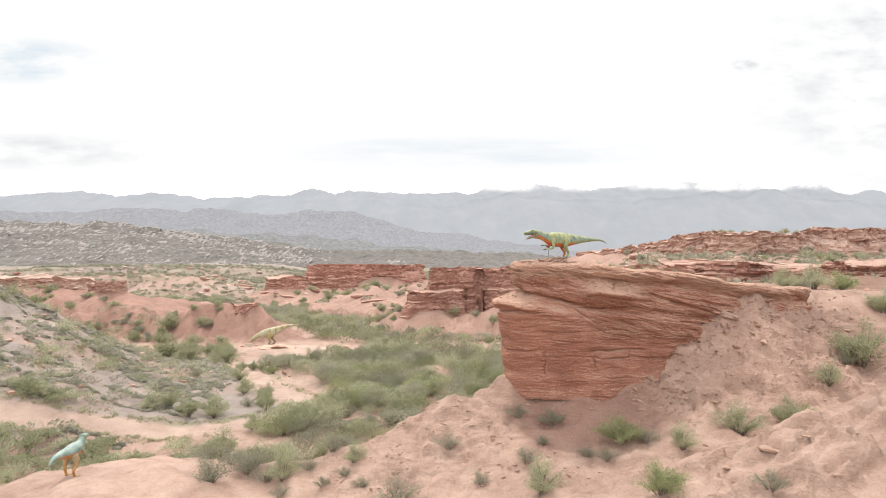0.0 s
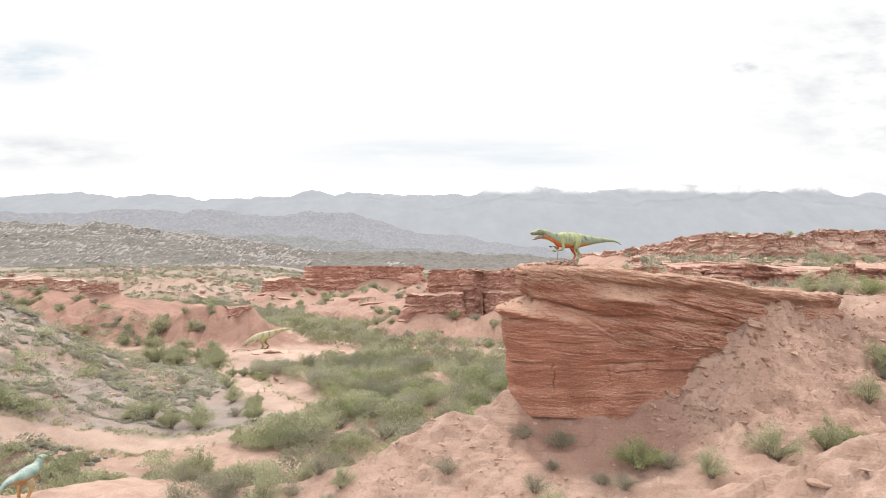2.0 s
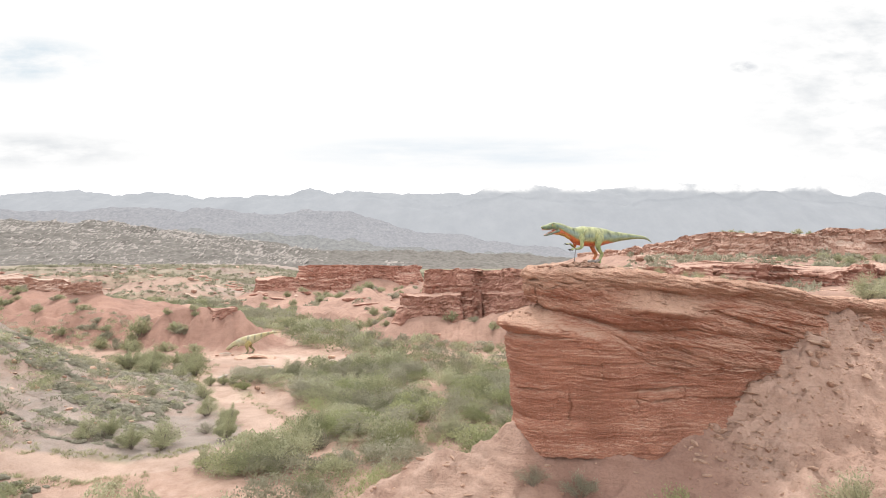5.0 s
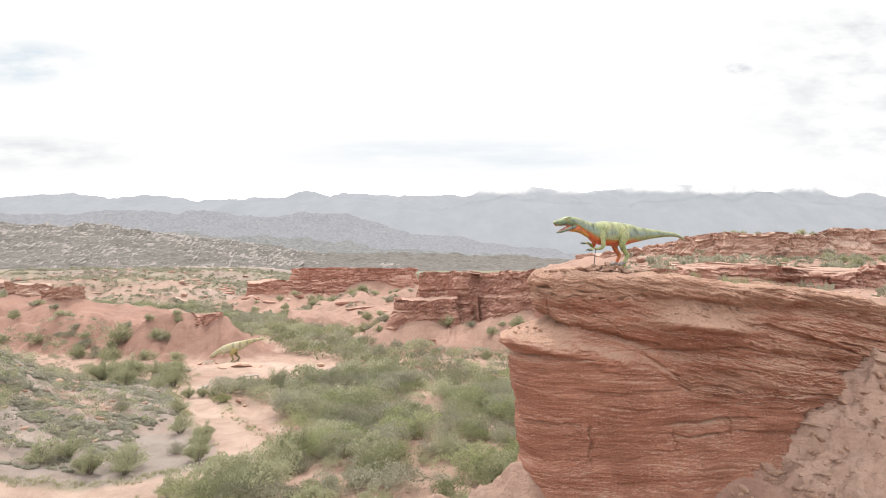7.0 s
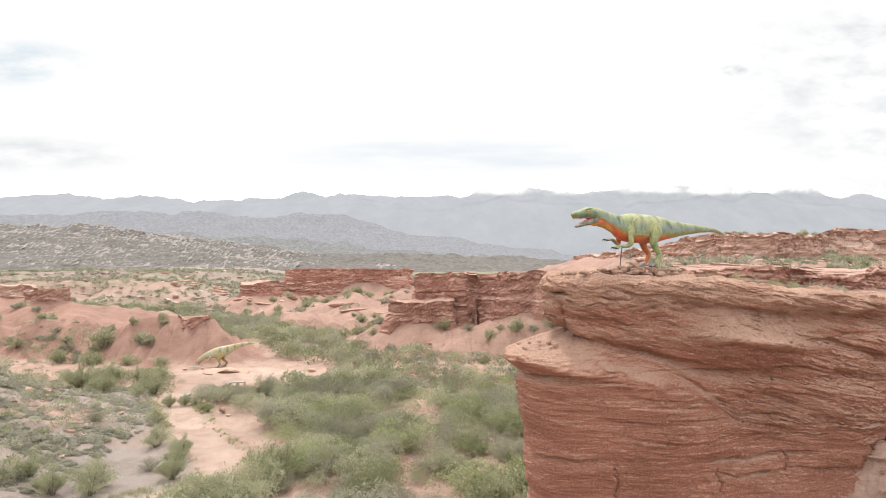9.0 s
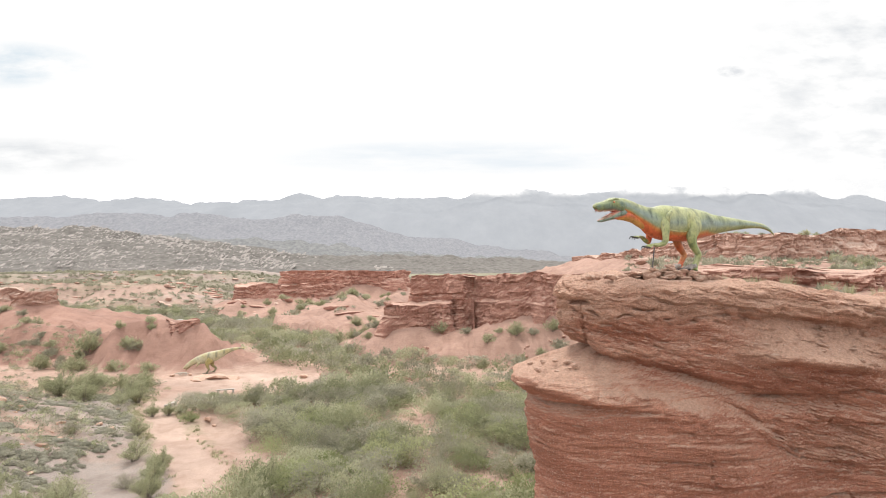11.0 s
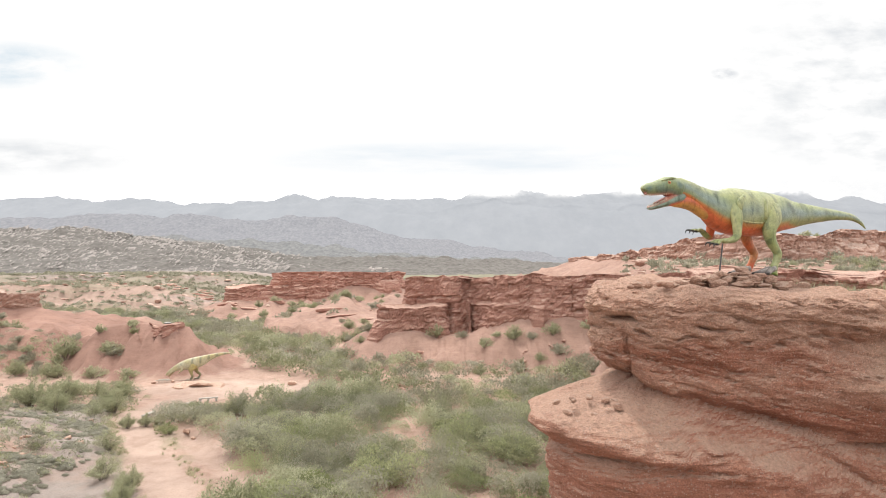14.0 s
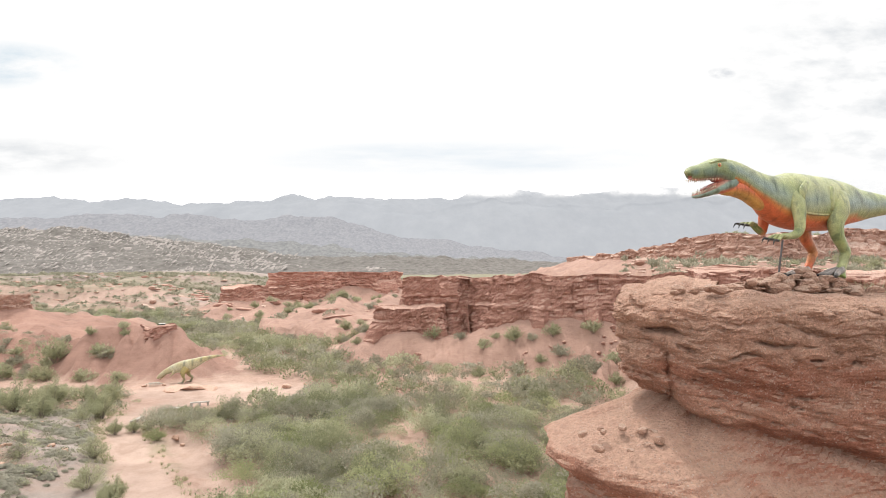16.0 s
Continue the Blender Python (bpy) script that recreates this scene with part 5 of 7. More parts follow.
hill_scrub = places_in(rng, 4300, -115, -30, 50, 152, 0.35, 1.1, lambda x, y: hillside(x, y) * np.where((y > 126) & (x > -67), 0.0, 1.0))
scatter("hillside_scrub", "scattered olive scrub on a dry hillside", "scrub", LEAF, hill_scrub[::3], 8, 16, 95, 0.20)
scatter("hillside_scrub", "scattered grey scrub on a dry hillside", "scrub", LEAF_GREY, np.concatenate([hill_scrub[1::3], hill_scrub[2::3]]), 8, 17, 95, 0.20)
dark_scrub = places_in(rng, 420, -112, -42, 62, 128, 0.7, 1.9, lambda x, y: 0.75 * hillside(x, y) * sstep(-0.3, 0.2, fbm(x * 0.05, y * 0.05, 0, 3, 312)))
scatter("hillside_scrub", "dark green bushes on the upper hillside", "scrub", LEAF, dark_scrub, 6, 19, 300, 0.12)
foot_scrub = places_in(rng, 330, -66, -19, 45, 66, 0.8, 1.6, lambda x, y: (1 - 0.85 * (y > 57) * (x > -36)) * bare(x, y) * np.where(y < np.interp(x, (-62, -30, -12), (44, 48, 47)), 0.0, 1.0))
scatter("hillside_scrub", "pale green bushes at the foot of the hillside", "scrub", LEAF, foot_scrub, 6, 18, 700, 0.12)


def cushions():
    """Low cushion plants that creep in rows along the slope."""
    rng = np.random.default_rng(23)
    x, y = rng.uniform(-86, -28, 42000), rng.uniform(54, 112, 42000)
    row = vnoise(x * 0.10 + 0.25 * y, y * 0.22 - 0.12 * x, 0, 320)
    keep = (np.abs(row) < np.where(rng.uniform(0, 1, len(x)) < 0.3, 0.34, 0.13)) & (rng.uniform(0, 1, len(x)) < 0.75 * hillside(x, y) + 0.12) & (x < -31.5) & (bare(x, y) > 0.9)
    x, y = x[keep], y[keep]
    z = land(x, y)[0]
    segs, rings = 7, 3
    ang = np.arange(segs) * 2 * math.pi / segs
    quads = []
    for k in range(rings - 1):
        quads += [(k * segs + i, k * segs + (i + 1) % segs, (k + 1) * segs + (i + 1) % segs, (k + 1) * segs + i) for i in range(segs)]
    quads = np.array(quads)
    count = len(x)
    r = rng.uniform(0.14, 0.42, count)
    verts = []
    for k, (wide, tall) in enumerate(((1.08, -0.12), (0.86, 0.50), (0.30, 0.80))):
        jag = rng.uniform(0.78, 1.2, (count, segs))
        verts.append(np.stack([x[:, None] + np.cos(ang) * wide * jag * r[:, None] * 1.35, y[:, None] + np.sin(ang) * wide * jag * r[:, None], z[:, None] + tall * jag * r[:, None] * 0.8], -1))
    verts = np.concatenate(verts, 1)
    faces = (np.arange(count)[:, None, None] * (segs * rings) + quads[None]).reshape(-1, 4)
    caps = np.arange(count)[:, None] * (segs * rings) + segs * (rings - 1)
    faces = np.concatenate([faces, caps + np.array([[0, 1, 2, 3]]), caps + np.array([[0, 3, 4, 6]])])
    me = raw_mesh("cushion_plants", verts.reshape(-1, 3), faces, CUSHION, True, dict(tint=np.repeat(rng.uniform(0, 1, count), segs * rings)))
    ob = new("cushion_plants", me)
    tagged(ob, "low grey-green cushion plants creeping in rows", "cushion plants", kind="stuff")


cushions()


def far_dots(name, label, mat, count, seed, x0, x1, y0, y1, r0, r1, chance):
    rng = np.random.default_rng(seed)
    p = places_in(rng, count, x0, x1, y0, y1, r0, r1, chance)
    scatter(name, label, "scrub", mat, p, 6, seed + 1, 28, 0.68)


far_dots("far_scrub", "scattered scrub on the far plain", LEAF_GREY, 12500, 31, -330, 20, 200, 560, 0.7, 1.6, lambda x, y: (0.4 + 0.6 * sstep(-0.25, 0.25, fbm(x * 0.02, y * 0.03, 0, 3, 330))) * (1 - 0.94 * sstep(0.46, 0.56, land(x, y)[1])))
far_dots("far_scrub", "scattered scrub on the plateau", LEAF_GREY, 1100, 33, 50, 260, 120, 235, 0.8, 1.6, lambda x, y: 0.8 * ((x - 16 - (y - 62) * 0.36) > 0))
far_dots("far_scrub", "grey scrub on the far side of the plateau", LEAF_GREY, 700, 37, 45, 150, 200, 420, 0.8, 1.8, lambda x, y: 0.8 * ((x - 10 - (y - 62) * 0.34) > 0))
near_top = places_in(np.random.default_rng(35), 150, 16, 75, 48, 125, 0.35, 0.8, lambda x, y: 0.9 * ((y - np.interp(x, (16, 20, 26, 34, 46, 75), (46.5, 47.5, 50, 53, 57, 64))) > 0) * ((x - 15 - (y - 62) * 0.36) > 0))
scatter("plateau_scrub", "low grey scrub on top of the outcrop", "scrub", LEAF_GREY, near_top, 6, 36, 420, 0.13)


def grass_tufts():
    """Dry bunch grass along the outcrop's top."""
    rng = np.random.default_rng(61)
    spots = [(10.3, 44.2), (10.9, 43.9), (11.6, 44.6), (12.4, 44.3), (13.0, 45.4), (9.9, 44.9), (14.2, 45.1), (15.5, 45.9), (11.0, 45.6), (17.0, 46.6), (12.0, 46.2), (18.6, 47.4), (13.6, 47.0), (16.0, 47.8)]
    for k, (x, y) in enumerate(spots):
        n = 90
        a = rng.uniform(0, 2 * math.pi, n)
        lean = rng.uniform(0.05, 0.55, n)
        tall = rng.uniform(0.22, 0.50, n)
        foot = np.stack([np.cos(a) * 0.08, np.sin(a) * 0.08, np.zeros(n)], 1) * rng.uniform(0.2, 1.6, (n, 1))
        tip = foot + np.stack([np.cos(a) * lean * tall, np.sin(a) * lean * tall, tall], 1)
        wide = np.stack([-np.sin(a), np.cos(a), np.zeros(n)], 1) * 0.008
        v = np.stack([foot - wide, foot + wide, tip], 1).reshape(-1, 3)
        ob = new("grass_tuft", raw_mesh("grass_tuft", v, np.arange(len(v)).reshape(-1, 3), DRY_GRASS, False, dict(tint=np.full(len(v), rng.uniform(0, 1)))))
        ob.location = (x, y, max(height(x, y), float(np.interp(x, RIM_X, RIM_Z)) - 0.25))
        ob.scale = (1.25, 1.25, 1.2)
        tagged(ob, "tuft of pale dry bunch grass on rock", "grass tuft", "grass tufts")


grass_tufts()


def verge_grass():
    """Thin pale grass along the track's edges."""
    rng = np.random.default_rng(63)
    x, y = rng.uniform(-46, -10, 9000), rng.uniform(58, 112, 9000)
    d, _ = line_distance(x, y, TRACK[::2])
    keep = (np.abs(d + 0.5 * vnoise(x * 0.3, y * 0.3, 0, 92) - 2.6) < 0.75) & (rng.uniform(0, 1, len(x)) < 0.25 + 0.75 * sstep(-0.1, 0.3, vnoise(x * 0.15, y * 0.15, 0, 93)))
    x, y = x[keep], y[keep]
    z = land(x, y)[0]
    n = 26
    a = rng.uniform(0, 2 * math.pi, (len(x), n))
    tall, lean, spread = rng.uniform(0.10, 0.34, a.shape), rng.uniform(0.1, 0.8, a.shape), rng.uniform(0.0, 0.35, a.shape)
    foot = np.stack([x[:, None] + np.cos(a) * spread, y[:, None] + np.sin(a) * spread, z[:, None] + 0 * a], -1)
    tip = foot + np.stack([np.cos(a) * lean * tall, np.sin(a) * lean * tall, tall], -1)
    wide = np.stack([-np.sin(a), np.cos(a), 0 * a], -1) * 0.022
    v = np.stack([foot - wide, foot + wide, tip], 2).reshape(-1, 3)
    ob = new("verge_grass", raw_mesh("verge_grass", v, np.arange(len(v)).reshape(-1, 3), DRY_GRASS, False, dict(tint=np.repeat(rng.uniform(0, 1, len(x)), n * 3))))
    tagged(ob, "thin yellowish grass along the edges of the track", "grass", kind="stuff")


verge_grass()


# ---- loose stones ----
def stone_mesh(seed, flat=0.7, mat=None, fine=2):
    """A broken, slightly rounded block."""
    bm = bmesh.new()
    bmesh.ops.create_icosphere(bm, subdivisions=fine, radius=1.0)
    r = random.Random(seed)
    cuts = [Vector((r.gauss(0, 1), r.gauss(0, 1), r.gauss(0, 0.8))).normalized() for i in range(9)]
    reach = [r.uniform(0.55, 0.85) for i in cuts]
    for v in bm.verts:
        for c, d in zip(cuts, reach):
            over = v.co.dot(c) - d
            if over > 0:
                v.co -= c * over * 0.92
        v.co += Vector((noise.noise(v.co * 2.3 + Vector((seed, 0, 0))), noise.noise(v.co * 2.1 + Vector((0, seed, 0))), noise.noise(v.co * 2.7))) * 0.07
        v.co.z *= flat
    me = bpy.data.meshes.new("stone")
    bm.to_mesh(me)
    bm.free()
    me.materials.append(mat or RUBBLE)
    for p in me.polygons:
        p.use_smooth = False
    return me


STONES = [stone_mesh(i, 0.6 + 0.05 * (i % 4)) for i in range(9)]
SLABS = [stone_mesh(40 + i, 0.28) for i in range(6)]
CHIPS = [stone_mesh(70 + i, 0.6 + 0.05 * (i % 4) if i < 9 else 0.3, None, 1) for i in range(15)]


def stone(x, y, size, r, lift=0.0, slab=False, group="loose stones", z=None):
    ob = new("stone", r.choice(SLABS if slab else STONES))
    zz = height(x, y) if z is None else z
    ob.matrix_basis = pose(x, y, zz + size * (0.12 if slab else 0.28) + lift, r.uniform(-12, 12), r.uniform(-12, 12), r.uniform(0, 360)) @ Matrix.Diagonal((size * r.uniform(0.8, 1.3), size * r.uniform(0.7, 1.1), size, 1))
    return tagged(ob, "broken red sandstone block on the rock top" if group.startswith("heap") else "loose piece of red sandstone", "stone", group)


r = random.Random(4)
# the heap under the statue's feet
for i in range(250):
    u, v = r.gauss(0.5, 1.15), r.uniform(-0.62, 0.45)
    x, y = 8.55 - 0.97 * u, 42.95 - 0.24 * u - 0.9 * v
    mound = 0.40 * math.exp(-((u - 0.6) / 1.6) ** 2) * math.exp(-((v - 0.0) / 0.42) ** 2)
    base = float(np.interp(x, RIM_X, RIM_Z)) + 0.0
    stone(x, y, r.uniform(0.05, 0.17), r, r.uniform(0.0, 1.0) * mound, r.random() < 0.35, "heap of stones under the statue", base)
# stones on the prow's ledge
for i in range(16):
    x, y = r.uniform(3.85, 5.2), r.uniform(41.75, 42.5)
    stone(x, y, r.uniform(0.04, 0.12), r, 0, r.random() < 0.3, "stones on the ledge", 12.22 - 0.25 * (42.3 - y))


def stone_field(name, label, places, seed, slab_share=0.5, mat=None, lean=14, stretch=1.0, turn=180, sink=0.08):
    """Many stones as one object."""
    r = random.Random(seed)
    verts, faces = [], []
    forms = []
    for s in (CHIPS if len(places) > 450 else STONES + SLABS):
        forms.append((np.array([tuple(v.co) for v in s.vertices]), np.array([tuple(p.vertices) for p in s.polygons])))
    zs = land(places[:, 0], places[:, 1])[0]
    count = 0
    for (x, y, size), z in zip(places, zs):
        k = r.randrange(9, 15) if r.random() < slab_share else r.randrange(9)
        v, f = forms[k]
        m = np.array(pose(0, 0, 0, r.uniform(-lean, lean), r.uniform(-lean, lean), r.uniform(-turn, turn)).to_3x3())
        v = (v * np.array([size * stretch * r.uniform(0.8, 1.5), size * r.uniform(0.6, 1.0), size])) @ m.T + np.array([x, y, z + size * sink])
        verts.append(v)
        faces.append(f + count)
        count += len(v)
    ob = new(name, raw_mesh(name, np.concatenate(verts), np.concatenate(faces), mat or RUBBLE, False))
    return tagged(ob, label, "stones", kind="stuff")


SOIL_STONE = rock_material("crumbling_sandstone", (0.47, 0.285, 0.212), (0.54, 0.36, 0.275), (0.50, 0.345, 0.267), 1.0, 1.6)
rng = np.random.default_rng(90)
slope = places_in(rng, 3400, 13, 34, 36.5, 51, 0.03, 0.13, lambda x, y: sstep(0, 3, y - np.interp(x, (13, 17, 28, 32), (39, 37.5, 40, 42))) * 0.75 + 0.05)
stone_field("slope_stones", "flat red sandstone slabs on a broken slope", slope, 91, 0.3, SOIL_STONE, 22, 1.2, 180, -0.08)
beds_out = places_in(rng, 1200, 13.5, 36, 37, 51, 0.05, 0.17, lambda x, y: sstep(0, 3, y - np.interp(x, (13, 17, 28, 36), (38.5, 37.5, 40, 43))) * sstep(-0.15, 0.35, fbm(x * 0.25, y * 0.4, 0, 3, 341)))
stone_field("bedrock_ledges", "thin red sandstone beds breaking through the slope", beds_out, 95, 0.25, SOIL_STONE, 10, 1.8, 45, -0.26)
spur_beds = places_in(rng, 170, -8, 6, 37.5, 43, 0.05, 0.16, lambda x, y: sstep(0, 2, y - 37.5) * sstep(-0.1, 0.3, fbm(x * 0.25, y * 0.4, 0, 3, 342)))
stone_field("bedrock_ledges", "thin red sandstone beds breaking through the spur", spur_beds, 96, 0.3, SOIL_STONE, 10, 2.0, 70, -0.3)
fore_beds = places_in(rng, 70, 5, 26, 24, 33, 0.15, 0.40, lambda x, y: sstep(0.15, 0.4, fbm(x * 0.3, y * 0.5, 0, 3, 343)))
stone_field("bedrock_ledges", "thin sandstone beds in the foreground slope", fore_beds, 97, 1.0, SOIL_STONE, 8, 1.5, 60, -0.13)
top_beds = places_in(rng, 1500, 14, 95, 47, 135, 0.12, 0.7, lambda x, y: ((y - np.interp(x, (14, 20, 26, 34, 46, 60, 95), (45, 46.5, 49, 52, 56, 58, 64))) > 0) * ((x - 14 - np.maximum(y - 62, 0) * 0.36) > 0) * 0.8)
stone_field("bedrock_ledges", "flat stones on top of the outcrop", top_beds, 98, 0.8, RUBBLE, 6, 1.3)
ends = places_in(rng, 330, 12.5, 26, 38.5, 49, 0.08, 0.34, lambda x, y: np.exp(-((y - np.interp(x, (12, 16, 20, 26), (41.2, 42.0, 43.5, 46.2))) / 0.9) ** 2) * 0.9)
stone_field("slope_stones", "angular red sandstone blocks where the face runs out", ends, 99, 0.4, SOIL_STONE, 18, 1.3, 120, -0.06)
foot = places_in(rng, 750, -6, 16, 33, 43, 0.03, 0.13, lambda x, y: 0.25 + 0.75 * sstep(0.0, 0.35, fbm(x * 0.3, y * 0.3, 0, 3, 340)))
stone_field("slope_stones", "loose stones below the outcrop", foot, 92, 0.3, SOIL_STONE)
r = random.Random(55)
for i in range(70):
    x, deep = r.gauss(11.8, 0.9), r.uniform(1.0, 1.8)
    stone(x, float(np.interp(x, (8.5, 12, 16), (42.25, 42.6, 43.4))) - (1.15 * (deep - 0.85) - 0.05), r.uniform(0.03, 0.13), r, -0.02, r.random() < 0.4, "debris on the rock bench", float(np.interp(x, RIM_X, RIM_Z)) - deep)
left = places_in(rng, 420, -70, -30, 55, 110, 0.12, 0.45, lambda x, y: hillside(x, y))
stone_field("slope_stones", "dark stones on the hillside", left, 93, 0.4)


plateau = places_in(rng, 520, 45, 170, 180, 400, 0.4, 2.0, lambda x, y: 0.85 * ((x - 10 - (y - 62) * 0.34) > 0))
stone_field("plateau_stones", "pale broken ledges on the far plateau", plateau, 104, 0.8, ROCK_PALE, 8, 1.8)
talus = places_in(rng, 1900, -8, 50, 118, 150, 0.10, 0.6, lambda x, y: 0.8 * sstep(-0.2, 0.3, fbm(x * 0.1, y * 0.15, 0, 3, 361)) * (y < np.interp(x, (-8, 5, 15, 30, 50), (152, 150, 142, 137, 136))))
stone_field("slope_stones", "fallen red blocks below the middle mesa", talus, 103, 0.4, ROCK_FAR)
ledge_stones = places_in(rng, 900, -300, -20, 200, 520, 0.6, 2.4, lambda x, y: sstep(-0.05, 0.25, fbm(x * 0.02, y * 0.04, 0, 3, 360)))
stone_field("plain_stones", "pale sandstone slabs scattered over the far plain", ledge_stones, 94, 0.9, ROCK_PALE)
red_ledges = places_in(rng, 800, -290, -10, 195, 430, 0.5, 1.7, lambda x, y: sstep(0.12, 0.32, fbm(x * 0.016, y * 0.06, 0, 3, 362)))
stone_field("plain_stones", "low red sandstone ledges across the far plain", red_ledges, 105, 0.5, ROCK_FAR, 6, 2.6, 14, 0.0)


def hill_boulders():
    rng = np.random.default_rng(101)
    n = 76000
    rows, cols = HZ.shape
    i, j = rng.integers(2, rows - 2, n), rng.integers(2, cols - 2, n)
    keep = rng.uniform(0, 1, n) < 0.34 + 0.60 * sstep(-0.15, 0.45, fbm(HX[i, j] * 0.012, HY[i, j] * 0.012, 0, 3, 350))
    keep &= (HZ[i, j] > 3) & (HY[i, j] < 1130)
    i, j = i[keep], j[keep]
    base = np.array([(-1, -1, -0.4), (1, -1, -0.4), (1, 1, -0.4), (-1, 1, -0.4), (-0.5, -0.35, 0.5), (0.45, -0.3, 0.62), (0.42, 0.5, 0.7), (-0.42, 0.4, 0.55)], float)
    quad = np.array([(4, 5, 6, 7), (0, 1, 5, 4), (1, 2, 6, 5), (2, 3, 7, 6), (3, 0, 4, 7)])
    m = len(i)
    size = rng.uniform(0.4, 1.35, m) * np.where(rng.uniform(0, 1, m) < 0.10, 2.5, 1.0)
    size *= np.clip(HY[i, j] / 850, 0.45, 1.2)
    a = rng.uniform(-0.5, 0.5, m)
    v = base[None] * (1 + rng.normal(size=(m, 8, 3)) * 0.15) * size[:, None, None] * np.array([1.5, 0.9, 0.55])
    c, s = np.cos(a), np.sin(a)
    x = v[..., 0] * c[:, None] - v[..., 1] * s[:, None]
    y = v[..., 0] * s[:, None] + v[..., 1] * c[:, None]
    tilt = rng.normal(0.5, 0.28, m)[:, None]
    z = v[..., 2] + x * tilt + y * 0.6
    p = np.stack([x + (HX[i, j] + rng.uniform(-3, 3, m))[:, None], y + (HY[i, j] + rng.uniform(-4, 4, m))[:, None], z + HZ[i, j][:, None]], -1)
    faces = (np.arange(m)[:, None, None] * 8 + quad[None]).reshape(-1, 4)
    ob = new("hill_boulders", raw_mesh("hill_boulders", p.reshape(-1, 3), faces, BOULDER, False))
    tagged(ob, "pale granite boulders strewn over a far hill", "boulders", kind="stuff")


hill_boulders()


# ---- statues ----
def statue_material():
    m, nodes, links, b = material("painted_fibreglass", 0.40)
    paint = attribute_node(nodes, "paint", True)
    co = nodes.new("ShaderNodeTexCoord").outputs["Object"]
    blot = noise_node(nodes, links, 4.5, 9, co, rough=0.72)
    streak = noise_node(nodes, links, 3.0, 8, co, (4.0, 1.0, 1.1), 0.7)
    scales = nodes.new("ShaderNodeTexVoronoi")
    scales.feature = "DISTANCE_TO_EDGE"
    scales.inputs["Scale"].default_value = 26.0
    links.new(co, scales.inputs["Vector"])
    grime = noise_node(nodes, links, 15.0, 6, co, rough=0.7)
    col = mix_node(nodes, links, 0.6, paint, ramp_node(nodes, links, blot, [(0.3, (0.50, 0.56, 0.58)), (0.48, (0.95, 0.97, 0.95)), (0.68, (1.38, 1.34, 1.20))]), "MULTIPLY")
    col = mix_node(nodes, links, 0.75, col, ramp_node(nodes, links, streak, [(0.36, (0.42, 0.48, 0.50)), (0.46, (1, 1, 1)), (0.66, (1.12, 1.10, 1.04))]), "MULTIPLY")
    col = mix_node(nodes, links, 0.18, col, ramp_node(nodes, links, scales.outputs["Distance"], [(0.0, (0.55, 0.57, 0.52)), (0.12, (1, 1, 1)), (0.5, (1.12, 1.12, 1.08))]), "MULTIPLY")
    col = mix_node(nodes, links, 0.4, col, ramp_node(nodes, links, grime, [(0.35, (0.62, 0.62, 0.60)), (0.55, (1.08, 1.08, 1.08))]), "MULTIPLY")
    links.new(col, b.inputs["Base Color"])
    b.inputs["Specular IOR Level"].default_value = 0.45
    h = math_node(nodes, links, "ADD", math_node(nodes, links, "MULTIPLY", scales.outputs["Distance"], 1.6), grime)
    bump_node(nodes, links, b, h, 0.55, 0.012)
    return m


PAINT = statue_material()


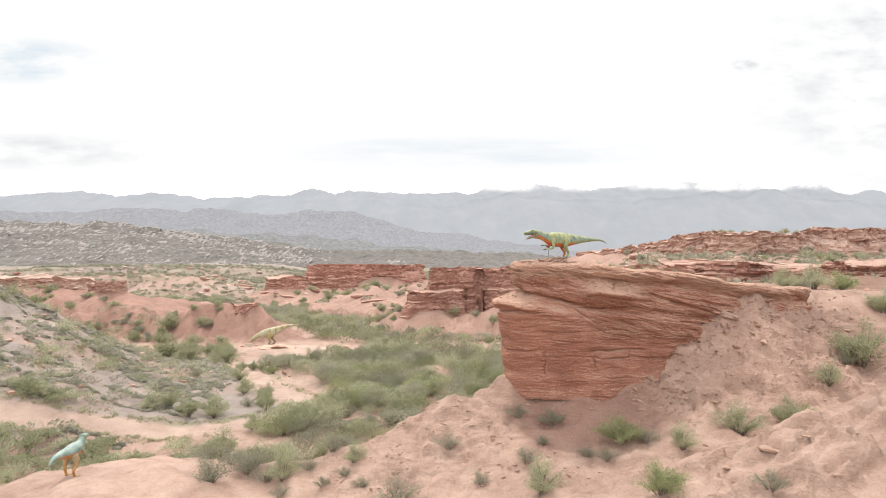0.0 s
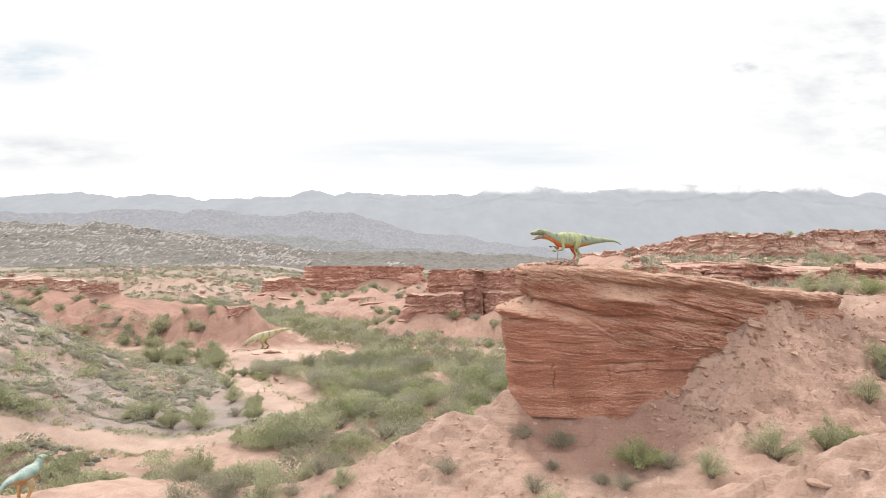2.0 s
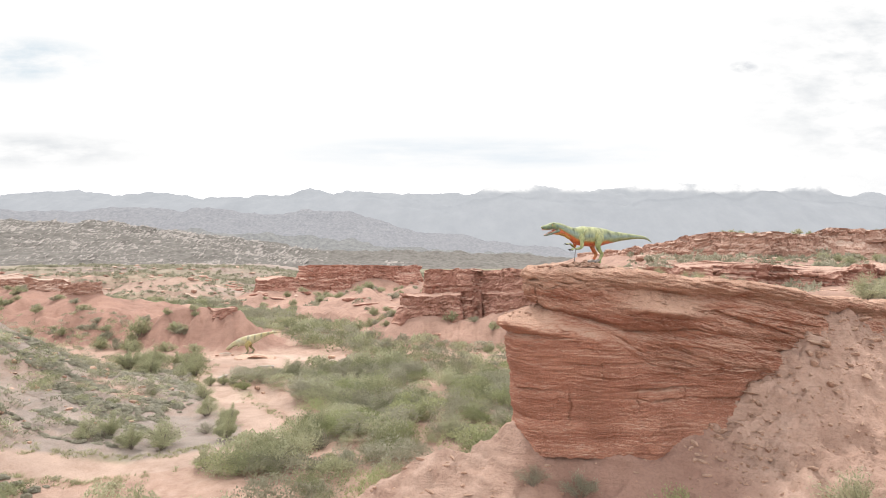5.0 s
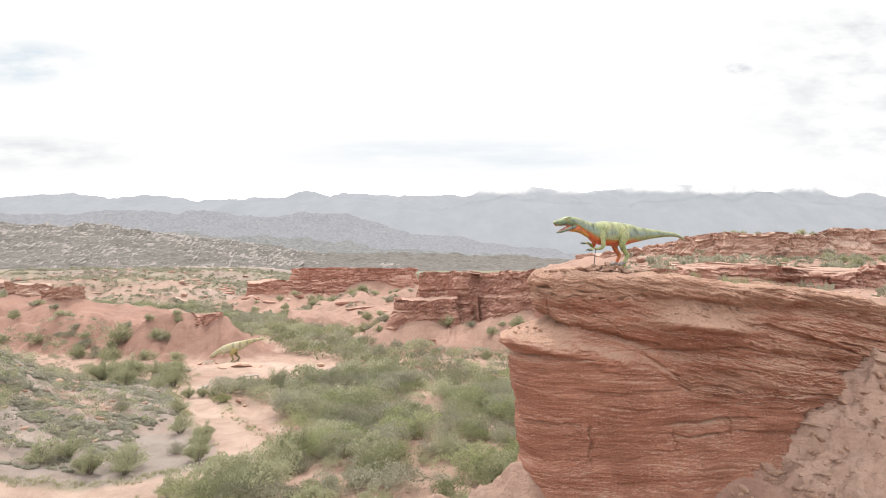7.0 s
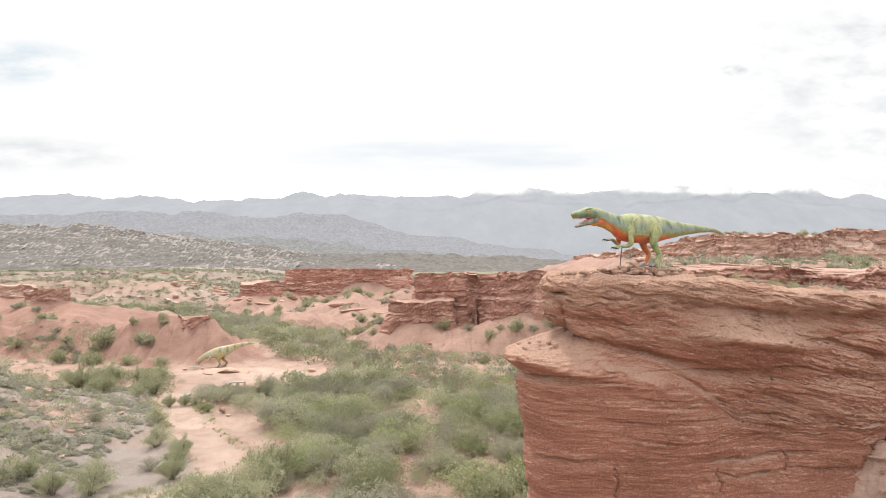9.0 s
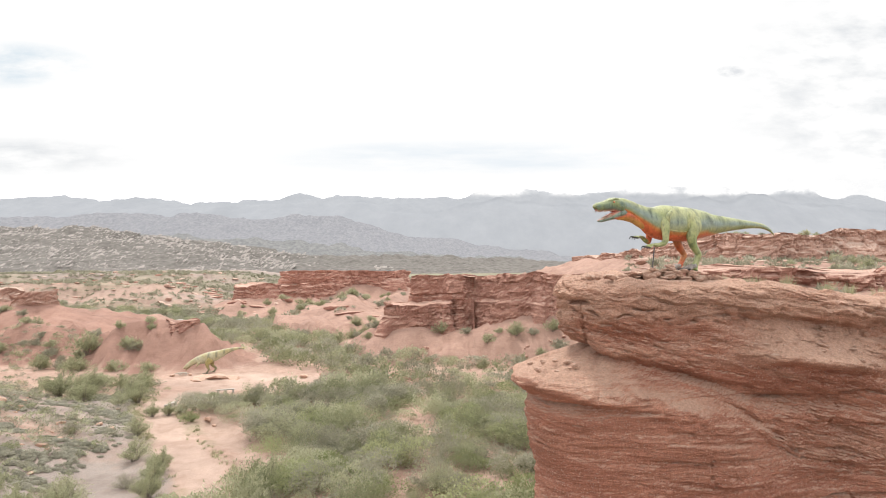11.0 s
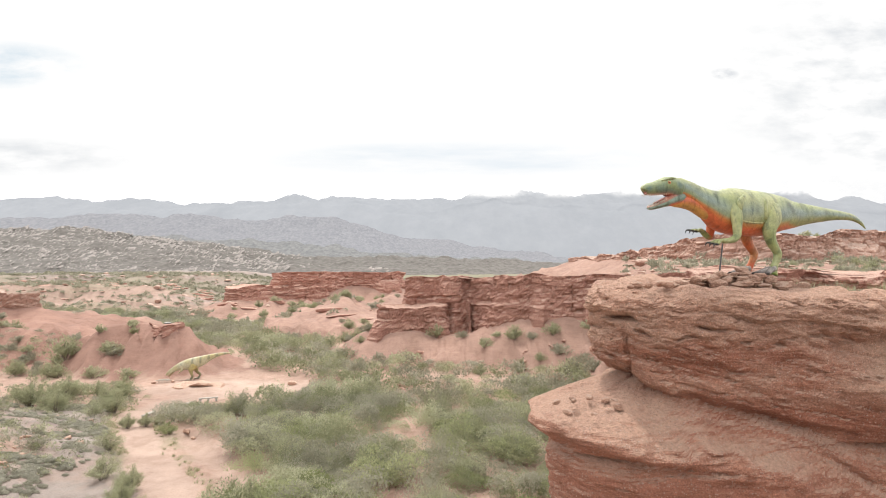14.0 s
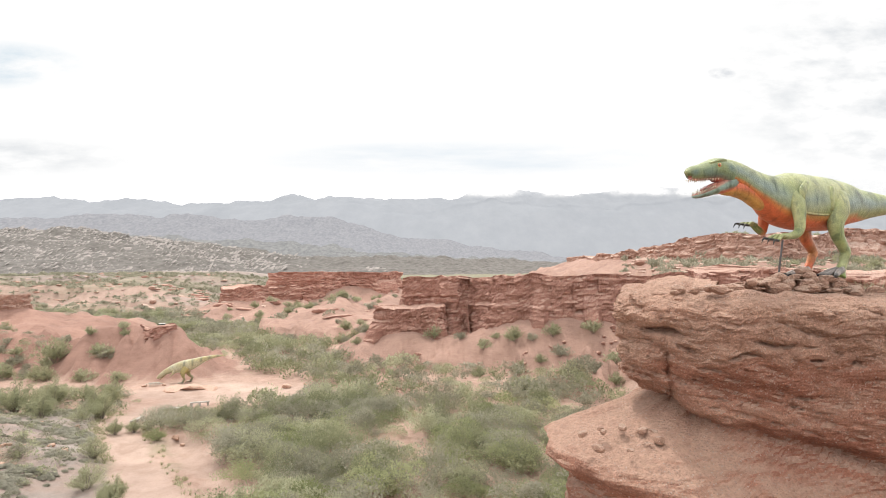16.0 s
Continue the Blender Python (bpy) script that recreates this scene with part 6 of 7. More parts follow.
class Shape:
    """Gathers lofted limbs, claws and teeth into one painted mesh."""

    def __init__(self):
        self.v, self.f, self.c = [], [], []

    def loft(self, stations, paint, segs=24, steps=7, tip=True):
        """stations: (x forward, y to its left, z up, half width, half height)."""
        p = np.array(stations, float)
        line, q = [], []
        pp = np.vstack([2 * p[0] - p[1], p, 2 * p[-1] - p[-2]])
        for i in range(1, len(pp) - 2):
            for t in np.linspace(0, 1, steps, endpoint=False):
                a = 0.5 * (2 * pp[i] + (pp[i + 1] - pp[i - 1]) * t + (2 * pp[i - 1] - 5 * pp[i] + 4 * pp[i + 1] - pp[i + 2]) * t ** 2
                           + (3 * pp[i] - pp[i - 1] - 3 * pp[i + 1] + pp[i + 2]) * t ** 3)
                line.append(a)
        line.append(pp[-2])
        line = np.array(line)
        line[:, 3:] = np.maximum(line[:, 3:], 0.004)
        base = len(self.v)
        for i, st in enumerate(line):
            d = line[min(i + 1, len(line) - 1), :3] - line[max(i - 1, 0), :3]
            d = d / (np.linalg.norm(d) + 1e-9)
            side = np.array([0, 1.0, 0]) if abs(d[1]) < 0.9 else np.array([-1.0, 0, 0])
            side = side - d * side.dot(d)
            side /= np.linalg.norm(side)
            up = np.cross(d, side)
            for k in range(segs):
                a = 2 * math.pi * k / segs
                pt = st[:3] + side * math.cos(a) * st[3] + up * math.sin(a) * st[4]
                self.v.append(pt)
                self.c.append(paint(pt, math.sin(a), math.cos(a), i / (len(line) - 1)))
        for i in range(len(line) - 1):
            for k in range(segs):
                k2 = (k + 1) % segs
                self.f.append((base + i * segs + k, base + i * segs + k2, base + (i + 1) * segs + k2, base + (i + 1) * segs + k))
        for end, at in ((0, 0), (len(line) - 1, len(line) - 1)):
            ring = [base + at * segs + k for k in range(segs)]
            self.v.append(line[at, :3])
            self.c.append(self.c[ring[0]])
            hub = len(self.v) - 1
            for k in range(segs):
                a, b = ring[k], ring[(k + 1) % segs]
                self.f.append((a, b, hub, hub) if end else (b, a, hub, hub))

    def cone(self, a, b, r, color, bend=(0, 0, 0), segs=7):
        a, b, bend = np.array(a, float), np.array(b, float), np.array(bend, float)
        mid = (a + b) / 2 + bend
        self.loft([(*a, r, r), (*mid, r * 0.72, r * 0.72), (*b, r * 0.08, r * 0.08)], lambda *k: color, segs, 3)

    def ball(self, c, r, color):
        c = np.array(c, float)
        self.loft([(*(c + np.array([0, -r * math.cos(t), 0])), r * math.sin(t), r * math.sin(t)) for t in np.linspace(0.05, math.pi - 0.05, 7)], lambda *k: color, 10, 1)

    def build(self, name):
        bm = bmesh.new()
        vs = [bm.verts.new(tuple(p)) for p in self.v]
        for f in self.f:
            try:
                face = bm.faces.new([vs[i] for i in dict.fromkeys(f)])
                face.smooth = True
            except ValueError:
                pass
        bmesh.ops.recalc_face_normals(bm, faces=bm.faces)
        me = bpy.data.meshes.new(name)
        bm.to_mesh(me)
        bm.free()
        me.attributes.new("paint", "FLOAT_COLOR", "POINT").data.foreach_set("color", np.array([(*c, 1.0) for c in self.c], np.float32).ravel())
        me.materials.append(PAINT)
        return me


def blend(a, b, t):
    t = min(max(t, 0.0), 1.0)
    return tuple(p + (q - p) * t for p, q in zip(a, b))


GREEN, LIME, BLUE, ORANGE, DARK = (0.190, 0.235, 0.090), (0.335, 0.352, 0.185), (0.195, 0.262, 0.240), (0.48, 0.115, 0.045), (0.06, 0.08, 0.05)
CLAW, TOOTH, FLESH, GREYFOOT = (0.02, 0.02, 0.02), (0.48, 0.44, 0.34), (0.38, 0.16, 0.13), (0.24, 0.21, 0.20)


def hide(pt, up, side, t):
    """Green back with bluish patches and dark stripes, orange belly."""
    n = noise.noise(Vector(pt) * 2.1)
    n2 = noise.noise(Vector(pt) * 5.3 + Vector((7, 0, 0)))
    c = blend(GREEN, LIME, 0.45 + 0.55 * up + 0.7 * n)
    patch = max(0.0, 1 - abs(up - 0.0) * 1.6) * (0.70 + 1.8 * noise.noise(Vector((pt[0] * 1.5, pt[1], pt[2] * 2.2 + 4))))
    c = blend(c, BLUE, patch)
    stripe = math.sin(pt[0] * 9.0 + 3 * n) * 0.5 + 0.5
    if up > -0.15:
        c = blend(c, DARK, max(0.0, stripe ** 6 * 0.85 * (0.5 + n2)))
    return c


def body_hide(pt, up, side, t):
    c = hide(pt, up, side, t)
    x = pt[0]
    edge = -0.54 if x > -0.4 else -0.60 - 0.6 * (-(x + 0.4))
    if x > 1.0:
        edge = -0.54 + 0.04 * min((x - 1.0) / 0.8, 1)
    o = (edge - up) / 0.12 + 0.5
    return blend(c, blend(ORANGE, (0.40, 0.22, 0.06), 1.0 - 6.0 * (edge - up)), o) if x > -1.4 else c


def theropod():
    s = Shape()
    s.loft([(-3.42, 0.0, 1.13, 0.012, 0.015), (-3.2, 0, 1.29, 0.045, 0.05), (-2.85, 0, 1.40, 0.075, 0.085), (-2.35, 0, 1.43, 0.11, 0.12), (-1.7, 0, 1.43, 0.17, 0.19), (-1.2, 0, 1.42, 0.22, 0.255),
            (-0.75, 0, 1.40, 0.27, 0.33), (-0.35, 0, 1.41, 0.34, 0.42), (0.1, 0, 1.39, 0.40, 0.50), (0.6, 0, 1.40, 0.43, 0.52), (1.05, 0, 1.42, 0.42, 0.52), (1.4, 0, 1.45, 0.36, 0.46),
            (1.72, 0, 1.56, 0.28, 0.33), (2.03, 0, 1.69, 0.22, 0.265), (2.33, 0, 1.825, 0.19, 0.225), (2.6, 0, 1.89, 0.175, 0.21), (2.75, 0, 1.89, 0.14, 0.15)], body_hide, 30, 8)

    def brief(u):
        return 3.45 - (3.53 - u) * 0.86

    def short(stations):
        return [(brief(a), *rest) for a, *rest in stations]

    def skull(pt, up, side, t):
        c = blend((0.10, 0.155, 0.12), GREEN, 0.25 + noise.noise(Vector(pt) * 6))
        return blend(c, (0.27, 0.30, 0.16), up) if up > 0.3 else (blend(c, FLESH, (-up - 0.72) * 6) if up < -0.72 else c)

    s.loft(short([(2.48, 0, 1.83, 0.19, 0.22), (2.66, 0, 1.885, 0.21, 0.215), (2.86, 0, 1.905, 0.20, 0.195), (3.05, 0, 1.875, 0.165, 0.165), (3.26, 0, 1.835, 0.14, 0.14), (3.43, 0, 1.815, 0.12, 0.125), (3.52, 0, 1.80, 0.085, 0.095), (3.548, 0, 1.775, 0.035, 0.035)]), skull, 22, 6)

    def jaw(pt, up, side, t):
        c = blend((0.13, 0.19, 0.15), BLUE, noise.noise(Vector(pt) * 5) + 0.3)
        c = blend(c, DARK, 0.7 if math.sin(pt[0] * 24) > 0.72 else 0.0)
        return blend(c, FLESH, (up - 0.45) * 5) if up > 0.45 else blend(c, ORANGE, (-up - 0.35) * 3 if t < 0.45 else 0)

    s.loft(short([(2.26, 0, 1.70, 0.10, 0.10), (2.48, 0, 1.68, 0.16, 0.165), (2.70, 0, 1.61, 0.165, 0.125), (2.92, 0, 1.54, 0.14, 0.080), (3.12, 0, 1.48, 0.12, 0.060), (3.31, 0, 1.435, 0.095, 0.045), (3.40, 0, 1.425, 0.05, 0.03)]), jaw, 20, 6)
    # throat pouch behind the jaw
    s.loft([(2.86, 0, 1.585, 0.05, 0.045), (2.66, 0, 1.575, 0.115, 0.105), (2.42, 0, 1.60, 0.15, 0.15), (2.12, 0, 1.54, 0.16, 0.16), (1.80, 0, 1.40, 0.17, 0.17), (1.55, 0, 1.30, 0.12, 0.14)],
           lambda pt, up, sd, t: blend(ORANGE, (0.42, 0.24, 0.07), (up - 0.1) * 2.0), 18, 6)
    # creases: the rim of the belly, the fold before the thigh, the shoulder blade
    for side in (-1, 1):
        s.loft([(0.55, side * 0.375, 1.155, 0.022, 0.02), (0.85, side * 0.385, 1.15, 0.022, 0.02), (1.15, side * 0.355, 1.19, 0.022, 0.02), (1.38, side * 0.30, 1.27, 0.02, 0.018)], lambda *k: (0.33, 0.32, 0.16), 8, 4)
        s.loft([(0.42, side * 0.375, 1.66, 0.03, 0.05), (0.50, side * 0.41, 1.45, 0.035, 0.06), (0.48, side * 0.40, 1.24, 0.03, 0.05)], lambda pt, up, sd, t: blend(GREEN, LIME, 0.6), 10, 4)
        s.loft([(1.02, side * 0.33, 1.74, 0.03, 0.05), (1.18, side * 0.37, 1.58, 0.05, 0.09), (1.22, side * 0.37, 1.42, 0.05, 0.08)], lambda pt, up, sd, t: blend(GREEN, LIME, 0.7), 10, 4)
    # the mouth's inside, tongue, teeth
    s.loft(short([(2.56, 0, 1.78, 0.10, 0.10), (2.70, 0, 1.745, 0.105, 0.075), (2.86, 0, 1.735, 0.09, 0.05)]), lambda *k: blend(FLESH, (0.25, 0.06, 0.05), k[3] * 0.9), 14, 4)
    s.loft(short([(2.65, 0, 1.69, 0.05, 0.03), (2.9, 0, 1.645, 0.055, 0.025), (3.1, 0, 1.575, 0.05, 0.02), (3.22, 0, 1.53, 0.02, 0.012)]), lambda *k: (0.42, 0.2, 0.175), 12, 4)
    for k in range(10):
        t = k / 9
        for side in (-1, 1):
            ux, uz, uw = 2.92 + 0.58 * t, 1.735 - 0.03 * t, 0.145 - 0.07 * t
            long = 0.026 + 0.022 * ((k * 7) % 3) / 2
            s.cone((brief(ux), side * uw, uz), (brief(ux) + 0.005, side * uw, uz - long), 0.011, TOOTH)
            lx, lz, lw = 2.98 + 0.38 * t, 1.600 - 0.135 * t, 0.118 - 0.05 * t
            s.cone((brief(lx), side * lw, lz - 0.02), (brief(lx) - 0.01, side * lw * 1.05, lz + 0.026 + 0.014 * (k % 2)), 0.009, TOOTH)
    for side in (-1, 1):
        s.ball((brief(2.93), side * 0.172, 1.955), 0.034, (0.55, 0.22, 0.10))
        s.ball((brief(2.95), side * 0.194, 1.955), 0.015, (0.02, 0.02, 0.02))
        s.loft(short([(2.70, side * 0.13, 2.05, 0.03, 0.025), (2.88, side * 0.14, 2.045, 0.04, 0.03), (3.10, side * 0.10, 1.985, 0.025, 0.02)]), lambda *k: (0.24, 0.28, 0.15), 10, 4)
        s.ball((brief(3.46), side * 0.075, 1.84), 0.016, (0.03, 0.04, 0.03))

    def leg(inner):
        def paint(pt, up, side, t):
            c = blend(GREEN, LIME, 0.5 + noise.noise(Vector(pt) * 3))
            if inner:
                c = blend(ORANGE, (0.36, 0.18, 0.07), 0.5 + noise.noise(Vector(pt) * 3))
            return blend(c, GREYFOOT, (t - 0.86) * 6) if inner else blend(c, (0.17, 0.26, 0.05), (t - 0.8) * 4)
        return paint

    for side, inner, pts in ((1, False, [(0.12, 0.24, 1.56, 0.14, 0.25), (0.20, 0.33, 1.30, 0.15, 0.24), (0.33, 0.36, 1.02, 0.125, 0.175), (0.30, 0.37, 0.78, 0.10, 0.13), (0.16, 0.37, 0.58, 0.085, 0.10),
                                         (0.10, 0.37, 0.47, 0.085, 0.10), (0.16, 0.37, 0.30, 0.07, 0.085), (0.24, 0.37, 0.15, 0.075, 0.10), (0.28, 0.37, 0.03, 0.10, 0.13)]),
                             (-1, True, [(0.02, -0.26, 1.45, 0.15, 0.22), (0.12, -0.33, 1.22, 0.16, 0.25), (0.20, -0.36, 1.0, 0.13, 0.18), (0.13, -0.37, 0.76, 0.095, 0.13), (-0.03, -0.37, 0.55, 0.08, 0.10),
                                        (-0.06, -0.37, 0.46, 0.08, 0.095), (0.03, -0.37, 0.28, 0.065, 0.08), (0.12, -0.37, 0.14, 0.07, 0.09), (0.17, -0.37, 0.06, 0.09, 0.09)])):
        s.loft(pts, leg(inner), 20, 6)
        fx, fy, fz = pts[-1][0], pts[-1][1], 0.06
        for spread in (-0.16, 0.0, 0.16):
            tip = np.array([fx + 0.40 - abs(spread) * 0.5, fy + spread, 0.05])
            s.loft([(fx - 0.02, fy + spread * 0.3, fz + 0.10, 0.05, 0.06), (fx + 0.16, fy + spread * 0.6, 0.11, 0.048, 0.055), (*tip, 0.035, 0.04)], lambda *k: GREYFOOT, 12, 4)
            s.cone(tip + np.array([-0.01, 0, 0.01]), tip + np.array([0.11, spread * 0.15, -0.03]), 0.026, CLAW, (0, 0, 0.02))
    # arms, fingers and claws
    for side, inner, pts, fingers in (
            (1, False, [(1.26, 0.26, 1.52, 0.11, 0.19), (1.30, 0.36, 1.30, 0.11, 0.15), (1.33, 0.41, 1.06, 0.09, 0.11), (1.35, 0.42, 0.88, 0.08, 0.09), (1.44, 0.42, 0.79, 0.07, 0.075), (1.57, 0.40, 0.755, 0.055, 0.06), (1.70, 0.38, 0.75, 0.065, 0.055)], -0.03),
            (-1, True, [(1.20, -0.26, 1.45, 0.10, 0.16), (1.22, -0.36, 1.22, 0.10, 0.13), (1.24, -0.40, 1.00, 0.085, 0.10), (1.26, -0.41, 0.88, 0.07, 0.08), (1.38, -0.41, 0.92, 0.06, 0.065), (1.48, -0.40, 0.99, 0.065, 0.055)], 0.04)):
        def arm(pt, up, sd, t, inner=inner):
            c = blend(GREEN, LIME, 0.5 + noise.noise(Vector(pt) * 4))
            return blend(ORANGE, c, (t - 0.55) * 5) if inner else c
        s.loft(pts, arm, 16, 5)
        wx, wy, wz = pts[-1][:3]
        for k, spread in enumerate((-0.075, 0.0, 0.075)):
            mid = (wx + 0.12, wy + spread * 0.8, wz + 0.02 + fingers * 0.4)
            tip = (wx + 0.25, wy + spread * 1.3, wz + fingers - 0.01 - 0.02 * k)
            s.loft([(wx - 0.03, wy + spread * 0.4, wz, 0.035, 0.035), (*mid, 0.034, 0.034), (*tip, 0.026, 0.026)], lambda pt, up, sd, t: blend(LIME, GREEN, 0.5 + 0.5 * math.sin(t * 20)), 10, 4)
            s.cone(tip, (tip[0] + 0.14, tip[1] + spread * 0.2, tip[2] - 0.07), 0.024, CLAW, (0.03, 0, 0.035))
    return s.build("dinosaur_statue")


statue = tagged(new("dinosaur_statue", theropod()), "green and orange roaring dinosaur statue standing on stones", "statue")
FACING = math.degrees(math.atan2(-0.346, -0.938))
statue.matrix_basis = pose(9.0, 43.5, 14.78, 0, 0, FACING)


def rod(name, label, a, b, radius, mat):
    v, f = tubes([[(a, radius), (tuple((np.array(a) + np.array(b)) / 2), radius), (b, radius)]], 10)
    return tagged(new(name, raw_mesh(name, v, f, mat)), label, "support rod")


STEEL = plain_material("dark_steel", (0.12, 0.12, 0.125), 0.5, 0.3, 20.0, 0.002, 0.7)
rod("support_rod", "thin dark steel rod that props the statue's arm", (7.46, 42.66, 14.55), (7.53, 42.57, 15.47), 0.017, STEEL)


# ---- second and third statue ----
YELLOW, CREAM, BROWN = (0.36, 0.29, 0.11), (0.44, 0.41, 0.30), (0.12, 0.10, 0.06)


def striped(pt, up, side, t):
    c = blend(YELLOW, CREAM, 0.75 - 0.4 * up + 0.6 * noise.noise(Vector(pt) * 0.9))
    stripe = max(0.0, math.sin(pt[0] * 5.2)) ** 2
    if pt[0] < 0.6:
        c = blend(c, (0.15, 0.15, 0.10), stripe * (0.85 if up > -0.5 else 0.2))
    return blend(c, CREAM, (up - 0.75) * 3)


def stooping():
    s = Shape()
    s.loft([(-5.6, 0, 4.05, 0.03, 0.03), (-4.6, 0, 4.02, 0.14, 0.16), (-3.4, 0, 3.82, 0.27, 0.30), (-2.2, 0, 3.45, 0.42, 0.50), (-1.1, 0, 3.0, 0.60, 0.75), (0, 0, 2.65, 0.70, 0.90), (1.1, 0, 2.4, 0.68, 0.85),
            (2.0, 0, 2.2, 0.52, 0.68), (2.7, 0, 1.95, 0.40, 0.50), (3.3, 0, 1.65, 0.34, 0.42)], striped, 24, 7)
    s.loft([(3.1, 0, 1.75, 0.34, 0.40), (3.6, 0, 1.45, 0.32, 0.36), (4.1, 0, 1.05, 0.24, 0.26), (4.4, 0, 0.8, 0.12, 0.14)], striped, 18, 6)
    s.loft([(3.3, 0, 1.25, 0.24, 0.16), (3.7, 0, 0.9, 0.2, 0.11), (4.0, 0, 0.55, 0.12, 0.07)], lambda *k: (0.30, 0.22, 0.12), 14, 5)
    for side in (-1, 1):
        f = 0.5 if side > 0 else -0.3
        s.loft([(0.0, side * 0.5, 2.4, 0.3, 0.55), (0.25 + f * 0.4, side * 0.68, 1.7, 0.26, 0.42), (0.1 + f * 0.6, side * 0.7, 1.1, 0.18, 0.25), (-0.25 + f, side * 0.7, 0.7, 0.14, 0.18), (-0.05 + f, side * 0.7, 0.3, 0.13, 0.16), (0.05 + f, side * 0.7, 0.08, 0.18, 0.2)],
               lambda pt, up, sd, t: blend(YELLOW, (0.18, 0.17, 0.12), t * 1.2), 16, 5)
        for spread in (-0.25, 0, 0.25):
            s.loft([(f, side * 0.7, 0.2, 0.1, 0.1), (f + 0.7, side * 0.7 + spread, 0.08, 0.07, 0.07)], lambda *k: (0.35, 0.30, 0.22), 10, 4)
        s.loft([(1.9, side * 0.45, 1.9, 0.14, 0.2), (2.0, side * 0.55, 1.5, 0.1, 0.12), (2.3, side * 0.5, 1.25, 0.06, 0.06), (2.5, side * 0.45, 1.1, 0.03, 0.03)], striped, 10, 4)
    return s.build("dinosaur_statue")


ob = tagged(new("dinosaur_statue", stooping()), "yellow dinosaur statue with dark-striped raised tail, stooping over bones", "statue")
ob.matrix_basis = pose(-37.6, 130.5, height(-37.6, 130.5), 0, 0, 186) @ Matrix.Scale(1.06, 4)


def pale_hide(pt, up, side, t):
    c = blend((0.13, 0.23, 0.21), (0.27, 0.33, 0.31), 0.4 + 0.5 * up + noise.noise(Vector(pt) * 2.0))
    c = blend(c, (0.25, 0.31, 0.17), (pt[0] - 1.0) * 0.6)
    return blend(c, (0.40, 0.20, 0.07), ((-0.25 if pt[0] > 0.5 or pt[0] < -1.2 else 0.0) - up) * 5)


def rearing():
    s = Shape()
    s.loft([(-2.15, 0, 1.42, 0.06, 0.07), (-1.95, 0, 1.62, 0.12, 0.13), (-1.6, 0, 1.78, 0.19, 0.20), (-1.25, 0, 1.84, 0.25, 0.26), (-0.85, 0, 1.84, 0.31, 0.34), (-0.35, 0, 1.80, 0.38, 0.43), (0.2, 0, 1.84, 0.44, 0.50), (0.65, 0, 1.93, 0.42, 0.48), (0.95, 0, 2.06, 0.33, 0.37),
            (1.18, 0, 2.24, 0.25, 0.27), (1.33, 0, 2.40, 0.22, 0.22), (1.46, 0, 2.52, 0.20, 0.19)], pale_hide, 22, 6)
    s.loft([(1.32, 0, 2.56, 0.21, 0.20), (1.62, 0, 2.60, 0.20, 0.18), (1.92, 0, 2.54, 0.15, 0.13), (2.06, 0, 2.50, 0.07, 0.07)], pale_hide, 16, 5)
    s.loft([(1.42, 0, 2.38, 0.15, 0.08), (1.68, 0, 2.32, 0.12, 0.06), (1.92, 0, 2.25, 0.06, 0.04)], lambda *k: (0.40, 0.24, 0.09), 14, 4)
    for side in (-1, 1):
        f = 0.12 * side
        s.loft([(0.0, side * 0.28, 1.65, 0.18, 0.28), (0.14, side * 0.36, 1.2, 0.16, 0.22), (0.05, side * 0.37, 0.85, 0.10, 0.14), (-0.10 + f, side * 0.37, 0.5, 0.09, 0.10), (0.02 + f, side * 0.37, 0.2, 0.08, 0.09), (0.08 + f, side * 0.37, 0.04, 0.12, 0.13)],
               lambda pt, up, sd, t: blend((0.30, 0.36, 0.30), (0.42, 0.21, 0.06), 0.4 + t), 14, 5)
        for spread in (-0.14, 0, 0.14):
            s.loft([(f, side * 0.37, 0.12, 0.06, 0.06), (f + 0.4, side * 0.37 + spread, 0.05, 0.04, 0.04)], lambda *k: (0.45, 0.30, 0.15), 10, 3)
        s.loft([(0.8, side * 0.32, 1.85, 0.09, 0.12), (0.88, side * 0.38, 1.55, 0.07, 0.08), (1.12, side * 0.36, 1.4, 0.05, 0.05), (1.3, side * 0.34, 1.35, 0.03, 0.03)], pale_hide, 10, 4)
    return s.build("dinosaur_statue")


ob = tagged(new("dinosaur_statue", rearing()), "pale blue dinosaur statue with orange legs on a bare mound", "statue")
ob.matrix_basis = pose(-24.9, 40.3, height(-24.9, 40.3), 0, 0, 80) @ Matrix.Diagonal((0.78, 1.1, 0.92, 1.0))


# ---- benches and small things in the clearing ----
CONCRETE = plain_material("weathered_concrete", (0.38, 0.355, 0.32), 0.9, 0.4, 8.0, 0.004)


def box_bm(bm, cx, cy, cz, sx, sy, sz, bevel=0.015):
    made = bmesh.ops.create_cube(bm, size=1.0)["verts"]
    for v in made:
        v.co = Vector((cx + v.co.x * sx, cy + v.co.y * sy, cz + v.co.z * sz))
    edges = list({e for v in made for e in v.link_edges})
    bmesh.ops.bevel(bm, geom=edges, offset=bevel, segments=2, affect="EDGES")


def box_mesh(name, sx, sy, sz, mat, bevel=0.02):
    bm = bmesh.new()
    box_bm(bm, 0, 0, 0, sx, sy, sz, bevel)
    me = bpy.data.meshes.new(name)
    bm.to_mesh(me)
    bm.free()
    me.materials.append(mat)
    return me


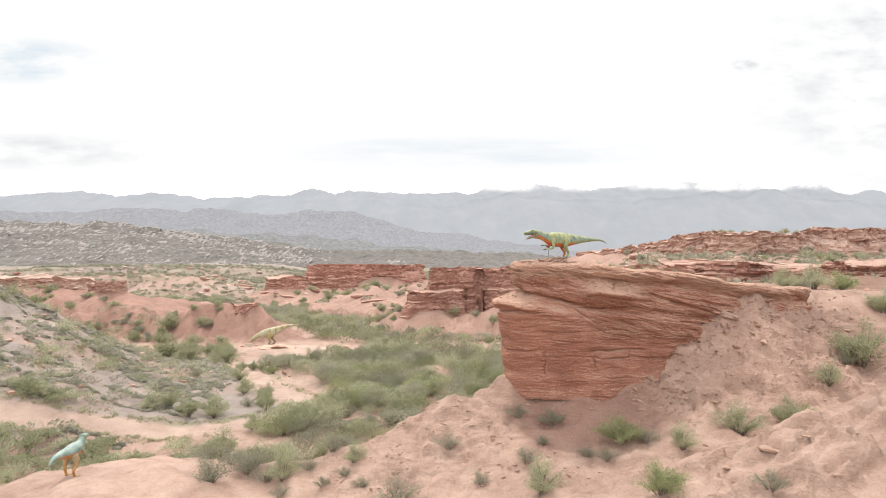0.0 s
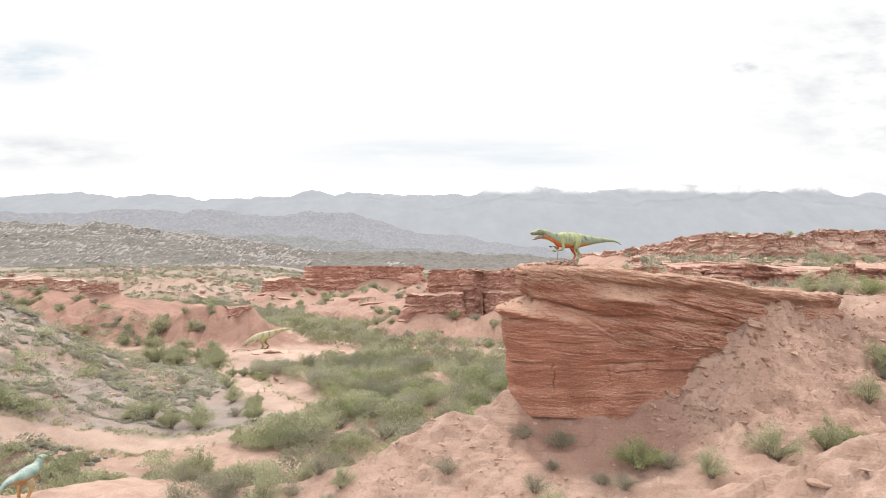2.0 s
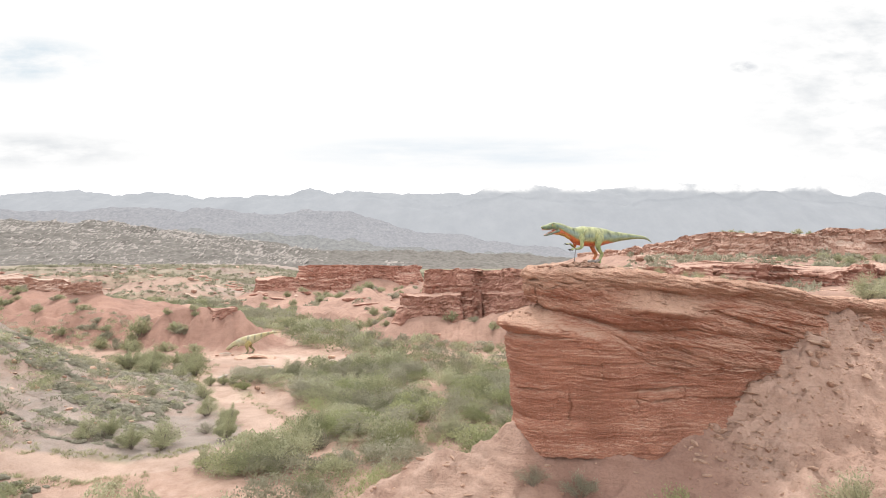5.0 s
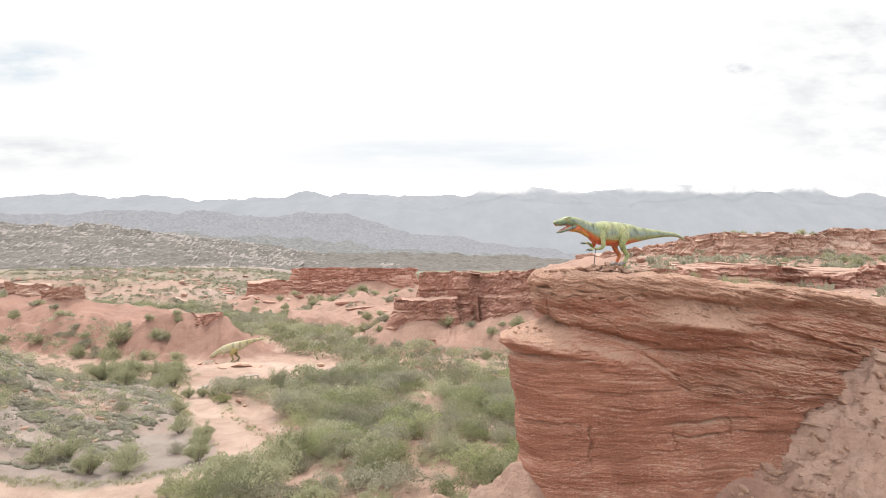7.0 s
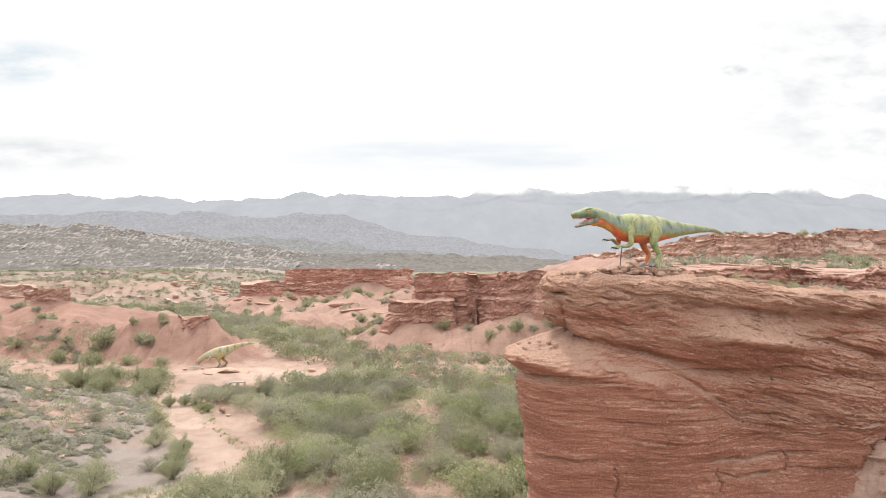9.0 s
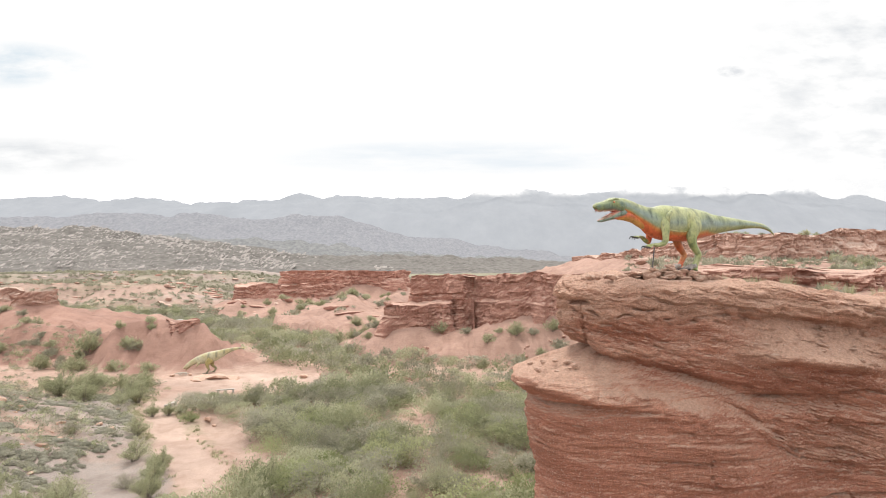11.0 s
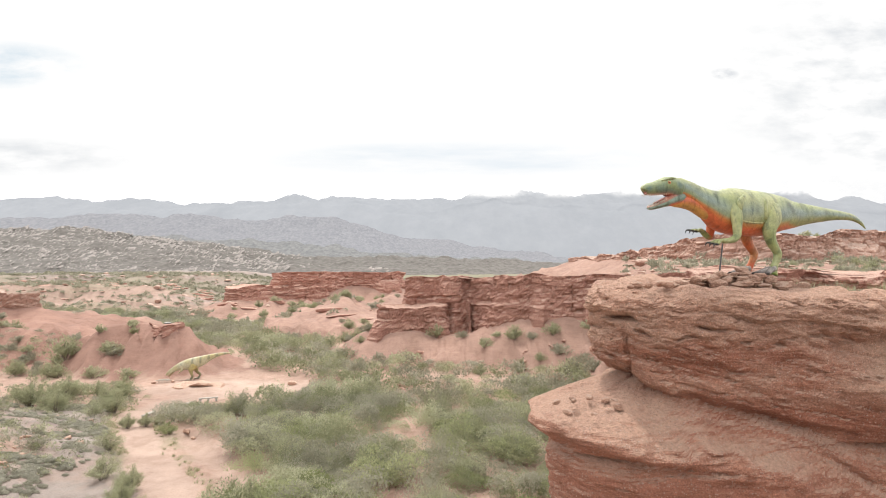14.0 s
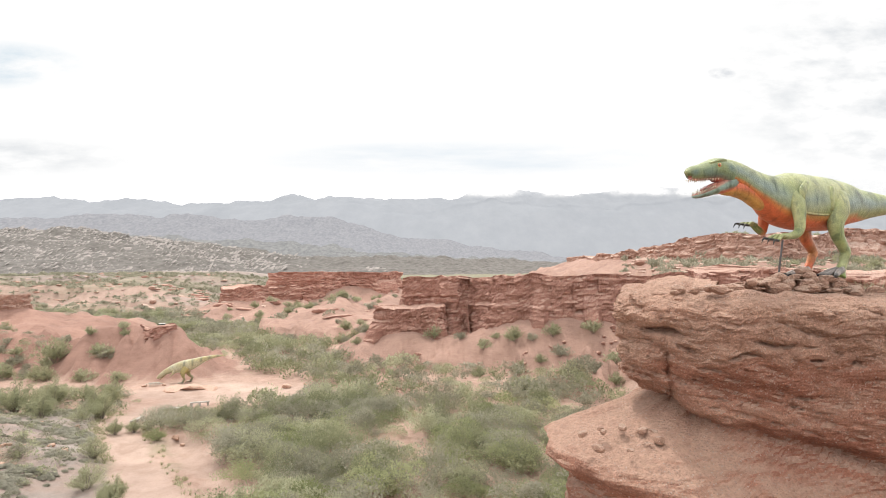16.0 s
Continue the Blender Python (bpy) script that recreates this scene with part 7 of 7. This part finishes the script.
bench_root = new("bench")
seat = part("seat", box_mesh("seat", 2.5, 0.5, 0.14, CONCRETE), bench_root)
seat.location = (0, 0, 0.46)
leg_mesh = box_mesh("leg", 0.3, 0.36, 0.46, CONCRETE)
for dx in (-1.05, 0.0, 1.05):
    part("leg", leg_mesh, bench_root).location = (dx, 0, 0.18)
tagged(bench_root, "pale concrete bench on bare soil", "bench", "benches by the track")
bench_root.matrix_basis = pose(-32.5, 112.3, height(-32.5, 112.3) + 0.12, 0, 0, 14)
for x, y, a in ((-29.6, 114.6, 18), (-34.6, 107.6, 82)):
    copy_thing(bench_root, pose(x, y, height(x, y) + 0.12, 0, 0, a))

BONE = plain_material("bone_white_paint", (0.44, 0.41, 0.36), 0.7, 0.4, 5.0)
bones = new("bone_pile")
rb = random.Random(12)
ribs = []
for i in range(9):
    x = -0.9 + 0.22 * i
    for side in (-1, 1):
        ribs.append([((x, 0, 0.5), 0.05), ((x + 0.05, side * 0.42, 0.55), 0.045), ((x + 0.1, side * 0.55, 0.2), 0.035), ((x + 0.1, side * 0.42, 0.0), 0.02)])
v, f = tubes(ribs, 6)
part("ribs", raw_mesh("ribs", v, f, BONE), bones)
v, f = tubes([[((-1.5, 0, 0.3), 0.06), ((-0.6, 0.03, 0.52), 0.09), ((0.6, 0, 0.52), 0.09), ((1.9, 0.2, 0.12), 0.04)]], 8)
part("spine", raw_mesh("spine", v, f, BONE), bones)
tagged(bones, "pale skeleton prop lying before the stooping statue", "skeleton prop")
bones.matrix_basis = pose(-41.6, 127.6, height(-41.6, 127.6), 0, 0, 20) @ Matrix.Scale(0.85, 4)
r = random.Random(9)
for x, y, size in ((-36.6, 124.3, 2.2), (-34.2, 124.6, 2.5), (-31.9, 124.9, 1.9)):
    stone(x, y, size, r, -0.25, True, "sandstone lip in the clearing")
for x, y, size in ((-20.5, 126.5, 0.8), (-17.8, 127.3, 0.4), (-26.5, 99.5, 0.5), (-25.4, 98.6, 0.35), (-47, 93, 0.6), (-45.5, 94, 0.4), (-43.0, 127.2, 0.45), (-40.2, 127.8, 0.4)):
    stone(x, y, size, r, 0, False, "stones by the track")


# ---- a car parked far off in the scrub ----
CAR_WHITE = plain_material("white_car_paint", (0.62, 0.62, 0.61), 0.35, 0.1, 2.0, 0.0)
CAR_GLASS = plain_material("dark_car_glass", (0.03, 0.035, 0.04), 0.15, 0.1, 2.0, 0.0)
TYRE = plain_material("tyre_rubber", (0.03, 0.03, 0.03), 0.9, 0.2, 8.0, 0.004)
car = new("parked_car")
bm = bmesh.new()
box_bm(bm, 0, 0, 0.72, 4.4, 1.75, 0.62, 0.16)
me = bpy.data.meshes.new("body")
bm.to_mesh(me)
bm.free()
me.materials.append(CAR_WHITE)
part("body", me, car)
bm = bmesh.new()
made = bmesh.ops.create_cube(bm, size=1.0)["verts"]
for v in made:
    top = v.co.z > 0
    v.co = Vector((-0.2 + v.co.x * (1.9 if top else 2.9), v.co.y * (1.35 if top else 1.65), 1.27 + v.co.z * 0.55))
bmesh.ops.bevel(bm, geom=list(bm.edges), offset=0.08, segments=2, affect="EDGES")
me = bpy.data.meshes.new("cabin")
bm.to_mesh(me)
bm.free()
me.materials.append(CAR_GLASS)
part("cabin", me, car, "dark glazed cabin")
roof = part("roof", box_mesh("roof", 1.9, 1.36, 0.06, CAR_WHITE, 0.02), car)
roof.location = (-0.2, 0, 1.57)
v, f = tubes([[((0, -0.1, 0), 0.32), ((0, 0.0, 0), 0.34), ((0, 0.1, 0), 0.32)]], 18)
wheel_mesh = raw_mesh("wheel", v, f, TYRE)
for dx in (-1.35, 1.35):
    for dy in (-0.78, 0.78):
        part("wheel", wheel_mesh, car).location = (dx, dy, 0.34)
tagged(car, "white car parked in far green scrub", "car")
car.matrix_basis = pose(-83.5, 226, height(-83.5, 226), 0, 0, 12)
